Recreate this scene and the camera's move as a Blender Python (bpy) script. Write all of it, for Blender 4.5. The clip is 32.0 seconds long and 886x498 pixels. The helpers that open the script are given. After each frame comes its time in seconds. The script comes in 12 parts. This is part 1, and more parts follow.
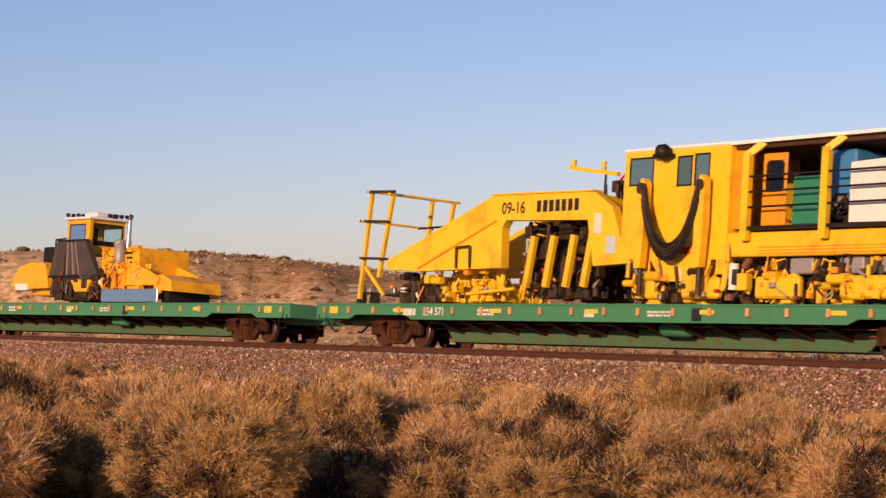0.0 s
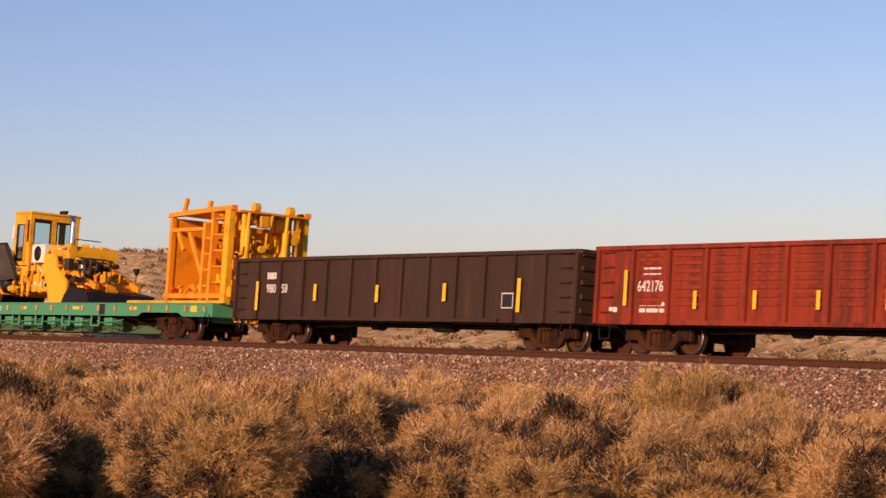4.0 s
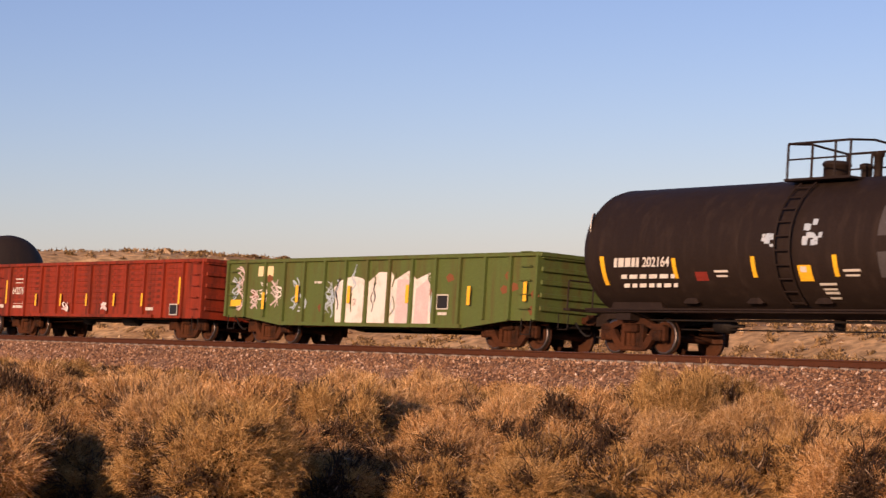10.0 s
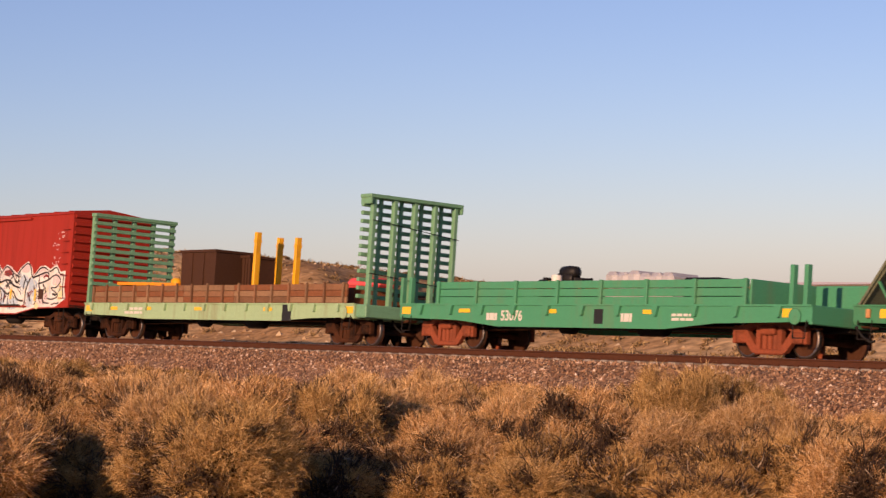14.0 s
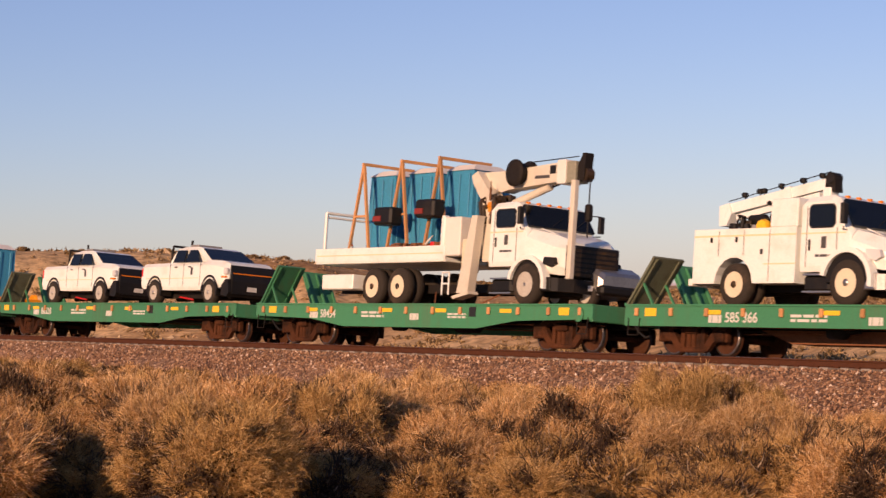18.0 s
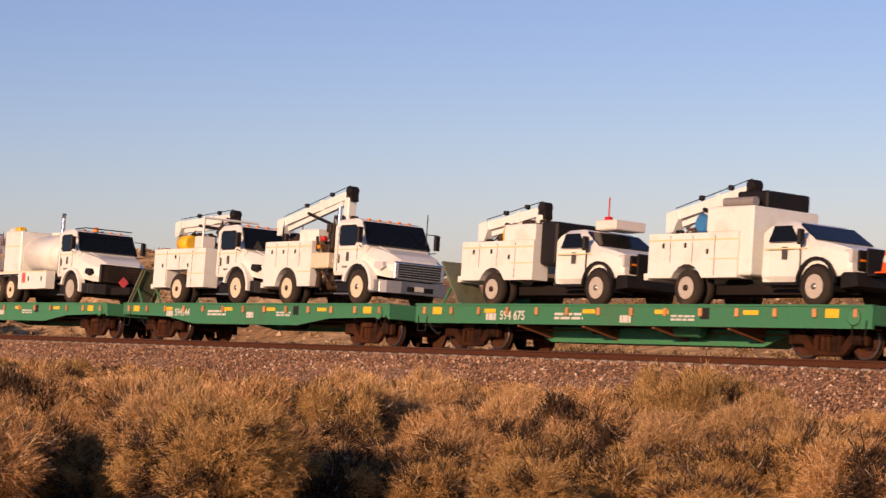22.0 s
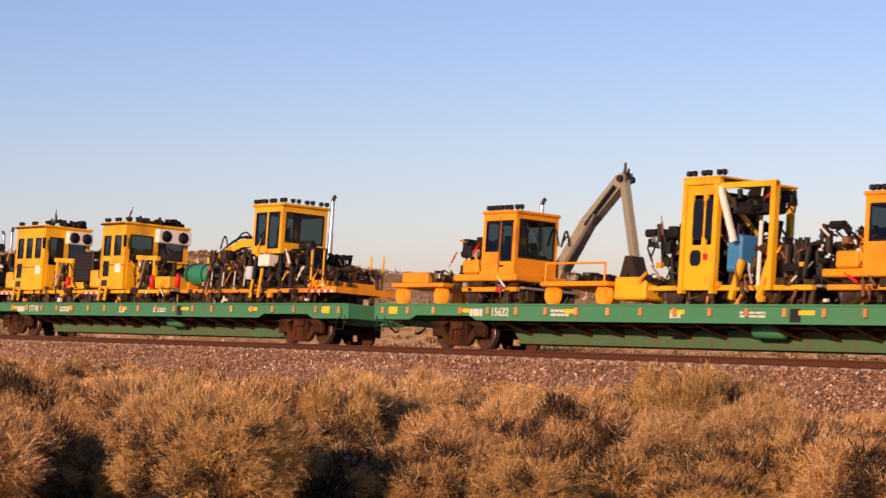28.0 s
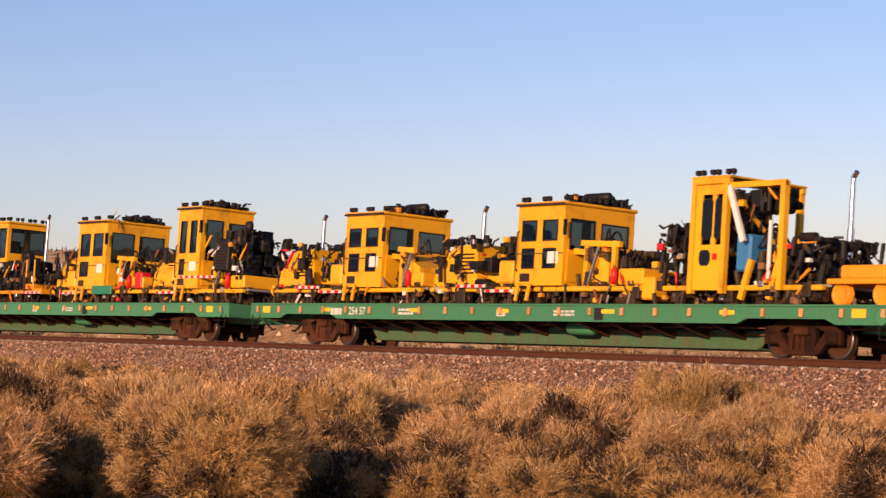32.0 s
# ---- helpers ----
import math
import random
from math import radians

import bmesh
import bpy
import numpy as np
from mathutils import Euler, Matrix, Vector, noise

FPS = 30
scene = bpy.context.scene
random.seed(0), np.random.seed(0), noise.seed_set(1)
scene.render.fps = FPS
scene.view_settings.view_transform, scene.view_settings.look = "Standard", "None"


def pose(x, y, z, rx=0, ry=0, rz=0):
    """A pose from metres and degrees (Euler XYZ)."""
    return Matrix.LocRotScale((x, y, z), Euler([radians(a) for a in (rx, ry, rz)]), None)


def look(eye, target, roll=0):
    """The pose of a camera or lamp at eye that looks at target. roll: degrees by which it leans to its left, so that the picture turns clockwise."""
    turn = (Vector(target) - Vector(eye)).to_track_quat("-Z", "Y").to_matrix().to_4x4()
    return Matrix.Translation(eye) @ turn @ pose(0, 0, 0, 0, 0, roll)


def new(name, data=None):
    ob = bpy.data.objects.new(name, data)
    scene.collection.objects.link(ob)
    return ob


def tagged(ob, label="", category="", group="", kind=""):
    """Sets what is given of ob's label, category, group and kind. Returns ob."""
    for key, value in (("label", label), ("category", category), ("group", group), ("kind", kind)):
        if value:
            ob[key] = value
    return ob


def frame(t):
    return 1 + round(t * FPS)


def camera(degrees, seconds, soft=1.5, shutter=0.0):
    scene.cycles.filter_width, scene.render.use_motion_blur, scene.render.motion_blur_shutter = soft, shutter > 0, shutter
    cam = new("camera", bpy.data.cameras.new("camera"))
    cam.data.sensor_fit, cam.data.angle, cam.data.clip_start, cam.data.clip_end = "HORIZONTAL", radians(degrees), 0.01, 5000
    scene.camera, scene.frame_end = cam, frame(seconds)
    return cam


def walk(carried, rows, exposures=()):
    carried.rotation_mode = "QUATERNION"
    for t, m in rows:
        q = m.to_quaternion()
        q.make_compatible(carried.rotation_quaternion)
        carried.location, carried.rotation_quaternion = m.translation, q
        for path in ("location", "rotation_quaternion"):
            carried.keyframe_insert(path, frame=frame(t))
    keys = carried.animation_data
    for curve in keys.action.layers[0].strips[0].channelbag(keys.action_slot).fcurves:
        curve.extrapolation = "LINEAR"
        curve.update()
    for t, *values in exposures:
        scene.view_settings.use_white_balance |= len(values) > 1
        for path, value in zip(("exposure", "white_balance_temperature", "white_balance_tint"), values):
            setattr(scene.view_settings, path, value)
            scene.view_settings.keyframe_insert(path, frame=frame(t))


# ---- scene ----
# ---- camera: on a tripod, looking along the train as it leaves ----
TAU = math.tau
EYE = Vector((0.0, -36.02, 1.721))
YAW, PITCH = radians(53.93), radians(0.983)
LEAN = 5.18                    # superelevation of the track, degrees, away from the camera
AIM = Vector((-math.sin(YAW) * math.cos(PITCH), math.cos(YAW) * math.cos(PITCH), math.sin(PITCH)))
VIEW = look(EYE, EYE + AIM * 50, -0.437)
EXPOSURES = [(t, stops, 6750, 39) for t, stops in ((0.0, 0.1), (3.0, 0.12), (5.5, 0.12), (6.0, 0.2), (7.0, 0.42), (8.0, 0.52), (9.0, 0.42), (10.0, 0.1), (11.0, 0.2), (13.0, 0.12), (17.0, 0.1), (20.0, 0.04), (25.0, 0.04), (28.0, 0.26), (32.0, 0.27))]
cam = camera(22.64, 32.0, 1.4, 0.1)
walk(cam, [(0.0, VIEW), (32.0, VIEW)], EXPOSURES)


def gone(t):
    """How far the train has rolled, in metres."""
    return 14.5758 * t + 0.012591 * t * t - 0.0000354 * t ** 3


# ---- daylight: low warm sun behind the camera ----
SUN_TO = Vector((0.39, -0.92, 0.0)).normalized()
SUN_EL = radians(16)
world = bpy.data.worlds.new("sky")
scene.world = world
world.use_nodes = True
wn = world.node_tree.nodes
sky = wn.new("ShaderNodeTexSky")
sky.sky_type, sky.sun_disc = "NISHITA", False
sky.sun_elevation = SUN_EL
sky.sun_rotation = math.atan2(SUN_TO.x, SUN_TO.y)
sky.altitude, sky.air_density, sky.dust_density, sky.ozone_density = 700, 1.0, 0.45, 3.9
wn["Background"].inputs["Strength"].default_value = 0.096
world.node_tree.links.new(sky.outputs["Color"], wn["Background"].inputs["Color"])
sun_data = bpy.data.lights.new("sun", "SUN")
sun_data.energy, sun_data.angle, sun_data.color = 4.6, radians(0.6), (1.0, 0.71, 0.385)
sun_ob = new("sun", sun_data)
to_sun = SUN_TO * math.cos(SUN_EL) + Vector((0, 0, math.sin(SUN_EL)))
sun_ob.matrix_world = look(to_sun * 60, (0, 0, 0))

# ---- materials ----
def ramp(nodes, stops):
    node = nodes.new("ShaderNodeValToRGB")
    e = node.color_ramp.elements
    while len(e) < len(stops):
        e.new(0.5)
    for el, (pos, col) in zip(e, stops):
        el.position, el.color = pos, (*col, 1) if len(col) == 3 else col
    return node


def surface(name, base, rough=0.5, metal=0.0, grime=None, grime_amount=0.35, scale=1.0, var=0.18, bump=0.15, streak=0.0, spec=0.3, per_object=0.0, cover=0.0):
    """A worn painted or bare surface: fine grain, blotchy grime and, with streak, stains that run down."""
    m = bpy.data.materials.new(name)
    m.use_nodes = True
    n, l = m.node_tree.nodes, m.node_tree.links
    bsdf = n["Principled BSDF"]
    tc = n.new("ShaderNodeTexCoord")
    big = n.new("ShaderNodeTexNoise")
    big.inputs["Scale"].default_value, big.inputs["Detail"].default_value, big.inputs["Roughness"].default_value = 1.3 * scale, 6, 0.65
    fine = n.new("ShaderNodeTexNoise")
    fine.inputs["Scale"].default_value, fine.inputs["Detail"].default_value = 28 * scale, 4
    l.new(tc.outputs["Object"], fine.inputs["Vector"])
    if streak:
        mp = n.new("ShaderNodeMapping")
        mp.inputs["Scale"].default_value = (3.2, 3.2, 0.35)
        l.new(tc.outputs["Object"], mp.inputs["Vector"])
        l.new(mp.outputs["Vector"], big.inputs["Vector"])
    else:
        l.new(tc.outputs["Object"], big.inputs["Vector"])
    lo = tuple(c * (1 - var) for c in base)
    hi = tuple(min(1, c * (1 + var)) for c in base)
    tone = ramp(n, [(0.3, lo), (0.7, hi)])
    l.new(fine.outputs["Fac"], tone.inputs["Fac"])
    g = grime or tuple(c * 0.45 for c in base)
    mask = ramp(n, [(0.5 - cover, (0, 0, 0)), (0.72 - cover, (grime_amount,) * 3)])
    l.new(big.outputs["Fac"], mask.inputs["Fac"])
    mix = n.new("ShaderNodeMix")
    mix.data_type = "RGBA"
    l.new(mask.outputs["Color"], mix.inputs["Factor"])
    l.new(tone.outputs["Color"], mix.inputs["A"])
    mix.inputs["B"].default_value = (*g, 1)
    out = mix.outputs["Result"]
    if per_object:
        info = n.new("ShaderNodeObjectInfo")
        hsv = n.new("ShaderNodeHueSaturation")
        mr = n.new("ShaderNodeMapRange")
        mr.inputs["To Min"].default_value, mr.inputs["To Max"].default_value = 1 - per_object, 1 + per_object
        l.new(info.outputs["Random"], mr.inputs["Value"])
        l.new(mr.outputs["Result"], hsv.inputs["Value"])
        l.new(out, hsv.inputs["Color"])
        out = hsv.outputs["Color"]
    l.new(out, bsdf.inputs["Base Color"])
    rr = n.new("ShaderNodeMapRange")
    rr.inputs["To Min"].default_value, rr.inputs["To Max"].default_value = max(0.05, rough - 0.12), min(1, rough + 0.15)
    l.new(big.outputs["Fac"], rr.inputs["Value"])
    l.new(rr.outputs["Result"], bsdf.inputs["Roughness"])
    bsdf.inputs["Metallic"].default_value = metal
    bsdf.inputs["Specular IOR Level"].default_value = spec
    if bump:
        b = n.new("ShaderNodeBump")
        b.inputs["Strength"].default_value, b.inputs["Distance"].default_value = bump, 0.01
        l.new(fine.outputs["Fac"], b.inputs["Height"])
        l.new(b.outputs["Normal"], bsdf.inputs["Normal"])
    return m


def glass(name, tint, rough=0.04, spec=0.5):
    """Dark vehicle glass: a mirror-like sheet over a tinted dark body."""
    m = bpy.data.materials.new(name)
    m.use_nodes = True
    b = m.node_tree.nodes["Principled BSDF"]
    b.inputs["Base Color"].default_value = (*tint, 1)
    b.inputs["Roughness"].default_value = rough
    b.inputs["Specular IOR Level"].default_value = spec
    b.inputs["Transmission Weight"].default_value = 0.15
    return m


def clear_glass(name, tint):
    """Thin tinted glass that one can see through, with a faint gloss."""
    m = bpy.data.materials.new(name)
    m.use_nodes = True
    n, l = m.node_tree.nodes, m.node_tree.links
    n.remove(n["Principled BSDF"])
    through_it, gloss, mix, fres = n.new("ShaderNodeBsdfTransparent"), n.new("ShaderNodeBsdfGlossy"), n.new("ShaderNodeMixShader"), n.new("ShaderNodeFresnel")
    through_it.inputs["Color"].default_value = (*tint, 1)
    gloss.inputs["Roughness"].default_value = 0.03
    fres.inputs["IOR"].default_value = 1.4
    l.new(fres.outputs["Fac"], mix.inputs["Fac"])
    l.new(through_it.outputs["BSDF"], mix.inputs[1])
    l.new(gloss.outputs["BSDF"], mix.inputs[2])
    l.new(mix.outputs["Shader"], n["Material Output"].inputs["Surface"])
    return m


M = dict(
    flat_green=surface("flatcar green paint", (0.042, 0.21, 0.10), 0.5, grime=(0.10, 0.13, 0.07), grime_amount=0.5, streak=1, per_object=0.08, var=0.1),
    flat_green2=surface("bright green paint", (0.05, 0.27, 0.14), 0.5, grime=(0.14, 0.19, 0.11), grime_amount=0.45, streak=1, var=0.08),
    mint=surface("pale mint paint", (0.30, 0.46, 0.26), 0.55, grime=(0.22, 0.20, 0.11), grime_amount=0.7, streak=1, var=0.1),
    bulkhead_green=surface("sea green paint", (0.14, 0.33, 0.19), 0.5, grime=(0.09, 0.15, 0.09), grime_amount=0.4, streak=1),
    gon_green=surface("olive green paint", (0.085, 0.125, 0.03), 0.6, grime=(0.10, 0.06, 0.022), grime_amount=0.6, streak=1, cover=0.04),
    gon_red=surface("oxide red paint", (0.25, 0.032, 0.010), 0.65, grime=(0.055, 0.016, 0.008), grime_amount=0.8, streak=1, cover=0.06),
    gon_black=surface("weathered dark brown paint", (0.042, 0.022, 0.012), 0.6, grime=(0.10, 0.05, 0.026), grime_amount=0.4, streak=1),
    box_red=surface("boxcar red paint", (0.32, 0.025, 0.010), 0.65, grime=(0.16, 0.018, 0.01), grime_amount=0.4, streak=1, cover=0.02, var=0.08),
    tank_black=surface("tank black paint", (0.026, 0.019, 0.015), 0.6, grime=(0.05, 0.033, 0.024), grime_amount=0.6, streak=1),
    tank_gloss=surface("satin tank black paint", (0.021, 0.014, 0.011), 0.6, grime=(0.045, 0.031, 0.024), grime_amount=0.5, streak=1, spec=0.15),
    truck=surface("rusty cast steel", (0.066, 0.023, 0.009), 0.85, grime=(0.012, 0.007, 0.005), grime_amount=0.9, bump=0.4, spec=0.15, per_object=0.35, cover=0.06),
    truck_orange=surface("orange primer cast steel", (0.25, 0.06, 0.024), 0.8, grime=(0.09, 0.032, 0.018), grime_amount=0.6, bump=0.4),
    wheel=surface("rusty wheel steel", (0.065, 0.024, 0.010), 0.75, grime=(0.016, 0.010, 0.008), grime_amount=0.8, bump=0.3, spec=0.2, cover=0.05),
    tread=surface("polished tread steel", (0.30, 0.26, 0.23), 0.38, 1.0, grime=(0.06, 0.03, 0.02), grime_amount=0.9, bump=0.05, cover=0.05),
    rail=surface("rusty rail steel", (0.07, 0.022, 0.008), 0.8, grime=(0.09, 0.038, 0.02), grime_amount=0.5, bump=0.3),
    railhead=surface("polished rail head", (0.45, 0.42, 0.4), 0.3, 1.0, bump=0.05),
    tie=surface("grey concrete tie", (0.28, 0.24, 0.2), 0.9, grime=(0.2, 0.12, 0.09), bump=0.4),
    under=surface("black grimy steel", (0.011, 0.008, 0.006), 0.75, grime=(0.035, 0.022, 0.014), bump=0.3),
    yellow=surface("machine yellow paint", (0.80, 0.39, 0.006), 0.42, grime=(0.2, 0.09, 0.016), grime_amount=0.6, per_object=0.05, var=0.05, bump=0.05),
    lemon=surface("bright machine yellow paint", (0.82, 0.48, 0.008), 0.42, grime=(0.22, 0.11, 0.02), grime_amount=0.6, per_object=0.04, var=0.05, bump=0.05),
    sill_dirty=surface("dusty green sill paint", (0.05, 0.13, 0.06), 0.7, grime=(0.10, 0.075, 0.04), grime_amount=0.8, streak=1, cover=0.06),
    orange=surface("machine orange paint", (0.78, 0.285, 0.006), 0.42, grime=(0.2, 0.07, 0.016), grime_amount=0.6, per_object=0.05, var=0.05, bump=0.05),
    tan=surface("faded tan paint", (0.62, 0.36, 0.12), 0.5, grime=(0.34, 0.2, 0.09), grime_amount=0.4, var=0.05, bump=0.05),
    greybeige=surface("grey beige boom paint", (0.25, 0.245, 0.18), 0.5, grime=(0.15, 0.12, 0.08), grime_amount=0.4),
    white=surface("white vehicle paint", (0.77, 0.80, 0.74), 0.3, spec=0.5, grime=(0.56, 0.47, 0.35), grime_amount=0.42, var=0.05, bump=0.03),
    crane_cream=surface("cream crane paint", (0.62, 0.57, 0.46), 0.4, grime=(0.42, 0.34, 0.24), grime_amount=0.35, var=0.06, bump=0.05),
    cream=surface("cream paint", (0.70, 0.60, 0.42), 0.4, grime=(0.5, 0.38, 0.24), grime_amount=0.4, var=0.06, bump=0.05),
    offwhite=surface("off white plastic", (0.72, 0.69, 0.62), 0.5, grime=(0.5, 0.44, 0.36), grime_amount=0.3, var=0.05),
    black=surface("matte black parts", (0.009, 0.008, 0.007), 0.55, grime=(0.045, 0.03, 0.02), grime_amount=0.4),
    rubber=surface("dusty tyre rubber", (0.03, 0.024, 0.018), 0.9, grime=(0.13, 0.085, 0.05), grime_amount=0.55, bump=0.4),
    grease=surface("oily brown machinery", (0.03, 0.019, 0.01), 0.45, grime=(0.16, 0.085, 0.02), grime_amount=0.5, bump=0.5, scale=2),
    curtain=surface("dirty black rubber curtain", (0.05, 0.042, 0.035), 0.8, grime=(0.16, 0.11, 0.07), grime_amount=0.5, bump=0.3),
    chrome=surface("chrome", (0.75, 0.73, 0.7), 0.15, 1.0, var=0.03, bump=0.0),
    steel=surface("bare steel", (0.42, 0.4, 0.37), 0.4, 0.9, bump=0.1),
    rim=surface("dusty steel wheel", (0.46, 0.43, 0.36), 0.45, grime=(0.3, 0.22, 0.14), bump=0.1),
    blue=surface("portable toilet blue plastic", (0.03, 0.24, 0.40), 0.45, grime=(0.05, 0.17, 0.26), grime_amount=0.3),
    machine_blue=surface("machine blue paint", (0.03, 0.19, 0.42), 0.4),
    teal=surface("teal green paint", (0.015, 0.20, 0.11), 0.4, grime=(0.03, 0.11, 0.07)),
    red=surface("bright red paint", (0.60, 0.02, 0.015), 0.4),
    pink=surface("faded pink red paint", (0.75, 0.10, 0.10), 0.5),
    cone=surface("traffic cone orange", (0.85, 0.12, 0.02), 0.5),
    wood=surface("weathered wood plank", (0.20, 0.10, 0.05), 0.85, grime=(0.09, 0.05, 0.03), grime_amount=0.5, bump=0.5, per_object=0.3),
    wood_grey=surface("grey brown wood plank", (0.24, 0.14, 0.075), 0.85, grime=(0.12, 0.07, 0.045), grime_amount=0.5, bump=0.5, per_object=0.25),
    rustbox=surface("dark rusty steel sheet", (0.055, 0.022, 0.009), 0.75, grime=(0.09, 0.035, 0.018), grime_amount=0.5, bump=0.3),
    rustplate=surface("rust brown steel", (0.20, 0.075, 0.03), 0.8, grime=(0.09, 0.04, 0.02), grime_amount=0.5, bump=0.3),
    reflector=surface("yellow reflective tape", (0.85, 0.48, 0.02), 0.35, grime=(0.5, 0.28, 0.05), grime_amount=0.3, bump=0.0),
    pocket=surface("rust orange stake pocket", (0.52, 0.255, 0.10), 0.7, grime=(0.2, 0.12, 0.06), grime_amount=0.5, per_object=0.2),
    stencil=surface("white stencil paint", (0.60, 0.59, 0.53), 0.5, grime=(0.4, 0.38, 0.32), grime_amount=0.5, var=0.1),
    stencil_black=surface("black panel paint", (0.02, 0.02, 0.02), 0.5),
    maroon=surface("maroon paint", (0.22, 0.03, 0.02), 0.5),
    grating=surface("galvanised grating", (0.33, 0.31, 0.28), 0.55, 0.4),
    screen_dark=glass("dark tinted glass", (0.006, 0.007, 0.007), 0.05, 0.35),
    screen_teal=glass("teal tinted glass", (0.018, 0.06, 0.062)),
    # opaque pane: mirrored and seen-through daylight is put into its teal colour
    screen_sky=glass("sky-toned teal window glass", (0.07, 0.14, 0.135)),
    drum_green=surface("dark green drum paint", (0.008, 0.07, 0.04), 0.4, grime=(0.03, 0.05, 0.03)),
    lamp=glass("clear lamp lens", (0.7, 0.7, 0.68), 0.08),
    amber=surface("amber lens", (0.8, 0.22, 0.01), 0.2, bump=0),
    redlens=surface("red lens", (0.6, 0.015, 0.01), 0.2, bump=0),
    gr_white=surface("white spray paint", (0.70, 0.70, 0.66), 0.6, grime=(0.42, 0.34, 0.26), grime_amount=0.6, var=0.12, scale=1.6),
    gr_pink=surface("pale pink spray paint", (0.58, 0.48, 0.48), 0.6, grime=(0.62, 0.62, 0.6), grime_amount=0.6, scale=2),
    gr_blue=surface("pale blue spray paint", (0.38, 0.49, 0.58), 0.6, grime=(0.6, 0.6, 0.58), grime_amount=0.5, scale=2),
    gr_yellow=surface("pale yellow spray paint", (0.72, 0.63, 0.36), 0.6, grime=(0.6, 0.55, 0.42), grime_amount=0.5, scale=2),
    gr_black=surface("black spray paint", (0.025, 0.022, 0.024), 0.6),
    gr_orange=surface("pale orange spray paint", (0.72, 0.38, 0.16), 0.6, grime=(0.6, 0.5, 0.4), grime_amount=0.5, scale=2),
    plate_grey=surface("grey green steel plate", (0.135, 0.15, 0.095), 0.7, grime=(0.08, 0.075, 0.045), grime_amount=0.6, streak=1, bump=0.3),
    cab_teal=clear_glass("clear cab glass", (0.74, 0.86, 0.87)),
    cab_dark=clear_glass("smoked cab glass", (0.24, 0.28, 0.28)),
    wrap=surface("grey plastic wrap", (0.42, 0.42, 0.43), 0.3, grime=(0.25, 0.24, 0.23), grime_amount=0.5, spec=0.5),
    gr_grey=surface("flat grey patch paint", (0.07, 0.065, 0.065), 0.6),
)

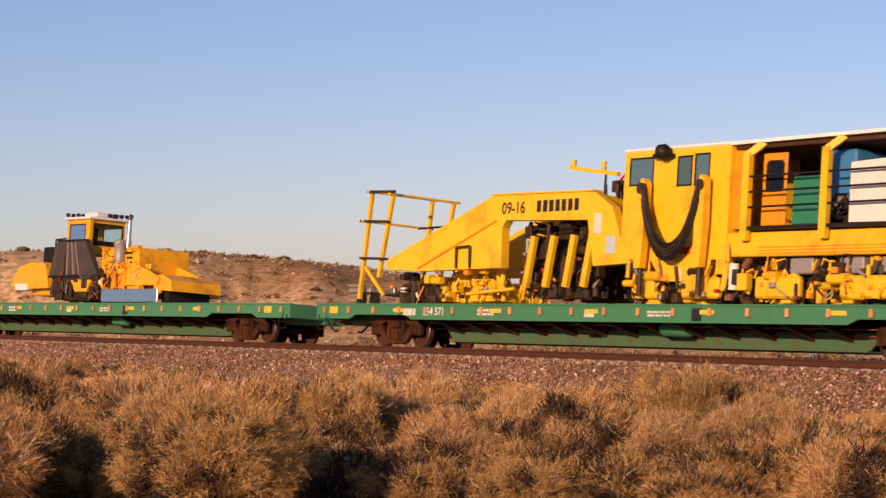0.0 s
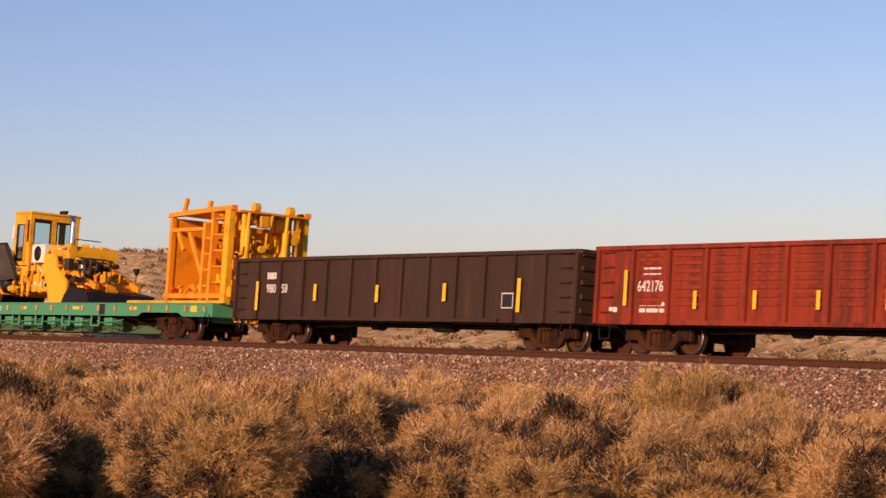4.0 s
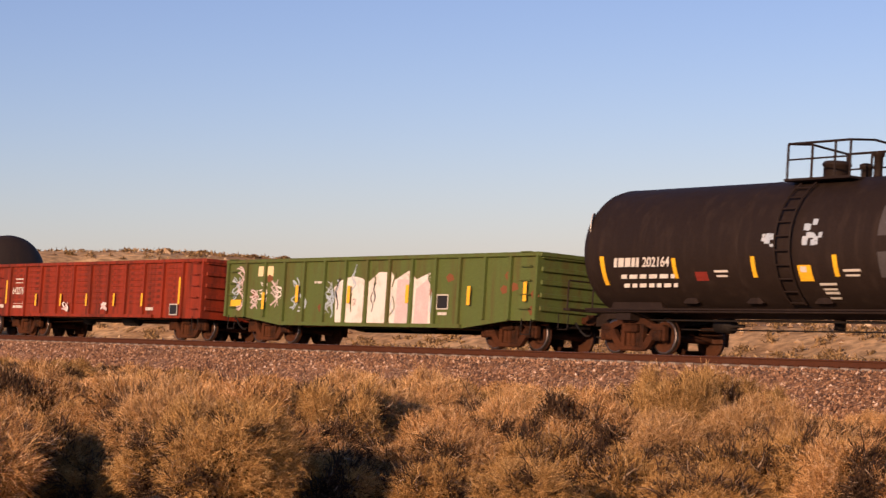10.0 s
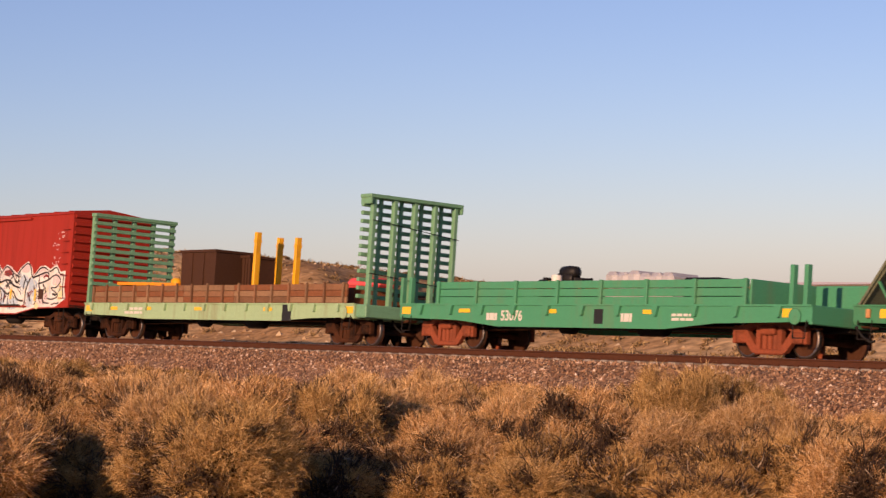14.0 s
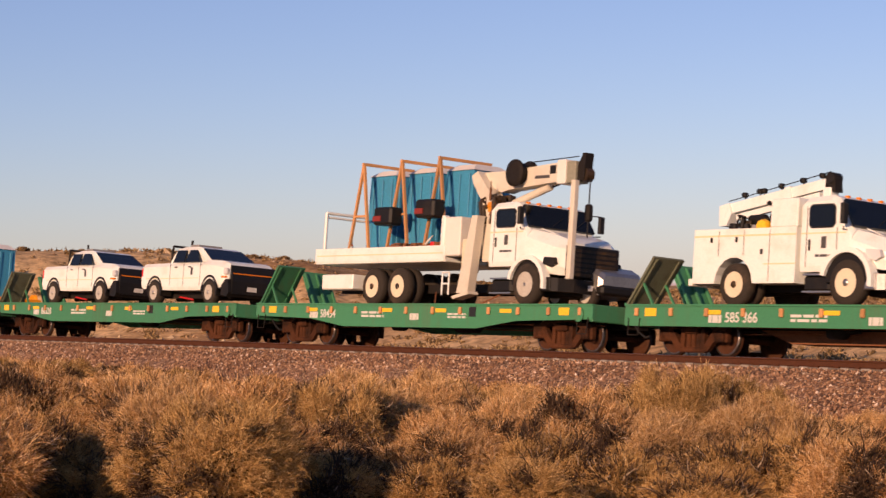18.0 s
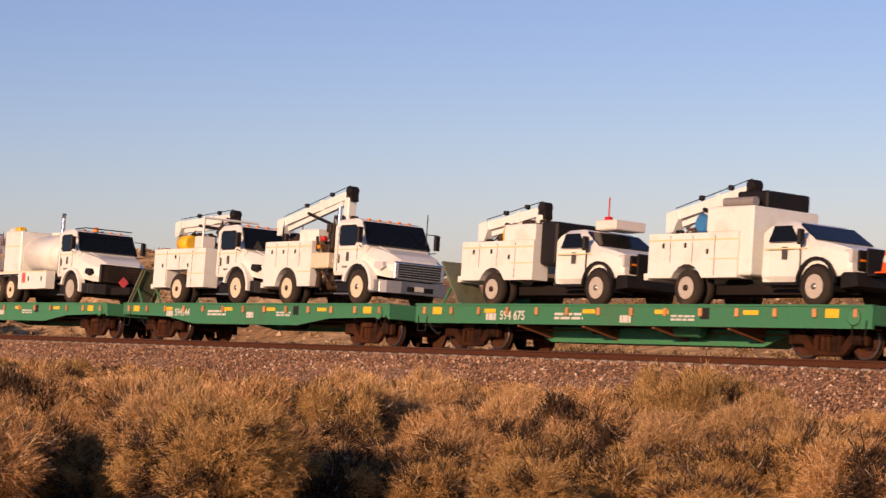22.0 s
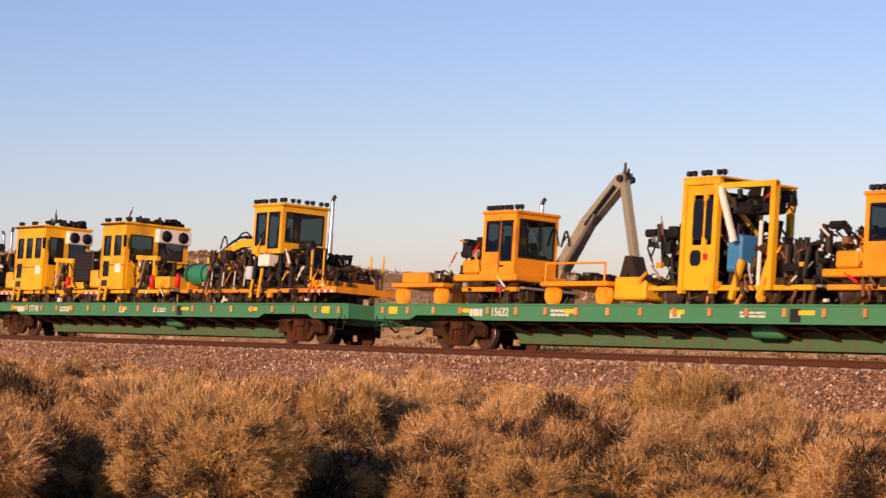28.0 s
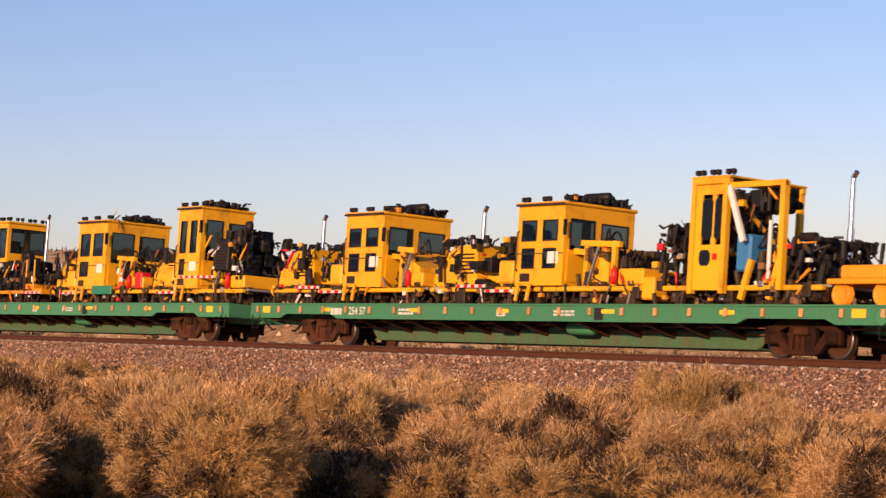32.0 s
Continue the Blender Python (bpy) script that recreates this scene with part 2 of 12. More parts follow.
# ---- mesh tools: x along the train, y across (minus towards the camera), z up ----
class Shape:
    """Collects simple solids into one mesh."""

    def __init__(self):
        self.v, self.f, self.smooth = [], [], []

    def add(self, verts, faces, smooth=False):
        o = len(self.v)
        self.v += [tuple(p) for p in verts]
        self.f += [tuple(i + o for i in q) for q in faces]
        self.smooth += [smooth] * len(faces)
        return self

    def box(self, x0, x1, y0, y1, z0, z1, b=0.0):
        """A box; b cuts its twelve edges."""
        if b <= 0:
            return self.add([(x, y, z) for x in (x0, x1) for y in (y0, y1) for z in (z0, z1)],
                            [(0, 1, 3, 2), (4, 6, 7, 5), (0, 4, 5, 1), (2, 3, 7, 6), (0, 2, 6, 4), (1, 5, 7, 3)])
        b = min(b, abs(x1 - x0) * 0.45, abs(y1 - y0) * 0.45, abs(z1 - z0) * 0.45)
        bm = bmesh.new()
        bmesh.ops.create_cube(bm, size=1)
        for p in bm.verts:
            p.co = ((x0 + x1) / 2 + p.co.x * (x1 - x0), (y0 + y1) / 2 + p.co.y * (y1 - y0), (z0 + z1) / 2 + p.co.z * (z1 - z0))
        bmesh.ops.bevel(bm, geom=bm.edges[:], offset=b, segments=1, affect="EDGES")
        return self.take(bm)

    def take(self, bm, smooth=False):
        bm.verts.index_update()
        self.add([tuple(p.co) for p in bm.verts], [tuple(p.index for p in q.verts) for q in bm.faces], smooth)
        bm.free()
        return self

    def rod(self, a, b, r, seg=8, r2=None):
        """A round bar from a to b."""
        a, b = Vector(a), Vector(b)
        q = (b - a).to_track_quat("Z", "Y")
        r2 = r if r2 is None else r2
        ring = [(math.cos(TAU * i / seg), math.sin(TAU * i / seg)) for i in range(seg)]
        vs = [a + q @ Vector((c * r, s * r, 0)) for c, s in ring] + [b + q @ Vector((c * r2, s * r2, 0)) for c, s in ring]
        self.add(vs, [(i, (i + 1) % seg, seg + (i + 1) % seg, seg + i) for i in range(seg)], seg > 5)
        return self.add(vs, [tuple(range(seg))[::-1], tuple(range(seg, 2 * seg))])

    def pipe(self, pts, r, seg=6):
        for p, q in zip(pts, pts[1:]):
            self.rod(p, q, r, seg)
        return self

    def beam(self, a, b, w, h):
        """A square bar from a to b, w across and h high."""
        a, b = Vector(a), Vector(b)
        d = (b - a).normalized()
        side = d.cross(Vector((0, 0, 1)))
        side = side.normalized() if side.length > 1e-4 else Vector((0, 1, 0))
        up = side.cross(d)
        c = [(-1, -1), (1, -1), (1, 1), (-1, 1)]
        vs = [p + side * (i * w / 2) + up * (j * h / 2) for p in (a, b) for i, j in c]
        return self.add(vs, [(3, 2, 1, 0), (4, 5, 6, 7), (0, 1, 5, 4), (1, 2, 6, 5), (2, 3, 7, 6), (3, 0, 4, 7)])

    def slab(self, prof, y0, y1):
        """A side outline (x, z) carried across from y0 to y1."""
        n = len(prof)
        vs = [(x, y0, z) for x, z in prof] + [(x, y1, z) for x, z in prof]
        return self.add(vs, [tuple(range(n)), tuple(range(n, 2 * n))[::-1]] + [(i, n + i, n + (i + 1) % n, (i + 1) % n) for i in range(n)])

    def plan(self, prof, x0, x1):
        """An end outline (y, z) carried along from x0 to x1."""
        n = len(prof)
        vs = [(x0, y, z) for y, z in prof] + [(x1, y, z) for y, z in prof]
        return self.add(vs, [tuple(range(n)), tuple(range(n, 2 * n))[::-1]] + [(i, n + i, n + (i + 1) % n, (i + 1) % n) for i in range(n)])

    def taper(self, low, high):
        """A solid between two rectangles (x0, x1, y0, y1, z)."""
        vs = []
        for x0, x1, y0, y1, z in (low, high):
            vs += [(x0, y0, z), (x1, y0, z), (x1, y1, z), (x0, y1, z)]
        return self.add(vs, [(3, 2, 1, 0), (4, 5, 6, 7), (0, 1, 5, 4), (1, 2, 6, 5), (2, 3, 7, 6), (3, 0, 4, 7)])

    def lathe(self, prof, origin, axis="y", seg=20):
        """A profile (radius, along) turned about an axis through origin."""
        o = Vector(origin)
        vs, n = [], len(prof)
        for r, h in prof:
            for i in range(seg):
                c, s = math.cos(TAU * i / seg) * r, math.sin(TAU * i / seg) * r
                vs.append(o + (Vector((c, h, s)) if axis == "y" else Vector((h, c, s)) if axis == "x" else Vector((c, s, h))))
        fs = [(k * seg + i, k * seg + (i + 1) % seg, (k + 1) * seg + (i + 1) % seg, (k + 1) * seg + i) for k in range(n - 1) for i in range(seg)]
        self.add(vs, fs, True)
        return self.add(vs, [tuple(range(seg))[::-1], tuple(range((n - 1) * seg, n * seg))])

    def mesh(self, name, mat):
        me = bpy.data.meshes.new(name)
        me.from_pydata(self.v, [], self.f)
        me.polygons.foreach_set("use_smooth", self.smooth)
        bm = bmesh.new()
        bm.from_mesh(me)
        bmesh.ops.recalc_face_normals(bm, faces=bm.faces[:])
        bm.to_mesh(me)
        bm.free()
        me.materials.append(mat)
        return me


def S():
    return Shape()


def part(name, shape, mat, parent, label="", at=None):
    """One mesh object under a thing or under a part. shape: a Shape or a mesh made before."""
    me = shape if isinstance(shape, bpy.types.Mesh) else shape.mesh(name, M[mat])
    ob = new(name, me)
    ob.parent = parent
    if at is not None:
        ob.matrix_basis = at
    if label:
        ob["label"] = label
    return ob


DECK = 1.13                    # flatcar floor above the rails
MOVING = []
TILT = pose(0, 0, 0, -LEAN)


def rolling(name, s, label, category, group="", y=0.0, z=0.0, flip=False):
    """A thing on the train: an Empty whose place is metres along the train, across it and above the rails."""
    ob = new(name)
    ob.empty_display_size = 0.3
    tagged(ob, label, category, group)
    local = pose(0, y, z, 0, 0, 180 if flip else 0)
    MOVING.append((ob, s, local))
    ob.matrix_basis = pose(s, 0, 0) @ TILT @ local
    return ob


def lettering(words, x, z, size, y, mat, parent, name="lettering", squeeze=1.0):
    """Flat painted characters on a side that faces the camera."""
    cu = bpy.data.curves.new(name, "FONT")
    cu.body, cu.size, cu.extrude, cu.align_x = words, size, 0.002, "LEFT"
    cu.offset = size * 0.018
    tmp = bpy.data.objects.new(name, cu)
    scene.collection.objects.link(tmp)
    me = bpy.data.meshes.new_from_object(tmp.evaluated_get(bpy.context.evaluated_depsgraph_get()))
    bpy.data.objects.remove(tmp)
    me.materials.clear()
    me.materials.append(M[mat])
    ob = new(name, me)
    ob.parent = parent
    ob.matrix_basis = pose(x, y, z, 90, 0, 0) @ Matrix.Diagonal((squeeze, 1, 1, 1))
    return ob


def bars(x, z, w, h, y, mat, parent, rows=1, words=2, name="stencil_mark", seed=1):
    """Unreadable small lettering as short bars."""
    rnd = random.Random(seed)
    s = S()
    step = h / rows
    for r in range(rows):
        zz = z + r * step
        xx = x
        n = max(1, words)
        while xx < x + w * 0.97:
            ww = min(rnd.uniform(0.5, 1.3) * w / (n * 1.3), x + w - xx)
            s.box(xx, xx + ww, y - 0.004, y, zz, zz + step * 0.62)
            xx += ww + w * 0.05
    return part(name, s, mat, parent)

# ---- ground, track bed and distance ----
def ground_z(x, y):
    """Height of the desert floor: a shallow ditch along the track, a rise towards the camera, low hills beyond."""
    if y < 0:
        d = -y
        z = -1.0 + 0.9 * max(0.0, min(1.0, (d - 9) / 24.0)) ** 1.3
        z += 0.07 * noise.noise((x * 0.35, y * 0.35, 0.3)) + 0.03 * noise.noise((x * 1.3, y * 1.3, 2.0))
        return z
    # a low cut bank beyond the track, and an eroded hill to the north-west
    dx, dy = x - EYE.x, y - EYE.y
    dist = math.hypot(dx, dy)
    az = math.degrees(math.atan2(dx * math.cos(YAW) + dy * math.sin(YAW), -dx * math.sin(YAW) + dy * math.cos(YAW)))
    wob = 2.5 * noise.noise((x * 0.03, 0.0, 3.0)) + 0.8 * noise.noise((x * 0.17, 0.0, 8.0))
    z = -0.85 + 0.95 * smooth((y - 17.3 - wob) / 5.0) + 0.35 * smooth((y - 24) / 30.0)
    side = smooth((6.0 - az) / 15.0)
    foot = 119 + 5 * noise.noise((az * 0.35, 1.0, 4.0))
    up = smooth((dist - foot) / (19.0 + 5 * noise.noise((az * 0.5, 7.0, 1.0))))
    crest = 3.55 * side + 0.45 + 0.25 * noise.noise((az * 0.4, 2.0, 9.0)) * side
    flank = 4 * up * (1 - up)
    z += crest * up
    z += side * flank * (0.55 * noise.noise((az * 0.8, dist * 0.02, 7.0)) + 0.3 * noise.noise((az * 2.3, dist * 0.05, 5.0)))
    z += side * up * 0.0035 * max(0.0, min(dist, 420.0) - 140)
    z += min(1.0, dist / 120.0) * (0.14 * noise.noise((x * 0.16, y * 0.16, 1.0)) + 0.06 * noise.noise((x * 0.5, y * 0.5, 6.0)))
    if dist > 600:
        z = z * max(0.0, 1 - (dist - 600) / 900) + 1.0 * min(1.0, (dist - 600) / 900)
    return z


def smooth(u):
    u = max(0.0, min(1.0, u))
    return u * u * (3 - 2 * u)


def gravel_material(name, tones, scale, size=0.06, rough=0.95):
    """Loose stones: a cell pattern for the single stones over soft drifts of colour."""
    m = bpy.data.materials.new(name)
    m.use_nodes = True
    n, l = m.node_tree.nodes, m.node_tree.links
    b = n["Principled BSDF"]
    tc = n.new("ShaderNodeTexCoord")
    vo = n.new("ShaderNodeTexVoronoi")
    vo.inputs["Scale"].default_value = scale
    l.new(tc.outputs["Object"], vo.inputs["Vector"])
    sep = n.new("ShaderNodeSeparateColor")
    l.new(vo.outputs["Color"], sep.inputs["Color"])
    cr = ramp(n, tones)
    l.new(sep.outputs["Red"], cr.inputs["Fac"])
    drift = n.new("ShaderNodeTexNoise")
    drift.inputs["Scale"].default_value, drift.inputs["Detail"].default_value = 0.35, 5
    l.new(tc.outputs["Object"], drift.inputs["Vector"])
    mr = n.new("ShaderNodeMapRange")
    mr.inputs["From Min"].default_value, mr.inputs["From Max"].default_value = 0.3, 0.7
    mr.inputs["To Min"].default_value, mr.inputs["To Max"].default_value = 0.8, 1.2
    l.new(drift.outputs["Fac"], mr.inputs["Value"])
    hsv = n.new("ShaderNodeHueSaturation")
    l.new(cr.outputs["Color"], hsv.inputs["Color"])
    l.new(mr.outputs["Result"], hsv.inputs["Value"])
    l.new(hsv.outputs["Color"], b.inputs["Base Color"])
    b.inputs["Roughness"].default_value = rough
    bp = n.new("ShaderNodeBump")
    bp.inputs["Strength"].default_value, bp.inputs["Distance"].default_value = 0.8, size
    bp.invert = True
    l.new(vo.outputs["Distance"], bp.inputs["Height"])
    l.new(bp.outputs["Normal"], b.inputs["Normal"])
    return m


def desert_material():
    """Sandy desert soil with gravel, scrub-dark patches and pale washes."""
    m = bpy.data.materials.new("desert soil")
    m.use_nodes = True
    n, l = m.node_tree.nodes, m.node_tree.links
    b = n["Principled BSDF"]
    tc = n.new("ShaderNodeTexCoord")
    a = n.new("ShaderNodeTexNoise")
    a.inputs["Scale"].default_value, a.inputs["Detail"].default_value, a.inputs["Roughness"].default_value = 0.06, 9, 0.6
    l.new(tc.outputs["Object"], a.inputs["Vector"])
    c = ramp(n, [(0.32, (0.31, 0.17, 0.072)), (0.46, (0.44, 0.265, 0.12)), (0.6, (0.62, 0.425, 0.22)), (0.75, (0.40, 0.235, 0.108))])
    l.new(a.outputs["Fac"], c.inputs["Fac"])
    f = n.new("ShaderNodeTexNoise")
    f.inputs["Scale"].default_value, f.inputs["Detail"].default_value = 2.2, 8
    l.new(tc.outputs["Object"], f.inputs["Vector"])
    mr = n.new("ShaderNodeMapRange")
    mr.inputs["From Min"].default_value, mr.inputs["From Max"].default_value = 0.3, 0.7
    mr.inputs["To Min"].default_value, mr.inputs["To Max"].default_value = 0.5, 1.38
    l.new(f.outputs["Fac"], mr.inputs["Value"])
    hsv = n.new("ShaderNodeHueSaturation")
    l.new(c.outputs["Color"], hsv.inputs["Color"])
    l.new(mr.outputs["Result"], hsv.inputs["Value"])
    l.new(hsv.outputs["Color"], b.inputs["Base Color"])
    b.inputs["Roughness"].default_value = 1.0
    b.inputs["Specular IOR Level"].default_value = 0.1
    bp = n.new("ShaderNodeBump")
    bp.inputs["Strength"].default_value, bp.inputs["Distance"].default_value = 0.6, 0.05
    grit = n.new("ShaderNodeTexNoise")
    grit.inputs["Scale"].default_value, grit.inputs["Detail"].default_value, grit.inputs["Roughness"].default_value = 6.0, 6, 0.7
    l.new(tc.outputs["Object"], grit.inputs["Vector"])
    l.new(grit.outputs["Fac"], bp.inputs["Height"])
    l.new(bp.outputs["Normal"], b.inputs["Normal"])
    return m


M["ballast"] = gravel_material("pink grey crushed ballast", [(0.0, (0.09, 0.05, 0.034)), (0.4, (0.21, 0.106, 0.055)), (0.75, (0.32, 0.176, 0.096)), (1.0, (0.60, 0.43, 0.28))], 17)
M["soil"] = desert_material()

# one sheet of ground, finer where the camera looks
radii = [3.0]
while radii[-1] < 4700:
    r = radii[-1]
    radii.append(r + (0.9 if 100 < r < 160 else max(0.6, r * (0.028 if r < 420 else 0.16))))
azs = [-15 + 30 * i / 180 for i in range(181)] + [20, 27, 36, 48, 62, 80, 100, 120, 140, 160, 180, 200, 220, 240, 260, 280, 298, 312, 324, 333, 340]
gv, gf = [], []
for r in radii:
    for a in azs:
        x = EYE.x + r * (math.sin(radians(a)) * math.cos(YAW) - math.cos(radians(a)) * math.sin(YAW))
        y = EYE.y + r * (math.sin(radians(a)) * math.sin(YAW) + math.cos(radians(a)) * math.cos(YAW))
        gv.append((x, y, ground_z(x, y)))
na = len(azs)
for i in range(len(radii) - 1):
    for j in range(na):
        k = (j + 1) % na
        gf.append((i * na + j, i * na + k, (i + 1) * na + k, (i + 1) * na + j))
gf.append(tuple(range(na))[::-1])
gme = bpy.data.meshes.new("ground")
gme.from_pydata(gv, [], gf)
gme.polygons.foreach_set("use_smooth", [True] * len(gf))
gme.materials.append(M["soil"])
ground = tagged(new("ground", gme), "dry sandy desert floor with gravel and washes", "ground", kind="structure")

# ballast bed, canted with the track
BED = [(-7.0, -1.35), (-4.6, -1.12), (-4.1, -0.98), (-3.2, -0.55), (-2.35, -0.14), (-1.9, -0.12), (-1.35, -0.2), (1.35, -0.2), (1.9, -0.32), (2.4, -0.42), (3.6, -1.0), (5.0, -1.3)]
bv, bf = [], []
xs = list(np.arange(-720, -110, 12.0)) + list(np.arange(-110, 4, 0.5)) + list(np.arange(4, 520, 12.0))
fine_bed = []
for (y0, z0), (y1, z1) in zip(BED, BED[1:]):
    steps = max(1, round(abs(y1 - y0) / 0.35))
    fine_bed += [(y0 + (y1 - y0) * k / steps, z0 + (z1 - z0) * k / steps) for k in range(steps)]
fine_bed.append(BED[-1])
for x in xs:
    for y, z in fine_bed:
        edge = 0.22 * noise.noise((x * 0.25, 3.0, y * 0.2)) if y < -3.0 else 0.0
        bv.append((x, y + edge, z + 0.035 * noise.noise((x * 1.1, y * 1.6, 4)) + 0.02 * noise.noise((x * 4, y * 4, 9))))
nb = len(fine_bed)
for i in range(len(xs) - 1):
    for j in range(nb - 1):
        bf.append((i * nb + j, (i + 1) * nb + j, (i + 1) * nb + j + 1, i * nb + j + 1))
bme = bpy.data.meshes.new("ballast_bed")
bme.from_pydata(bv, [], bf)
bme.polygons.foreach_set("use_smooth", [True] * len(bf))
bme.materials.append(M["ballast"])
tagged(new("ballast_bed", bme), "track bed of reddish pink crushed ballast stone", "ballast", kind="structure")

# loose ballast stones on the shoulder that faces the camera
rng = np.random.default_rng(5)
count = 34000
sx = rng.uniform(-92, -14, count)
sy = np.where(rng.random(count) < 0.9, rng.uniform(-4.25, -1.5, count), rng.uniform(-5.4, -4.2, count))
sz = np.interp(sy, [b[0] for b in BED], [b[1] for b in BED]) + 0.012
rad = rng.uniform(0.022, 0.055, count)
octa = np.array([(1, 0, 0), (0, 1, 0), (-1, 0, 0), (0, -1, 0), (0, 0, 1), (0, 0, -0.6)])
jit = rng.uniform(0.6, 1.35, (count, 6, 3))
turn = rng.uniform(0, TAU, count)
base = octa[None] * jit * rad[:, None, None]
cx, sn = np.cos(turn)[:, None], np.sin(turn)[:, None]
vx = base[:, :, 0] * cx - base[:, :, 1] * sn + sx[:, None]
vy = base[:, :, 0] * sn + base[:, :, 1] * cx + sy[:, None]
vz = base[:, :, 2] + sz[:, None]
sv = np.stack([vx, vy, vz], 2).reshape(-1, 3)
tri = np.array([(0, 1, 4), (1, 2, 4), (2, 3, 4), (3, 0, 4), (1, 0, 5), (2, 1, 5), (3, 2, 5), (0, 3, 5)])
sf = (tri[None] + (np.arange(count) * 6)[:, None, None]).reshape(-1, 3)


def stone_material():
    m = bpy.data.materials.new("ballast stone")
    m.use_nodes = True
    n, l = m.node_tree.nodes, m.node_tree.links
    g = n.new("ShaderNodeNewGeometry")
    c = ramp(n, [(0.0, (0.08, 0.045, 0.033)), (0.35, (0.21, 0.106, 0.055)), (0.7, (0.32, 0.176, 0.096)), (0.93, (0.47, 0.29, 0.17)), (1.0, (0.72, 0.58, 0.46))])
    l.new(g.outputs["Random Per Island"], c.inputs["Fac"])
    l.new(c.outputs["Color"], n["Principled BSDF"].inputs["Base Color"])
    n["Principled BSDF"].inputs["Roughness"].default_value = 0.9
    return m


stme = bpy.data.meshes.new("ballast_stones")
stme.from_pydata(sv.tolist(), [], sf.tolist())
stme.materials.append(stone_material())
tagged(new("ballast_stones", stme), "loose angular pinkish ballast stones on the shoulder", "ballast", kind="stuff")

# rails
RAIL = [(-0.075, -0.185), (0.075, -0.185), (0.075, -0.165), (0.012, -0.145), (0.010, -0.045), (0.036, -0.035), (0.036, -0.003), (0.028, 0.0), (-0.028, 0.0), (-0.036, -0.003), (-0.036, -0.035), (-0.010, -0.045), (-0.012, -0.145), (-0.075, -0.165)]
track = tagged(new("railway_track"), "canted standard gauge railway track with rusty rails", "railway track", kind="structure")
track.matrix_basis = TILT
for yy in (-0.755, 0.755):
    part("rail", S().plan([(yy + a, b) for a, b in RAIL], -720, 520), "rail", track)
    part("rail_head", S().box(-720, 520, yy - 0.026, yy + 0.026, 0.0, 0.003), "railhead", track, "polished running surface")
tie_me = S().box(-0.13, 0.13, -1.3, 1.3, -0.4, -0.188, 0.02).mesh("tie", M["tie"])
clip_me = S().box(-0.06, 0.06, -0.89, -0.835, -0.188, -0.15).box(-0.06, 0.06, -0.675, -0.62, -0.188, -0.15).mesh("rail_clip", M["rail"])
for i in range(140):
    x = -96 + i * 0.61
    part("tie", tie_me, "tie", track, at=pose(x, 0, 0))
    part("rail_clip", clip_me, "rail", track, at=pose(x, 0, 0))
far = S()
for x in [-720 + i * 0.61 for i in range(1024)] + [-10.6 + i * 0.61 for i in range(868)]:
    far.box(x - 0.13, x + 0.13, -1.3, 1.3, -0.4, -0.188)
tagged(part("far_ties", far, "tie", track), kind="stuff")

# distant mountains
# the air's haze is mixed into this bluish rock colour
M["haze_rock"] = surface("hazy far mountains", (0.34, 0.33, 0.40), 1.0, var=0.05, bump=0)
mv, mf = [], []
for i in range(81):
    a = -30 + 60 * i / 80
    d = 4300
    x = EYE.x + d * (math.sin(radians(a)) * math.cos(YAW) - math.cos(radians(a)) * math.sin(YAW))
    y = EYE.y + d * (math.sin(radians(a)) * math.sin(YAW) + math.cos(radians(a)) * math.cos(YAW))
    h = 4 + 12 * max(0, noise.noise((a * 0.9, 1.7, 0))) + 5 * max(0, 1 - abs(a - 5.2) / 1.1)
    mv += [(x, y, -20), (x, y, h), (x * 1.05, y * 1.05, -20)]
for i in range(80):
    mf += [(3 * i, 3 * i + 3, 3 * i + 4, 3 * i + 1), (3 * i + 1, 3 * i + 4, 3 * i + 5, 3 * i + 2)]
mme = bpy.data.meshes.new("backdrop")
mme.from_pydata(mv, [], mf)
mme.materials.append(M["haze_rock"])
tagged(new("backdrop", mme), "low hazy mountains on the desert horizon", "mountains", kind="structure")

# ---- running gear shared by all cars ----
R_WHEEL = 0.42
wheel_me = S().lathe([(0.10, -0.86), (0.13, -0.84), (0.14, -0.80), (0.33, -0.755), (0.355, -0.80), (R_WHEEL - 0.004, -0.80), (R_WHEEL, -0.79), (R_WHEEL + 0.006, -0.72), (R_WHEEL + 0.028, -0.70), (R_WHEEL + 0.026, -0.675), (0.34, -0.675), (0.14, -0.70), (0.09, -0.66)], (0, 0, 0), "y", 28)
wheel_me.lathe([(0.09, 0.66), (0.14, 0.70), (0.34, 0.675), (R_WHEEL + 0.026, 0.675), (R_WHEEL + 0.028, 0.70), (R_WHEEL + 0.006, 0.72), (R_WHEEL, 0.79), (0.355, 0.80), (0.33, 0.755), (0.14, 0.80), (0.10, 0.86)], (0, 0, 0), "y", 28)
wheel_me.rod((0, -0.7, 0), (0, 0.7, 0), 0.085, 12)
for k in range(3):
    ca, sa = math.cos(TAU * k / 3), math.sin(TAU * k / 3)
    wheel_me.rod((ca * 0.06, -0.90, sa * 0.06), (ca * 0.06, -0.85, sa * 0.06), 0.018, 6)
wheel_me = wheel_me.mesh("wheelset", M["wheel"])
rim_at = [(math.cos(TAU * i / 32), math.sin(TAU * i / 32)) for i in range(32)]
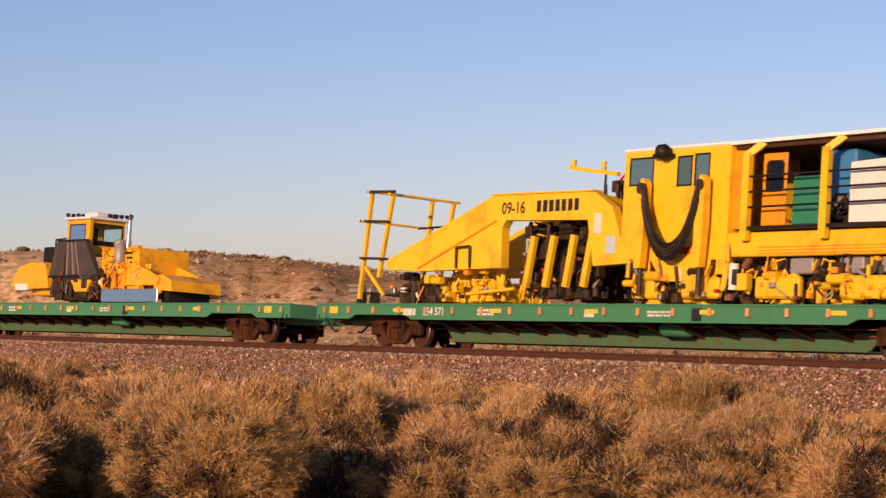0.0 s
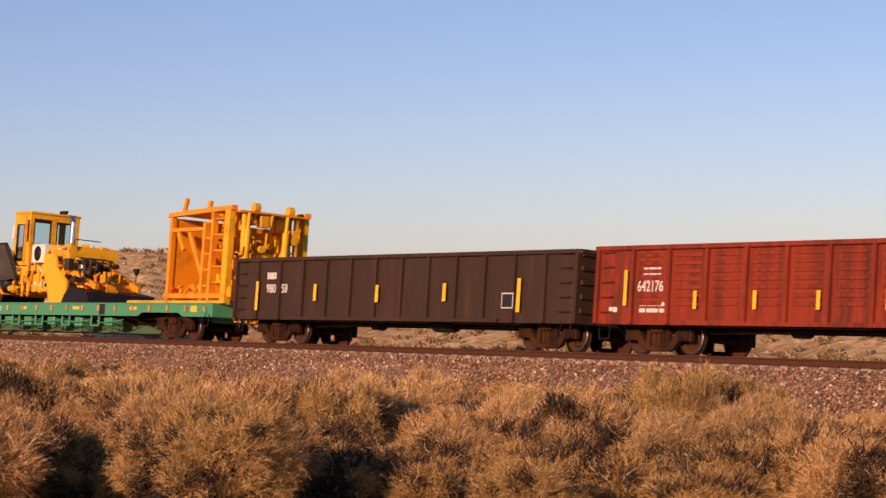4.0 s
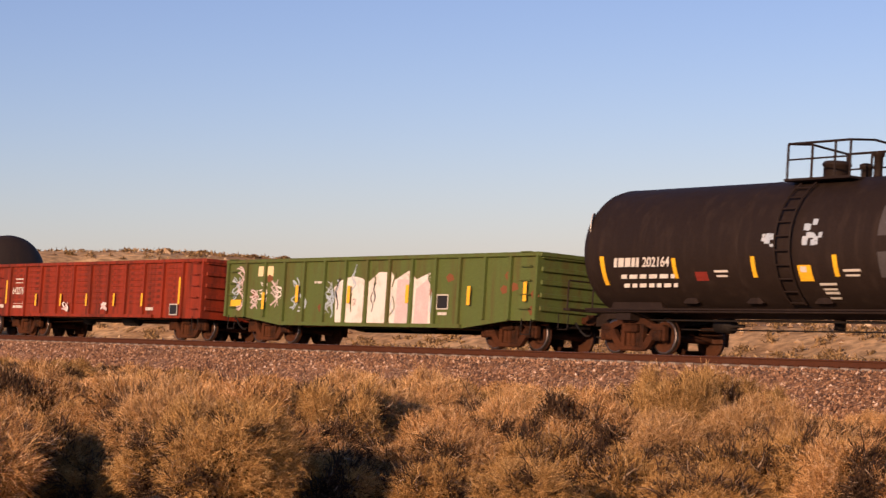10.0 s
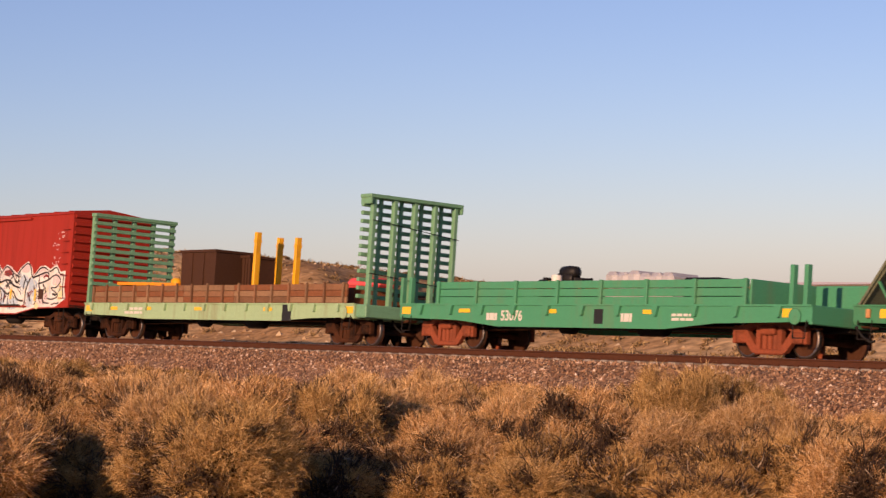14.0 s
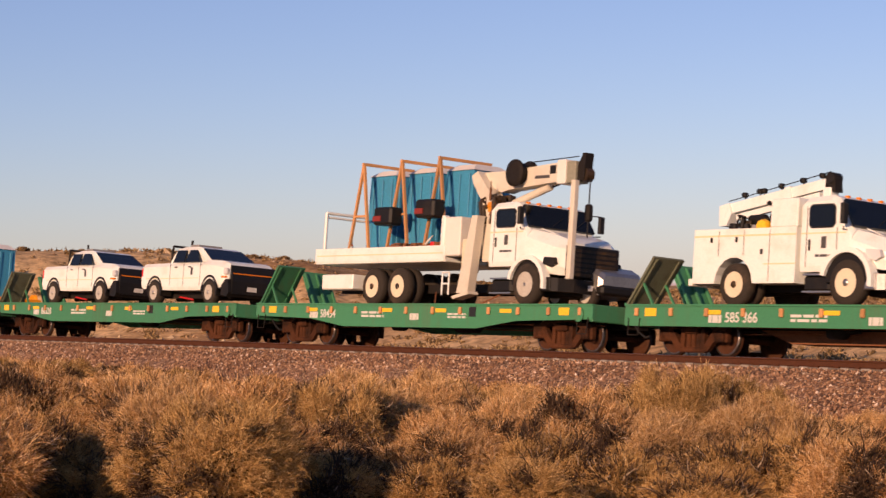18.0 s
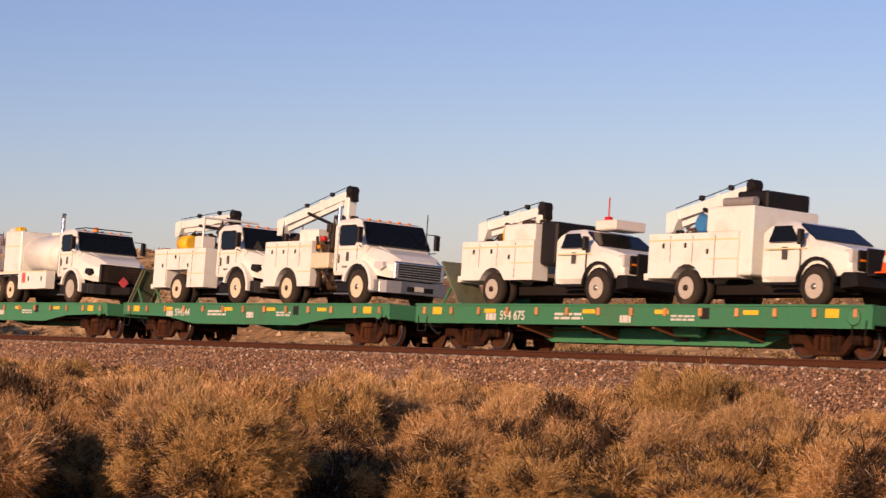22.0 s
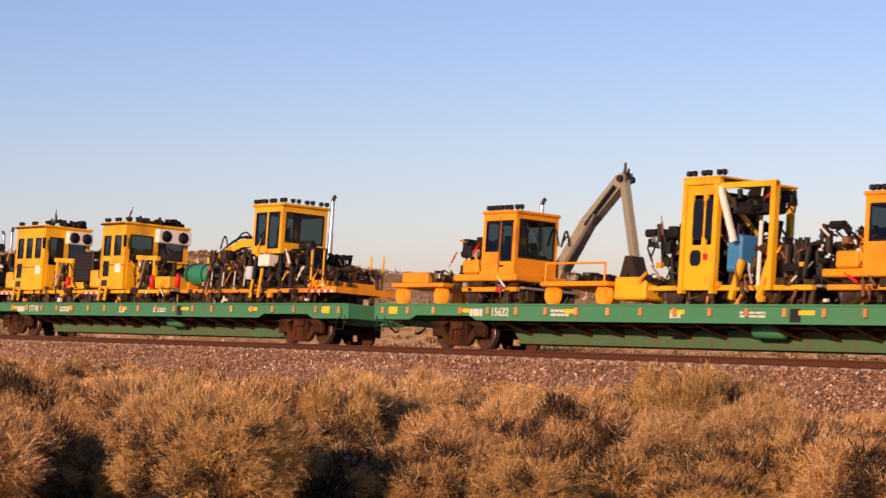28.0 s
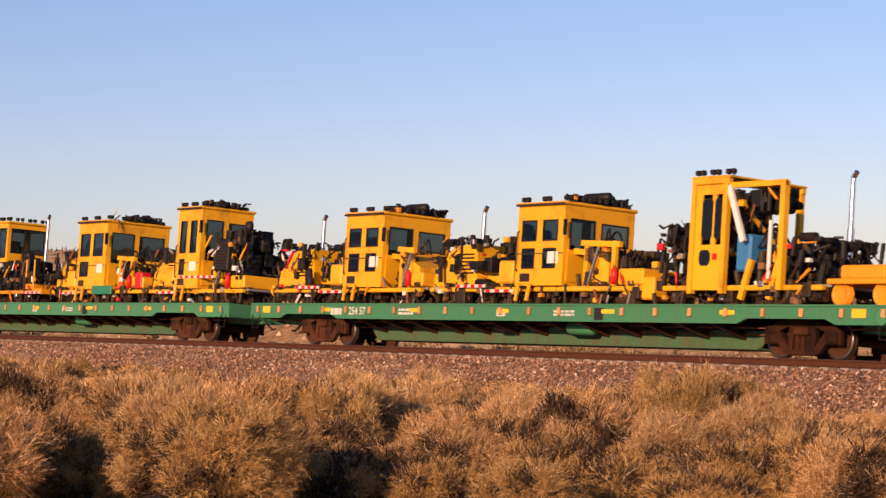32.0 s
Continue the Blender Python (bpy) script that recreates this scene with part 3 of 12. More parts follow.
tread_me = S().add([(c * r, y, z * r) for r, y in ((0.374, -0.803), (R_WHEEL - 0.006, -0.803), (R_WHEEL + 0.003, -0.792), (R_WHEEL + 0.0085, -0.722)) for c, z in rim_at],
                   [(k * 32 + i, k * 32 + (i + 1) % 32, k * 32 + 32 + (i + 1) % 32, k * 32 + 32 + i) for k in range(3) for i in range(32)], True).mesh("tread", M["tread"])


def sideframe_shape(y):
    s = S()
    y0, y1 = y - 0.075, y + 0.075
    s.slab([(-1.16, 0.60), (-1.10, 0.70), (-0.72, 0.72), (-0.42, 0.84), (0.42, 0.84), (0.72, 0.72), (1.10, 0.70), (1.16, 0.60), (1.08, 0.56), (0.72, 0.58), (0.40, 0.70), (-0.40, 0.70), (-0.72, 0.58), (-1.08, 0.56)], y0, y1)
    for q in (-1, 1):
        s.slab([(q * 0.98, 0.60), (q * 0.70, 0.60), (q * 0.36, 0.20), (q * 0.34, 0.10), (q * 0.52, 0.10)], y0 + 0.01, y1 - 0.01)
        s.slab([(q * 0.40, 0.72), (q * 0.27, 0.72), (q * 0.27, 0.14), (q * 0.40, 0.14)], y0 + 0.012, y1 - 0.012)
        s.box(q * 0.89 - 0.15, q * 0.89 + 0.15, y0 - 0.02, y1, 0.31, 0.57, 0.03)
        s.box(q * 1.12 - 0.05, q * 1.12 + 0.05, y0, y1, 0.30, 0.66, 0.02)
    s.box(-0.46, 0.46, y0, y1, 0.06, 0.19, 0.03)
    return s


frame_near = sideframe_shape(-0.98)
for xx in (-0.17, 0.0, 0.17):
    frame_near.lathe([(0.07, 0.19), (0.07, 0.50)], (xx, -0.98, 0), "z", 10)
for q in (-1, 1):
    frame_near.lathe([(0.0, -1.10), (0.09, -1.095), (0.11, -1.06)], (q * 0.89, 0, 0.42), "y", 10)
FRAME = {}
for key in ("truck", "truck_orange"):
    FRAME[key, -1] = frame_near.mesh("sideframe", M[key])
    FRAME[key, 1] = sideframe_shape(0.98).mesh("sideframe", M[key])
bolster_me = {k: S().box(-0.22, 0.22, -1.12, 1.12, 0.50, 0.69, 0.03).box(-0.3, 0.3, -0.3, 0.3, 0.66, 0.80).mesh("truck", M[k]) for k in ("truck", "truck_orange")}
brake_me = S().box(-0.5, -0.44, -0.75, 0.75, 0.35, 0.45).box(0.44, 0.5, -0.75, 0.75, 0.35, 0.45).rod((-0.5, -0.1, 0.4), (0.5, 0.1, 0.5), 0.03).mesh("brake_beam", M["under"])


def bogie(parent, x, mat="truck"):
    t = part("truck", bolster_me[mat], mat, parent, "rusty cast steel four-wheel truck", at=pose(x, 0, 0))
    for q in (-1, 1):
        part("sideframe", FRAME[mat, q], mat, t)
        part("wheelset", wheel_me, "wheel", t, at=pose(q * 0.89, 0, R_WHEEL))
        part("tread", tread_me, "tread", t, "polished wheel rim", at=pose(q * 0.89, 0, R_WHEEL))
    part("brake_beam", brake_me, "under", t)
    return t


coupler_me = S().box(0, 0.38, -0.09, 0.09, 0.74, 0.92, 0.02).slab([(0.36, 0.70), (0.60, 0.72), (0.66, 0.78), (0.66, 0.92), (0.58, 0.97), (0.36, 0.96)], -0.17, 0.12).box(0.5, 0.62, 0.06, 0.2, 0.76, 0.92, 0.03).mesh("coupler", M["truck"])
hose_me = S().pipe([(0.1, -0.35, 0.75), (0.3, -0.34, 0.55), (0.5, -0.30, 0.42), (0.62, -0.28, 0.45)], 0.03).mesh("air_hose", M["black"])


def car_ends(parent, x0, x1):
    for x, r in ((x0, 180), (x1, 0)):
        part("coupler", coupler_me, "truck", parent, "rusty knuckle coupler", at=pose(x, 0, 0, 0, 0, r))
        part("air_hose", hose_me, "black", parent, at=pose(x, 0, 0, 0, 0, r))


pocket_me = S().box(-0.055, 0.055, -0.06, 0.0, 0.0, 0.19, 0.012).mesh("stake_pocket", M["pocket"])
tape_me = S().box(-0.24, 0.24, -0.004, 0.0, 0.0, 0.10).mesh("reflector", M["reflector"])
tape_sq = S().box(-0.2, 0.2, -0.004, 0.0, 0.0, 0.19).mesh("reflector", M["reflector"])
stirrup_me = S().pipe([(-0.2, 0, 0.3), (-0.18, -0.02, -0.1), (0.18, -0.02, -0.1), (0.2, 0, 0.3)], 0.014).mesh("step", M["under"])


def side_gear(car, x0, x1, deck, y=-1.6, gap=1.19, pockets=True, tape=((0.13, 1), (0.3, 0), (0.44, 0), (0.58, 0), (0.72, 0), (0.87, 1)), pocket_mesh=None, drop=0.27):
    n = int((x1 - x0 - 0.6) / gap)
    if pockets:
        for i in range(n + 1):
            x = x0 + 0.45 + i * (x1 - x0 - 0.9) / n
            part("stake_pocket", pocket_mesh or pocket_me, "pocket", car, at=pose(x, y - 0.004, deck - drop))
    for f, square in tape:
        part("reflector", tape_sq if square else tape_me, "reflector", car, at=pose(x0 + (x1 - x0) * f, y - 0.006, deck - drop + (0.0 if square else 0.05)))


bearer_me = S().slab([(-0.03, 1.0), (0.03, 1.0), (0.03, 0.72), (-0.03, 0.72)], -1.5, 1.5).mesh("cross_bearer", M["under"])


def underframe(car, x0, x1, low, mat="under", deep=None, deep_mat=None, bearers=9, inset=3.6):
    """Centre sill, cross bearers, brake gear and pipes."""
    s = S().box(x0 + 0.1, x1 - 0.1, -0.3, 0.3, 0.62, 1.0)
    part("centre_sill", s, mat, car)
    for i in range(bearers):
        x = x0 + inset + (x1 - x0 - 2 * inset) * i / (bearers - 1)
        part("cross_bearer", bearer_me if mat == "under" else bearer_me.copy(), mat, car, at=pose(x, 0, 0))
    g = S()
    xm = (x0 + x1) / 2
    g.lathe([(0.0, 0), (0.17, 0.02), (0.2, 0.08), (0.2, 0.9), (0.17, 0.96), (0.0, 0.98)], (xm + 1.2, -0.75, 0.62), "x", 14)
    part("air_reservoir", g, deep_mat or mat, car)
    part("brake_cylinder", S().lathe([(0.0, 0), (0.15, 0.0), (0.16, 0.45), (0.05, 0.5), (0.03, 0.9)], (xm - 1.8, -0.7, 0.6), "x", 12), mat, car)
    for pa, pb, r in (((x0 + 2.5, -0.55, 0.52), (xm - 1, -0.62, 0.58), 0.018), ((xm + 0.5, -0.5, 0.55), (x1 - 2.5, -0.55, 0.52), 0.018), ((x0 + 0.4, -0.85, 0.68), (x1 - 0.4, -0.85, 0.66), 0.02)):
        part("brake_rod", S().rod(pa, pb, r), "rustplate", car)


def flatcar(s0, s1, style="fish", mat="flat_green", label="", trucks=None, texts=(), deck=1.13, low=0.5, truck_mat="truck", tape=None, pockets=True):
    """A flat wagon; s0 is its leading end. Local x runs from 0 to its length."""
    n = s1 - s0
    car = rolling("flatcar", s0, label or "green flatcar with a wooden deck and stake pockets", "flatcar", "train")
    half = 1.6
    d = S()
    k = int(n / 0.24)
    for i in range(k):
        a = n * i / k
        d.box(a + 0.004, a + n / k - 0.004, -half + 0.09, half - 0.09, deck - 0.09, deck - 0.015 + 0.006 * ((i * 7) % 3))
    part("deck", d, "wood_grey", car, "worn plank deck")
    t0, t1 = trucks or (1.8, n - 1.8)
    for sgn in (-1, 1):
        y0, y1 = (sgn * half, sgn * (half - 0.07))
        s = S()
        if style == "fish":
            prof = [(0, deck), (n, deck), (n, deck - 0.36), (t1 + 0.9, deck - 0.38), (t1 - 1.2, deck - 0.42), (t1 - 2.9, low), (t0 + 2.9, low), (t0 + 1.2, deck - 0.42), (t0 - 0.9, deck - 0.38), (0, deck - 0.36)]
        elif style in ("straight", "straight_green"):
            prof = [(0, deck), (n, deck), (n, deck - 0.5), (0, deck - 0.5)]
        else:
            prof = [(0, deck), (n, deck), (n, deck - 0.42), (t1 + 1.5, deck - 0.42), (t1 + 1.2, deck - 0.30), (t1 - 1.2, deck - 0.30), (t1 - 1.5, deck - 0.42), (t0 + 1.5, deck - 0.42), (t0 + 1.2, deck - 0.30), (t0 - 1.2, deck - 0.30), (t0 - 1.5, deck - 0.42), (0, deck - 0.42)]
        s.slab(prof, y0, y1)
        s.box(0, n, min(y0, y1) - (0.03 if sgn < 0 else -0.0), max(y0, y1) + (0.03 if sgn > 0 else 0), deck - 0.03, deck + 0.012)
        part("side_sill", s, mat, car)
    for x in (0, n - 0.12):
        part("end_sill", S().box(x, x + 0.12, -half + 0.01, half - 0.01, deck - 0.42, deck + 0.005, 0.02), mat, car)
    if style == "long":
        for sgn in (-1, 1):
            part("sill_web", S().slab([(t0 + 1.5, 0.62), (t1 - 1.5, 0.62), (t1 - 1.9, 0.23), (t0 + 1.9, 0.23)], sgn * 0.42, sgn * 0.38), "sill_dirty", car)
        part("sill_flange", S().box(t0 + 1.9, t1 - 1.9, -0.5, 0.5, 0.19, 0.225), "sill_dirty", car)
        # near ribs borrow the dark truck material to paint in the shade under the deck
        near = S().plan([(-1.52, deck - 0.30), (-1.52, deck - 0.44), (-0.44, 0.40), (-0.44, deck - 0.30)], -0.02, 0.02).mesh("cross_rib", M["truck"])
        away = S().plan([(1.52, deck - 0.30), (1.52, deck - 0.44), (0.44, 0.52), (0.44, deck - 0.30)], -0.02, 0.02).mesh("cross_rib", M[mat])
        for i in range(13):
            x = t0 + 2.4 + (t1 - t0 - 4.8) * i / 12
            part("cross_rib", near, mat, car, at=pose(x, 0, 0))
            part("cross_rib", away, mat, car, at=pose(x, 0, 0))
        underframe(car, 0, n, 0.6, "under", deep_mat=mat, bearers=5, inset=5)
        for x in (0.0, n - 2.2):
            part("draft_gear", S().box(x + 0.01, x + 2.19, -0.35, 0.35, 0.6, 1.02), mat, car)
    elif style in ("straight", "straight_green"):
        green = style == "straight_green"
        part("fishbelly_centre_sill", S().slab([(t0 + 1.6, 0.64), (t1 - 1.6, 0.64), (t1 - 2.6, 0.26 if green else 0.34), (t0 + 2.6, 0.26 if green else 0.34)], -0.4, 0.4), mat if green else "rustplate", car, "deep green centre sill" if green else "rusty centre sill")
        if green:
            rib = S().plan([(-1.52, deck - 0.48), (-1.52, deck - 0.56), (-0.41, 0.34), (-0.41, deck - 0.48)], -0.04, 0.04).mesh("cross_rib", M["rustplate"])
            for i in range(4):
                part("cross_rib", rib, "rustplate", car, at=pose(t0 + 2.6 + (t1 - t0 - 5.2) * i / 3, 0, 0))
        underframe(car, 0, n, 0.6, deep_mat=mat)
    else:
        underframe(car, 0, n, 0.6)
    bogie(car, t0, truck_mat), bogie(car, t1, truck_mat)
    car_ends(car, 0, n)
    if tape is None:
        tape = ((0.035, 1), (0.16, 0), (0.33, 0), (0.48, 0), (0.64, 0), (0.80, 0), (0.955, 1)) if style == "long" else ((0.06, 1), (0.2, 0), (0.44, 0), (0.6, 0), (0.78, 0), (0.93, 1))
    side_gear(car, 0, n, deck, -half, tape=tape, pockets=pockets)
    for x in (0.35, n - 0.35):
        part("step", stirrup_me, "white", car, at=pose(x, -half - 0.01, deck - 0.62))
    part("hand_brake_wheel", S().lathe([(0.17, -0.01), (0.19, 0.0), (0.17, 0.012)], (n - 0.5, -half - 0.03, deck - 0.25), "y", 14).rod((n - 0.5, -half, deck - 0.25), (n - 0.5, -half - 0.05, deck - 0.25), 0.03), mat, car)
    for kind, x, z, a, b in texts:
        if kind == "num":
            lettering(a, x, z, b, -half - 0.006, "stencil", car)
        elif kind == "mark":
            bars(x, z, a, b, -half - 0.002, "stencil", car, 1, 2)
        elif kind == "small":
            bars(x, z, a, b, -half - 0.002, "stencil", car, 2, 3, seed=int(x * 10))
        elif kind == "black":
            part("data_panel", S().box(x, x + a, -half - 0.005, -half, z, z + b), "stencil_black", car)
    return car


def ladder(parent, x, y, z0, z1, w, rungs, mat, r=0.014, axis="x", name="ladder"):
    s = S()
    for q in (-w / 2, w / 2):
        s.rod((x + q, y, z0), (x + q, y, z1), r)
    for i in range(rungs):
        z = z0 + (z1 - z0) * (i + 0.5) / rungs
        s.rod((x - w / 2, y, z), (x + w / 2, y, z), r * 0.9)
    return part(name, s, mat, parent)


def grabs(parent, x, y, zs, w, mat, name="grab_iron"):
    for z in zs:
        part(name, S().pipe([(x - w / 2, y + 0.06, z), (x - w / 2, y, z), (x + w / 2, y, z), (x + w / 2, y + 0.06, z)], 0.014), mat, parent)


def gondola(s0, s1, mat, label, ribs, top=2.5, low=0.66, belly=None, trucks=None, louvres=False):
    n = s1 - s0
    car = rolling("gondola_wagon", s0, label, "gondola wagon", "train")
    t0, t1 = trucks or (1.75, n - 1.75)
    h = 1.53
    floor = 1.0
    part("floor", S().box(0.06, n - 0.06, -h + 0.05, h - 0.05, floor - 0.08, floor), "rustplate", car)
    belly = belly or low
    for sgn in (-1, 1):
        y0, y1 = sgn * h, sgn * (h - 0.04)
        prof = [(0, low), (0, top), (n, top), (n, low)]
        if belly < low:
            prof += [(t1 + 0.6, low), (t1 - 1.4, belly), (t0 + 1.4, belly), (t0 - 0.6, low)]
        part("side_wall", S().slab(prof, y0, y1), mat, car)
        y2 = sgn * (h + 0.085)
        part("top_chord", S().box(-0.02, n + 0.02, min(y2, y1), max(y2, y1), top - 0.09, top + 0.02, 0.015), mat, car)
        part("bottom_chord", S().box(t0 + 1.4, n - t0 - 1.4, min(y2, y1), max(y2, y1), belly, belly + 0.1), mat, car)
        for i in range(ribs + 1):
            x = 0.05 + (n - 0.1) * i / ribs
            bottom = low + 0.02 if (x < t0 + 0.9 or x > t1 - 0.9) else belly + 0.02
            part("rib", S().taper((x - 0.06, x + 0.06, min(y0, y2), max(y0, y2), bottom), (x - 0.05, x + 0.05, min(y0, y2) if sgn < 0 else y0 - 0.01, max(y0, y2), top - 0.08)), mat, car)
    if louvres:
        for i in range(1, ribs - 1):
            xa, xb = (n * i / ribs) + 0.2, (n * (i + 1) / ribs) - 0.2
            slat = S().box(xa, xb, -h - 0.022, -h, 0.0, 0.1, 0.01).mesh("panel_slat", M[mat])
            for k in range(7):
                part("panel_slat", slat, mat, car, at=pose(0, 0, low + 0.45 + k * 0.19))
    for x in (0.0, n - 0.05):
        part("end_wall", S().box(x, x + 0.05, -h + 0.04, h - 0.04, low, top), mat, car)
    for k in range(5):
        z = low + 0.25 + k * (top - low - 0.3) / 4.3
        for x in (-0.07, n):
            part("end_rib", S().box(x, x + 0.07, -h + 0.03, h - 0.03, z, z + 0.13, 0.02), mat, car)
    for x in (-0.1, n - 0.02):
        part("end_cap", S().box(x, x + 0.12, -h - 0.05, h + 0.05, top - 0.1, top + 0.02, 0.02), mat, car)
    grabs(car, 0.45, -h - 0.12, [low + 0.3 + 0.36 * k for k in range(5)], 0.42, mat)
    grabs(car, n - 0.45, -h - 0.12, [low + 0.3 + 0.36 * k for k in range(5)], 0.42, mat)
    underframe(car, 0, n, 0.6)
    bogie(car, t0), bogie(car, t1)
    car_ends(car, 0, n)
    for x in (0.4, n - 0.4):
        part("step", stirrup_me, "white", car, at=pose(x, -h - 0.02, low - 0.25))
    return car, n, -h


def tape_up(car, x, z, y, h=0.45, w=0.1):
    return part("reflector", S().box(x - w / 2, x + w / 2, y - 0.006, y, z, z + h), "reflector", car)


def panel(car, x, z, w, h, y, mat, name="painted_patch", rim=None):
    if rim:
        part(name, S().box(x - 0.03, x + w + 0.03, y - 0.003, y, z - 0.03, z + h + 0.03), rim, car)
    return part(name, S().box(x, x + w, y - 0.007, y - 0.003, z, z + h), mat, car)


def tank_car(s0, s1, mat, label, r=1.44, zc=2.38, trucks=None, shift=0.0, climb=-0.5):
    n = s1 - s0
    car = rolling("tank_car", s0, label, "tank car", "train")
    t0, t1 = trucks or (0.9, n - 0.9)
    prof = []
    for k in range(9):
        a = math.pi / 2 * k / 8
        prof.append((r * (math.sin(a) ** 0.8) + 0.001, 0.72 * (1 - math.cos(a))))
    prof += [(p[0], n - p[1]) for p in prof[::-1]]
    part("tank_shell", S().lathe(prof, (0, 0, zc), "x", 56), mat, car)
    for x in (0.78, n * 0.36, n * 0.64, n - 0.78):
        part("weld_band", S().lathe([(r, -0.02), (r + 0.006, -0.012), (r + 0.006, 0.012), (r, 0.02)], (x, 0, zc), "x", 56), mat, car)
    c = n * 0.5 + shift
    # manway, valves and platform
    fit = part("manway", S().lathe([(0.30, 0), (0.30, 0.34), (0.33, 0.36), (0.33, 0.42), (0.28, 0.46)], (c - 0.35, 0, zc + r - 0.06), "z", 18), mat, car)
    part("valve", S().lathe([(0.12, 0), (0.12, 0.25), (0.16, 0.27), (0.16, 0.34), (0.06, 0.38)], (c + 0.45, 0.1, zc + r - 0.04), "z", 12), mat, fit)
    part("valve", S().lathe([(0.10, 0), (0.10, 0.5), (0.14, 0.52), (0.14, 0.62)], (c + 0.8, 0.1, zc + r - 0.04), "z", 12), mat, fit)
    zt = zc + r * 0.82
    for sgn in (-1, 1):
        part("platform_grating", S().box(c - 1.0, c + 1.0, min(sgn * 0.5, sgn * 1.0), max(sgn * 0.5, sgn * 1.0), zc + r - 0.12, zc + r - 0.07), mat, car)
        zr = zc + r + 0.72
        for x in (c - 0.95, c - 0.2, c + 0.5, c + 0.95):
            part("railing_post", S().rod((x, sgn * 0.95, zc + r - 0.1), (x, sgn * 0.95, zr), 0.028), mat, car)
        part("platform_rail", S().rod((c - 0.95, sgn * 0.95, zr), (c + 0.95, sgn * 0.95, zr), 0.028), mat, car)
        part("platform_rail", S().rod((c - 0.95, sgn * 0.95, zr - 0.36), (c + 0.95, sgn * 0.95, zr - 0.36), 0.02), mat, car)
    for x in (c - 0.95, c + 0.95):
        part("end_rail", S().pipe([(x, -0.95, zc + r + 0.72), (x, -0.2, zc + r + 0.8), (x, 0.95, zc + r + 0.72)], 0.028), mat, car)
    # curved ladder on the side
    lad = S()
    for x in (c + climb, c + climb + 0.46):
        pts = [(x, -(r + 0.1) * math.cos(radians(a)), zc + (r + 0.1) * math.sin(radians(a))) for a in range(-52, 62, 9)]
        lad.pipe(pts, 0.026)
    for a in range(-50, 60, 11):
        y, z = -(r + 0.1) * math.cos(radians(a)), zc + (r + 0.1) * math.sin(radians(a))
        lad.rod((c + climb, y, z), (c + climb + 0.46, y, z), 0.02)
    part("ladder", lad, mat, car)
    # sills, saddles and walkway
    for sgn in (-1, 1):
        part("side_walkway", S().box(0.5, n - 0.5, min(sgn * 1.15, sgn * 1.4), max(sgn * 1.15, sgn * 1.4), 1.02, 1.06).rod((0.6, sgn * 1.4, 0.98), (n - 0.6, sgn * 1.4, 0.98), 0.025), mat, car)
    for x in (t0, t1):
        part("saddle", S().slab([(x - 1.0, 1.0), (x + 1.0, 1.0), (x + 0.7, 1.55), (x - 0.7, 1.55)], -0.95, 0.95), mat, car)
        part("bolster", S().box(x - 0.25, x + 0.25, -1.35, 1.35, 0.78, 1.02), mat, car)
    for i in range(5):
        x = n * (0.24 + 0.13 * i)
        part("tank_bracket", S().slab([(x - 0.28, 1.22), (x, 1.46), (x + 0.28, 1.22), (x + 0.2, 1.2), (x - 0.2, 1.2)], -1.06, -1.0), mat, car)
    for xa, xb, xc, xd in ((-0.35, 2.3, -0.4, -0.15), (n - 2.3, n + 0.35, n + 0.15, n + 0.4)):
        part("stub_sill", S().box(xa, xb, -0.3, 0.3, 0.68, 1.0), mat, car)
        part("end_platform", S().box(xc, xd, -1.35, 1.35, 1.001, 1.06), mat, car)
    for x in (-0.3, n + 0.3):
        part("end_handrail", S().pipe([(x, -1.3, 1.0), (x, -1.3, 1.75), (x, -0.5, 1.75), (x, -0.5, 1.0)], 0.022), mat, car)
        part("step", stirrup_me, "white", car, at=pose(x, -1.4, 0.62))
    part("bottom_outlet", S().lathe([(0.14, 0), (0.14, 0.25), (0.22, 0.27), (0.22, 0.33)], (c, 0, 0.68), "z", 12), mat, car)
    part("brake_pipe", S().rod((1.5, -0.85, 0.82), (n - 1.5, -0.85, 0.8), 0.022).rod((2.4, -0.6, 0.62), (n - 2.4, -0.6, 0.62), 0.018), "under", car)
    part("brake_cylinder", S().lathe([(0.0, 0), (0.17, 0.0), (0.18, 0.5), (0.06, 0.55), (0.03, 0.9)], (t0 + 2.4, -0.5, 0.72), "x", 12), "under", car)
    bogie(car, t0), bogie(car, t1)
    car_ends(car, -0.35, n + 0.35)
    return car, n


def on_tank(r, zc, z):
    """The outer y of a tank at height z on the camera's side."""
    return -math.sqrt(max(0.05, r * r - (z - zc) ** 2))


def tank_patch(car, x, w, z0, z1, mat, r=1.44, zc=2.38, name="reflector", lift=0.008, rows=4):
    """A patch that follows the tank's round side."""
    s = S()
    rr = r + lift
    zs = [z0 + (z1 - z0) * k / rows for k in range(rows + 1)]
    for z in zs:
        y = on_tank(rr, zc, z)
        s.v += [(x, y, z), (x + w, y, z), (x + w, y + 0.006, z), (x, y + 0.006, z)]
    for k in range(rows):
        o = 4 * k
        s.f += [(o + i, o + (i + 1) % 4, o + 4 + (i + 1) % 4, o + 4 + i) for i in range(4)]
    s.f += [(3, 2, 1, 0), (4 * rows, 4 * rows + 1, 4 * rows + 2, 4 * rows + 3)]
    s.smooth += [False] * (4 * rows + 2)
    return part(name, s, mat, car)

# ---- the train, from its head (leaving first) to its tail ----
LONG = "long green flatcar with deep centre sill"
SHORT = "green fishbelly flatcar with wooden deck and rust orange stake pockets"


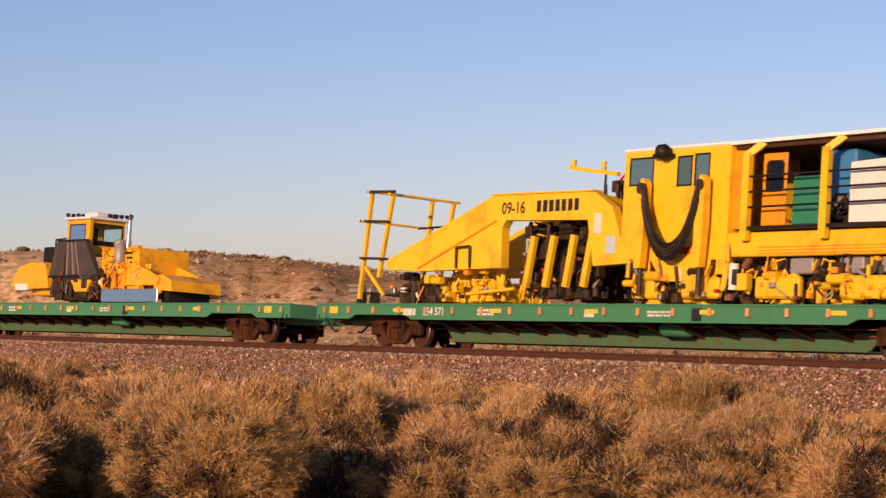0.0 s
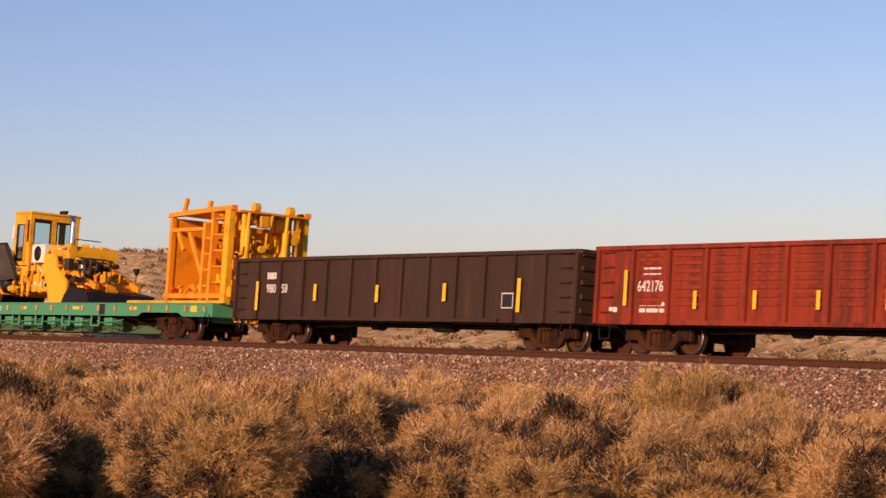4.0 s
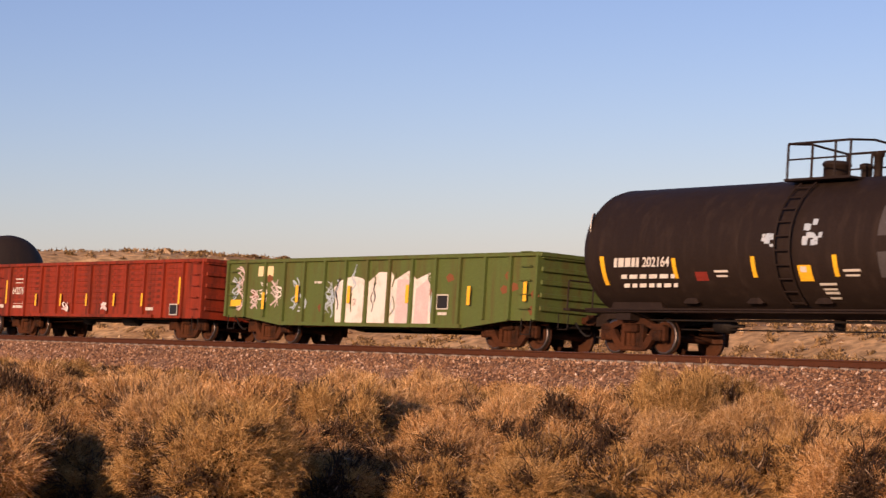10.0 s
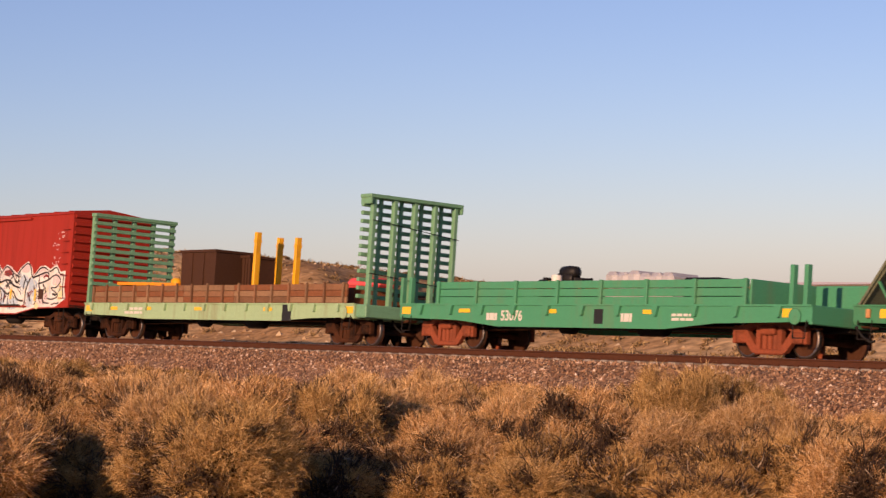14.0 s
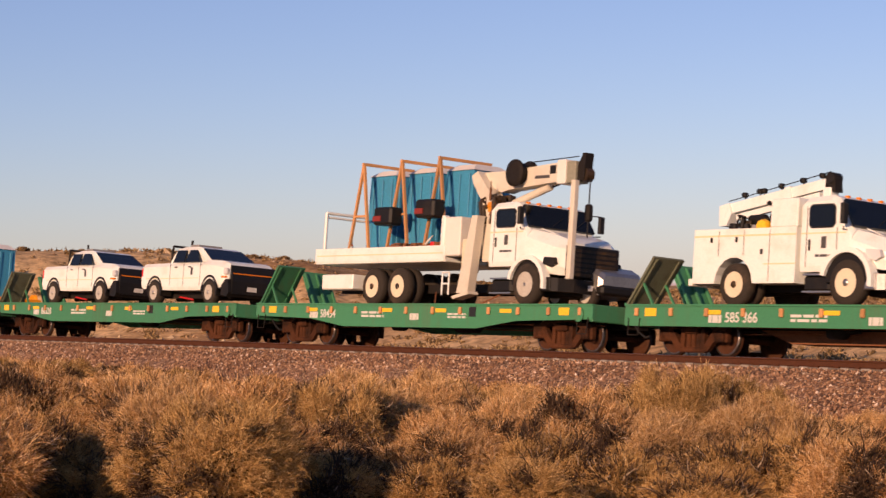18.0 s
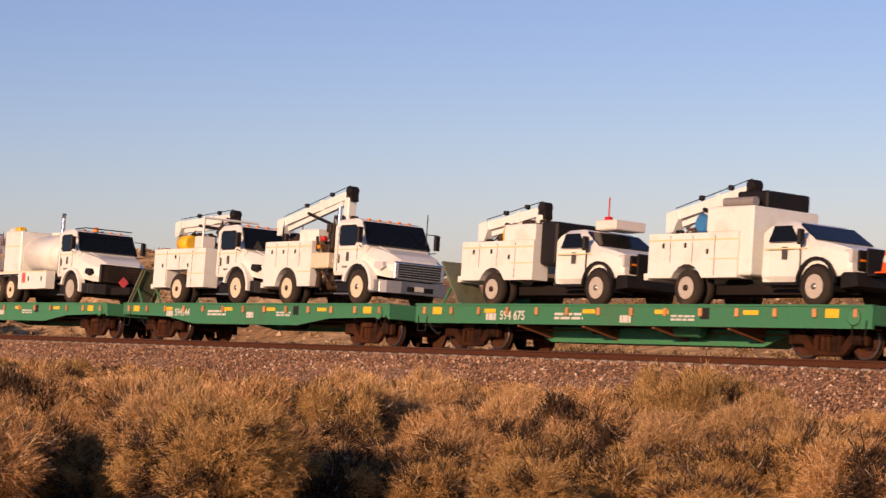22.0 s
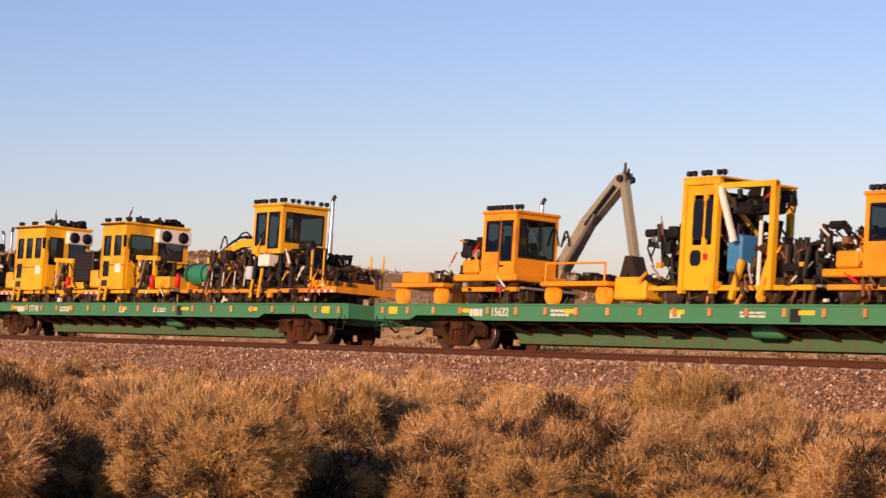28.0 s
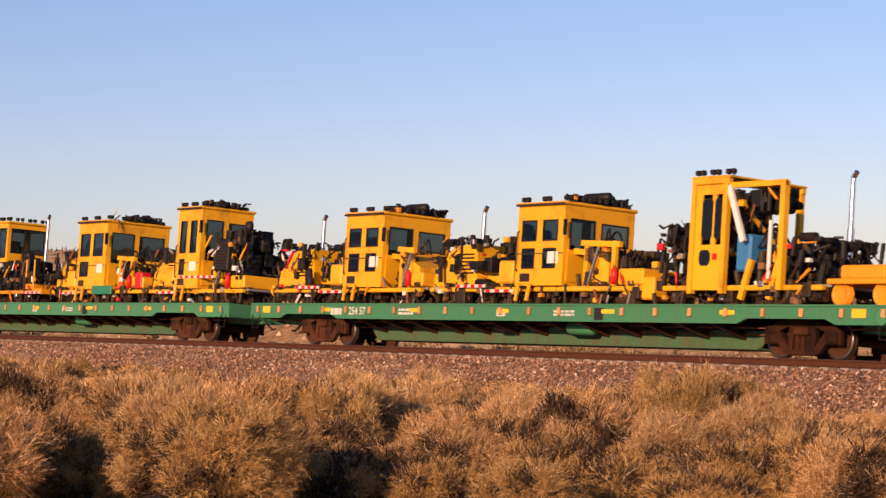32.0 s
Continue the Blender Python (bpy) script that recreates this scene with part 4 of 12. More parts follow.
def long_flat(s0, s1, number, mat="flat_green", extra=""):
    n = s1 - s0
    t = [("mark", n * 0.17, 0.82, 0.55, 0.3), ("num", n * 0.205, 0.83, 0.3, 0), ("small", n * 0.30, 0.84, 0.7, 0.2), ("mark", n * 0.47, 0.82, 0.36, 0.3), ("small", n * 0.56, 0.85, 0.8, 0.16), ("black", n * 0.62, 0.75, 0.34, 0.3)]
    t = [(k, x, z, (number if k == "num" else a), (0.3 if k == "num" else b)) for k, x, z, a, b in t]
    return flatcar(s0, s1, "long", mat, LONG + extra, trucks=(3.2, n - 3.35), texts=t)


def short_flat(s0, s1, number, style="fish", label=SHORT, low=0.5):
    n = s1 - s0
    t = [("mark", n * 0.19, 0.72, 0.42, 0.28), ("num", n * 0.225, 0.74, number, 0.32), ("small", n * 0.36, 0.76, 1.1, 0.2), ("mark", n * 0.51, 0.7, 0.4, 0.28), ("small", n * 0.62, 0.76, 0.8, 0.16), ("black", n * 0.68, 0.8, 0.3, 0.26)]
    return flatcar(s0, s1, style, "flat_green", label, texts=t, low=low)


long_flat(-82.3, -55.0, "15 214")
long_flat(-53.55, -28.0, "254 571", extra=" under a tamping machine")
car_c = flatcar(-26.75, -1.0, "long", "flat_green2", "bright green flatcar with exposed brake rigging carrying a ballast regulator", trucks=(3.3, 22.4),
                texts=[("num", 5.1, 0.82, "254 188", 0.36), ("mark", 4.4, 0.82, 0.5, 0.3), ("mark", 1.1, 0.8, 0.4, 0.3), ("small", 9.5, 0.84, 1.0, 0.2), ("black", 18.2, 0.74, 0.4, 0.36)])

G1, nG1, yG = gondola(0.25, 16.6, "gon_black", "dark brown weathered gondola wagon", 13, 2.48, 0.66)
lettering("980 258", 1.75, 1.46, 0.36, yG - 0.012, "stencil", G1)
bars(1.76, 1.86, 0.5, 0.32, yG - 0.006, "stencil", G1, 1, 2)
for x, z in ((4.56, 1.21), (7.72, 1.17), (10.88, 1.2)):
    tape_up(G1, x, z, yG - 0.094, 0.48, 0.14)
for x in (1.36, 14.08):
    tape_up(G1, x, 0.93, yG - 0.094, 0.86, 0.14)
panel(G1, 13.42, 1.05, 0.42, 0.34, yG - 0.09, "stencil_black", "data_panel", "stencil")

G2, nG2, _ = gondola(17.3, 32.8, "gon_red", "oxide red gondola wagon with panelled sides", 12, 2.52, 0.66, louvres=True)
G3, nG3, _ = gondola(71.45, 86.75, "gon_red", "oxide red gondola wagon with graffiti near its sill", 12, 2.52, 0.66, louvres=True)
for car, num in ((G2, "642176"), (G3, "642276")):
    lettering(num, 1.5, 1.45, 0.36, yG - 0.022, "stencil", car, squeeze=0.85)
    bars(1.7, 1.84, 0.6, 0.28, yG - 0.012, "stencil", car, 1, 2)
    for x in (1.15, 13.9):
        tape_up(car, x, 1.1, yG - 0.094, 0.85, 0.11)
    for x in (3.6, 5.55, 7.5, 9.5, 11.45):
        tape_up(car, x, 1.03, yG - 0.094, 0.42, 0.11)
    panel(car, 13.36, 0.78, 0.44, 0.3, yG - 0.09, "stencil_black", "data_panel", "stencil")
    bars(1.6, 0.95, 0.9, 0.3, yG - 0.012, "stencil", car, 2, 2)
    bars(0.5, 0.95, 0.3, 0.2, yG - 0.012, "stencil", car, 1, 1)
    bars(11.6, 0.9, 0.5, 0.16, yG - 0.012, "stencil", car, 1, 2)

G4, nG4, _ = gondola(88.2, 103.5, "gon_green", "olive green gondola wagon with white graffiti block", 14, 2.44, 0.72, 0.5)

T1, nT1 = tank_car(34.1, 50.2, "tank_black", "weathered black tank car with yellow reflectors", r=1.6, zc=2.44, trucks=(1.4, 14.85), shift=0.1, climb=0.1)
T2, nT2 = tank_car(52.0, 69.9, "tank_black", "weathered black tank car with yellow reflectors", r=1.44, zc=2.38, trucks=(1.9, 17.2), shift=-0.55)
T3, nT3 = tank_car(104.7, 121.1, "tank_gloss", "glossy black tank car with grey paint patches and graffiti", r=1.58, zc=2.5, trucks=(1.9, 15.4), shift=-0.5)

for k, x in enumerate((7.0, 9.6, 11.2, 13.1, 15.2, 17.4)):
    part("hanger_bracket", S().pipe([(x, -1.45, 0.75), (x, -1.45, 0.38), (x + 0.55, -1.45, 0.38), (x + 0.55, -1.45, 0.75)], 0.04), "flat_green2", car_c)
    part("valve_box", S().box(x + 0.7, x + 1.25, -1.35, -0.9, 0.34 + 0.05 * (k % 2), 0.68, 0.03), "flat_green2", car_c)
    part("air_pipe", S().pipe([(x + 0.1, -1.3, 0.55), (x + 0.5, -1.4, 0.48), (x + 1.6, -1.42, 0.52), (x + 2.0, -1.3, 0.6)], 0.022), "flat_green2", car_c)
# ---- building kit for machines and vehicles ----
def octa_pane(u0, u1, z0, z1, c=0.06):
    c = min(c, (u1 - u0) * 0.3, (z1 - z0) * 0.3)
    return [(u0 + c, z0), (u1 - c, z0), (u1, z0 + c), (u1, z1 - c), (u1 - c, z1), (u0 + c, z1), (u0, z1 - c), (u0, z0 + c)]


def side_window(parent, x0, x1, z0, z1, y, pane="screen_dark", rim="black", frame=0.035):
    """A framed pane in a side that faces the camera (plane y)."""
    w = part("window", S().slab(octa_pane(x0 - frame, x1 + frame, z0 - frame, z1 + frame, 0.08), y - 0.012, y + 0.01), rim, parent)
    part("pane", S().slab(octa_pane(x0, x1, z0, z1), y - 0.018, y - 0.008), pane, w)
    return w


def pierced(s, u0, u1, z0, z1, holes, d0, d1, along_x=True):
    """Adds to s a wall from u0 to u1, d0 to d1 thick, with rectangular openings (u0, u1, z0, z1)."""
    cuts = sorted({u0, u1, *[min(u1, max(u0, q)) for h in holes for q in h[:2]]})
    for a, b in zip(cuts, cuts[1:]):
        z = z0
        for h in sorted((h for h in holes if h[0] < (a + b) / 2 < h[1]), key=lambda h: h[2]):
            if h[2] > z:
                s.box(*((a, b, d0, d1) if along_x else (d0, d1, a, b)), z, h[2])
            z = max(z, h[3])
        if z < z1:
            s.box(*((a, b, d0, d1) if along_x else (d0, d1, a, b)), z, z1)
    return s


def glazing(parent, hole, d, pane, rim, along_x=True):
    """A slim frame round an opening and the glass in it, at depth d."""
    a, b, z0, z1 = hole
    f, s = 0.03, S()
    for u0, u1, w0, w1 in ((a - 0.012, b + 0.012, z0 - 0.012, z0 + f), (a - 0.012, b + 0.012, z1 - f, z1 + 0.012), (a - 0.012, a + f, z0 + f, z1 - f), (b - f, b + 0.012, z0 + f, z1 - f)):
        s.box(*((u0, u1, d - 0.014, d + 0.014) if along_x else (d - 0.014, d + 0.014, u0, u1)), w0, w1)
    w = part("window", s, rim, parent)
    corners = [(a + f, z0 + f), (b - f, z0 + f), (b - f, z1 - f), (a + f, z1 - f)]
    part("pane", S().add([(u, d, z) if along_x else (d, u, z) for u, z in corners], [(0, 1, 2, 3)]), pane, w)
    return w


SEE = {"screen_teal": "cab_teal", "screen_dark": "cab_dark"}


def cab(parent, x0, x1, y0, y1, z0, z1, side=(), end=(), mat="yellow", roof_mat=None, pane="screen_dark", over=0.08, name="cab", rim="black"):
    """A hollow cab with glazed openings in all four walls, a seat and a console."""
    glazed, t = SEE.get(pane, pane), 0.05
    ends = [(max(y0 + 0.08, a[0]), min(y1 - 0.08, a[1]), a[2], a[3]) for a in end]
    s = S()
    pierced(s, x0, x1, z0, z1, side, y0, y0 + t)
    low = min([a[2] for a in side] + [z1 - 0.9])
    wide, deep = (x0 + 0.12, x1 - 0.12, low + 0.1, z1 - 0.2), (y0 + 0.14, y1 - 0.14, low + 0.1, z1 - 0.2)
    back, rear = ([wide], [deep]) if glazed != pane else ([], [])
    pierced(s, x0, x1, z0, z1, back, y1 - t, y1)
    pierced(s, y0 + t, y1 - t, z0, z1, ends, x1 - t, x1, False)
    pierced(s, y0 + t, y1 - t, z0, z1, rear, x0, x0 + t, False)
    s.box(x0 + t, x1 - t, y0 + t, y1 - t, z0, z0 + 0.06)
    me = s.mesh(name, M[mat])
    bm = bmesh.new()
    bm.from_mesh(me)
    bmesh.ops.remove_doubles(bm, verts=bm.verts[:], dist=0.0005)
    bm.to_mesh(me)
    bm.free()
    c = part(name, me, mat, parent)
    part("roof", S().box(x0 - over, x1 + over, y0 - over, y1 + over, z1 - 0.02, z1 + 0.07, 0.03), roof_mat or mat, c)
    for a in side:
        glazing(c, a, y0 + 0.004, glazed, rim)
    for a in back:
        glazing(c, a, y1 - 0.004, glazed, rim)
    for a in ends:
        glazing(c, a, x1 - 0.004, glazed, rim, False)
    for a in rear:
        glazing(c, a, x0 + 0.004, glazed, rim, False)
    xm, ym = (x0 + x1) / 2, (y0 + y1) / 2
    part("seat", S().box(xm - 0.3, xm + 0.22, ym - 0.25, ym + 0.25, low - 0.1, low + 0.03, 0.03).box(xm - 0.38, xm - 0.26, ym - 0.25, ym + 0.25, low, min(z1 - 0.15, low + 0.72), 0.04), "black", c)
    part("console", S().box(x1 - 0.4, x1 - 0.12, y0 + 0.2, y1 - 0.2, z0 + 0.06, low + 0.22, 0.04).rod((x1 - 0.45, ym, low + 0.2), (x1 - 0.6, ym, low + 0.42), 0.02, 6), "black", c)
    return c


lamp_me = S().box(-0.06, 0.06, -0.075, 0.05, 0.03, 0.15, 0.02).lathe([(0.0, -0.085), (0.055, -0.08), (0.055, -0.07)], (0, 0, 0.09), "y", 10).rod((0, 0, 0), (0, 0, 0.05), 0.018, 6).mesh("work_light", M["black"])


def work_lights(parent, xs, y, z, spread=0):
    """Small square flood lamps along a roof's edge, in pairs."""
    for i, x in enumerate(xs):
        for d in (0.0, 0.17):
            part("work_light", lamp_me, "black", parent, at=pose(x + d * (0.3 if spread else 1), y + (spread * i) + (d if spread else 0), z, 0, 0, 25 * (i % 3) - 20))


def mess(x0, x1, y0, y1, z0, z1, n, seed, hoses=0.35):
    """A tight cluster of blocks, cylinders, rods and hoses: an engine or a work head."""
    rg = random.Random(seed)
    s = S()
    for _ in range(n):
        cx, cy, cz = rg.uniform(x0, x1), rg.uniform(y0, y1), rg.uniform(z0, z1)
        a = rg.uniform(0.05, 0.17)
        k = rg.random()
        if k < 0.2:
            s.box(max(x0, cx - a), min(x1, cx + a), max(y0, cy - a), min(y1, cy + a), max(z0, cz - a * 1.2), min(z1, cz + a * 1.2), 0.015)
        elif k < 0.32:
            s.rod((max(x0, cx - a * 1.6), cy, cz), (min(x1, cx + a * 1.6), cy, cz), a * 0.75, 10)
        elif k < 0.32 + hoses:
            p = [Vector((cx, cy, cz))]
            for _ in range(3):
                q = p[-1] + Vector((rg.uniform(-0.3, 0.3), rg.uniform(-0.15, 0.15), rg.uniform(-0.3, 0.3)))
                p.append(Vector((min(x1, max(x0, q.x)), min(y1, max(y0, q.y)), min(z1, max(z0, q.z)))))
            s.pipe(p, rg.uniform(0.018, 0.032), 5)
        else:
            h = rg.uniform(0.15, 0.4)
            top = min(z1, cz + h)
            s.rod((cx, cy, max(z0, cz - h)), (cx + rg.uniform(-0.12, 0.12), cy, top), rg.uniform(0.03, 0.09), 8)
    return s


def core(parent, name, x0, x1, y0, y1, z0, z1, n, seed, mat="grease", label=""):
    """One mechanical assembly: a small solid heart, clutter round it, and fittings of other colours on its face."""
    w, h = x1 - x0, z1 - z0
    s = S().box(x0 + w * 0.2, x1 - w * 0.2, y0 + 0.35 * (y1 - y0), y1, z0, z0 + h * 0.55, 0.05)
    m = mess(x0, x1, y0, y1, z0, z1, int(n * 1.5), seed, 0.42)
    s.add(m.v, m.f)
    ob = part(name, s, mat, parent, label)
    rg = random.Random(seed + 500)
    for k in range(max(2, n // 8)):
        x, z, a = rg.uniform(x0, x1), rg.uniform(z0 + 0.1 * h, z1 - 0.05 * h), rg.uniform(0.04, 0.1)
        y = y0 - rg.uniform(0.0, 0.04)
        tint = rg.choice(("steel", "yellow", "grating", "rustplate", "grease", "offwhite", "red", "black", "orange", "rustplate", "wood", "orange"))
        if rg.random() < 0.5:
            part("valve_block", S().box(x - a, x + a, y, y + 0.12, z - a * 0.8, z + a * 0.8, 0.012), tint, ob)
        else:
            dx, dz = rg.uniform(-0.3, 0.3), rg.uniform(-0.35, 0.35)
            part("hydraulic_cylinder", S().rod((x, y, z), (x + dx, y, z + dz), a * 0.45, 8).rod((x + dx, y, z + dz), (x + dx * 1.5, y, z + dz * 1.5), a * 0.2, 6), tint, ob)
    return ob


def rail_wheel(parent, x, y, z, r, mat="wheel", name="rail_wheel", hub=None):
    w = part(name, S().lathe([(0.05, -0.07), (r * 0.8, -0.05), (r * 0.84, -0.07), (r, -0.06), (r, 0.04), (r * 1.1, 0.06), (r * 1.1, 0.08), (0.05, 0.08)], (x, y, z), "y", 20), mat, parent)
    if hub:
        part("hub", S().lathe([(0.02, -0.12), (r * 0.3, -0.11), (r * 0.34, -0.05)], (x, y, z), "y", 12), hub, w)
    return w


def striped(parent, x0, x1, y, z0, z1, name="hazard_bar", first="red"):
    """A red and white reflective bar."""
    b = part(name, S().box(x0, x1, y - 0.01, y + 0.01, z0, z1), "stencil", parent)
    n = max(1, round((x1 - x0) / 0.36))
    for i in range(n):
        a = x0 + (x1 - x0) * (i + 0.1) / n
        part("red_stripe", S().box(a, a + (x1 - x0) / n * 0.5, y - 0.014, y - 0.008, z0, z1), "redlens", b)
    return b


def stack(parent, x, y, z0, z1, r=0.07, mat="chrome", bend=1):
    return part("exhaust_pipe", S().rod((x, y, z0), (x, y, z1), r, 12).rod((x, y, z1), (x - 0.12 * bend, y - 0.02, z1 + 0.13), r, 12).rod((x, y, z0), (x, y, z0 + (z1 - z0) * 0.4), r * 1.35, 12), mat, parent)


def fan_unit(parent, x0, x1, z0, z1, y, fans=2, mat="offwhite"):
    u = part("air_conditioner", S().box(x0, x1, y, y + 0.3, z0, z1, 0.03), mat, parent)
    w = (x1 - x0) / fans
    for i in range(fans):
        r = min(w, z1 - z0) * 0.4
        part("fan", S().lathe([(0.02, -0.02), (r, -0.015), (r, 0.01)], (x0 + w * (i + 0.5), y, (z0 + z1) / 2), "y", 18), "black", u)
    return u


def curtain_wing(parent, xl0, xl1, xt0, xt1, zb, zt, y, name="wing_plough_curtain"):
    """A steel wing frame hung with dirty rubber flaps."""
    w = part(name, S().slab([(xl0, zb), (xl1, zb), (xt1, zt), (xt0, zt)], y, y + 0.1), "curtain", parent, "dirty rubber-curtained side wing")
    xm0, xm1 = (xl0 + xt0) / 2, (xl1 + xt1) / 2
    for f in (0.36, 0.5, 0.62):
        part("rib", S().beam((xl0 + (xl1 - xl0) * f, y - 0.03, zb + 0.05), (xt0 + (xt1 - xt0) * f, y - 0.03, zt - 0.03), 0.06, 0.06), "grating", w)
    part("flap", S().slab([(xl0 + 0.02, zb), (xl0 + (xl1 - xl0) * 0.3, zb), (xt0 + (xt1 - xt0) * 0.34, zt), (xt0, zt)], y - 0.07, y - 0.02), "curtain", w)
    part("flap", S().slab([(xl0 + (xl1 - xl0) * 0.66, zb - 0.12), (xl1 + 0.05, zb - 0.05), (xt1, zt), (xt0 + (xt1 - xt0) * 0.66, zt)], y - 0.09, y - 0.02), "curtain", w)
    part("top_bar", S().rod((xt0 - 0.05, y, zt + 0.03), (xt1 + 0.05, y, zt + 0.03), 0.045), "black", w)
    part("bottom_bar", S().rod((xl0, y - 0.05, zb), (xl1, y - 0.05, zb), 0.045), "black", w)
    return w


def steps(parent, x0, x1, y, z0, z1, n, mat="yellow"):
    s = part("access_steps", S().beam((x0, y, z0), (x0 + (x1 - x0) * 0.3, y, z1), 0.05, 0.1).beam((x0 + 0.45, y, z0), (x0 + 0.45 + (x1 - x0) * 0.3, y, z1), 0.05, 0.1), mat, parent)
    for i in range(n):
        f = (i + 0.5) / n
        xx = x0 + (x1 - x0) * 0.3 * f
        part("tread_plate", S().box(xx, xx + 0.45, y - 0.02, y + 0.2, z0 + (z1 - z0) * f, z0 + (z1 - z0) * f + 0.03), "black", s)
    return s


def louvres(parent, x0, x1, z0, z1, y, n, mat="black"):
    for i in range(n):
        z = z0 + (z1 - z0) * i / n
        part("louvre", S().box(x0, x1, y - 0.012, y, z, z + (z1 - z0) / n * 0.45), mat, parent)


cone_me = S().lathe([(0.15, 0.03), (0.13, 0.05), (0.035, 0.62), (0.03, 0.63)], (0, 0, 0), "z", 14).box(-0.19, 0.19, -0.19, 0.19, 0, 0.035, 0.01).mesh("cone_body", M["cone"])
band_me = S().lathe([(0.104, 0.24), (0.074, 0.40)], (0, 0, 0), "z", 14).lathe([(0.063, 0.47), (0.049, 0.54)], (0, 0, 0), "z", 14).mesh("reflective_band", M["stencil"])


def traffic_cone(parent, x, y, z):
    c = part("traffic_cone", cone_me, "cone", parent, "orange traffic cone with white bands", at=pose(x, y, z))
    part("reflective_band", band_me, "stencil", c)
    return c


def extinguisher(parent, x, y, z, h=0.5):
    return part("fire_extinguisher", S().lathe([(0.02, 0), (0.085, 0.01), (0.085, h * 0.78), (0.05, h * 0.88), (0.03, h), (0.01, h)], (x, y, z), "z", 12), "red", parent)

# ---- track machines on the leading flatcars ----


def regulator_a():
    m = rolling("ballast_regulator", -74.0, "yellow ballast regulator with white cab roof and side wing curtains", "rail machine", "track machines")
    part("chassis", S().box(0.2, 10.6, -0.9, 0.9, 1.45, 1.95, 0.05), "yellow", m)
    for x in (3.4, 8.4):
        for y in (-0.8, 0.8):
            rail_wheel(m, x, y, DECK + 0.37, 0.36)
    part("broom_hopper", S().slab([(-0.9, 1.78), (-0.3, 2.45), (0.7, 2.62), (1.9, 2.55), (2.2, 1.7), (0.2, 1.65)], -1.25, 1.25), "yellow", m, "yellow rear broom housing")
    part("broom_flap", S().slab([(-0.4, 1.62), (0.6, 1.62), (0.5, 1.85), (-0.5, 1.85)], -1.28, 1.2), "offwhite", m)
    part("fuel_box", S().box(0.9, 2.1, -0.9, 0.5, 2.66, 3.2, 0.04), "black", m)
    part("hand_rail", S().pipe([(2.3, -1.1, 2.6), (2.25, -1.1, 3.42), (3.2, -1.1, 3.45)], 0.03), "black", m)
    curtain_wing(m, 2.4, 6.2, 2.9, 5.1, 2.08, 3.3, -1.3)
    core(m, "under_carriage", 2.4, 6.6, -1.2, 0.6, 1.25, 2.1, 46, 3)
    part("orange_bracket", S().slab([(4.0, 2.0), (5.6, 1.95), (5.3, 1.55), (4.4, 1.55)], -1.3, -1.1), "yellow", m)
    c = cab(m, 3.2, 4.95, -1.15, 0.2, 2.9, 4.1, side=((3.4, 4.6, 3.15, 3.92),), end=((-1.0, 0.1, 3.2, 3.95),), roof_mat="white", pane="screen_teal", over=0.12)
    part("corner_post", S().box(4.84, 5.0, -1.2, -1.08, 2.9, 4.1), "yellow", c)
    work_lights(m, [3.2, 3.6, 4.0, 4.5, 4.9, 5.0, 5.05], -1.15, 4.18, 0.19)
    part("roof_air_unit", S().box(3.9, 4.8, -0.9, 0.0, 4.16, 4.36, 0.06), "offwhite", m)
    stack(m, 6.2, -0.3, 2.9, 4.1, 0.08, bend=-1)
    part("air_cleaner", S().lathe([(0.1, 0), (0.22, 0.05), (0.22, 0.25), (0.08, 0.32)], (6.0, -0.5, 3.1), "z", 14), "grating", m)
    h = part("engine_hood", S().slab([(6.2, 1.95), (6.25, 3.08), (8.2, 3.05), (8.3, 2.75), (8.3, 1.95)], -0.95, 0.95), "yellow", m)
    louvres(h, 6.5, 7.8, 2.35, 3.0, -0.95, 4)
    part("side_tank", S().lathe([(0.05, 0), (0.2, 0.03), (0.2, 0.95), (0.05, 1.0)], (7.2, -1.1, 2.2), "z", 14), "grating", m)
    part("nose_plate", S().slab([(8.2, 2.5), (8.0, 1.75), (10.3, 1.75), (10.4, 2.0), (9.0, 2.4)], -1.3, -1.2), "yellow", m)
    core(m, "wing_linkage", 2.6, 6.8, -1.36, -1.0, 1.25, 2.15, 60, 31, "grease", "greasy wing linkage")
    core(m, "hood_fittings", 5.6, 8.2, -1.05, -0.8, 2.3, 3.05, 26, 32, "yellow")
    part("front_plough", S().slab([(9.9, 2.05), (10.5, 2.1), (11.1, 1.9), (11.2, 1.55), (10.0, 1.6)], -1.25, 0.6), "yellow", m)
    part("plough_blade", S().box(6.7, 10.6, -1.45, -1.38, 1.17, 1.62, 0.02), "chrome", m, "worn bright steel plough blade")
    part("front_blade", S().slab([(10.3, 1.14), (10.8, 1.14), (10.8, 1.6), (10.3, 1.6)], -1.1, 0.4), "black", m)
    part("far_plough_wing", S().slab([(8.3, 2.45), (8.4, 2.5), (10.5, 2.0), (10.5, 1.9), (8.3, 1.9)], 0.5, 0.6), "yellow", m)
    core(m, "linkage", 6.2, 8.2, -1.3, -0.9, 1.65, 2.4, 26, 5, "orange")
    core(m, "side_linkage", 6.0, 9.2, -1.34, -0.9, 1.6, 2.5, 46, 74, "yellow", "yellow plough linkage with hoses")
    return m


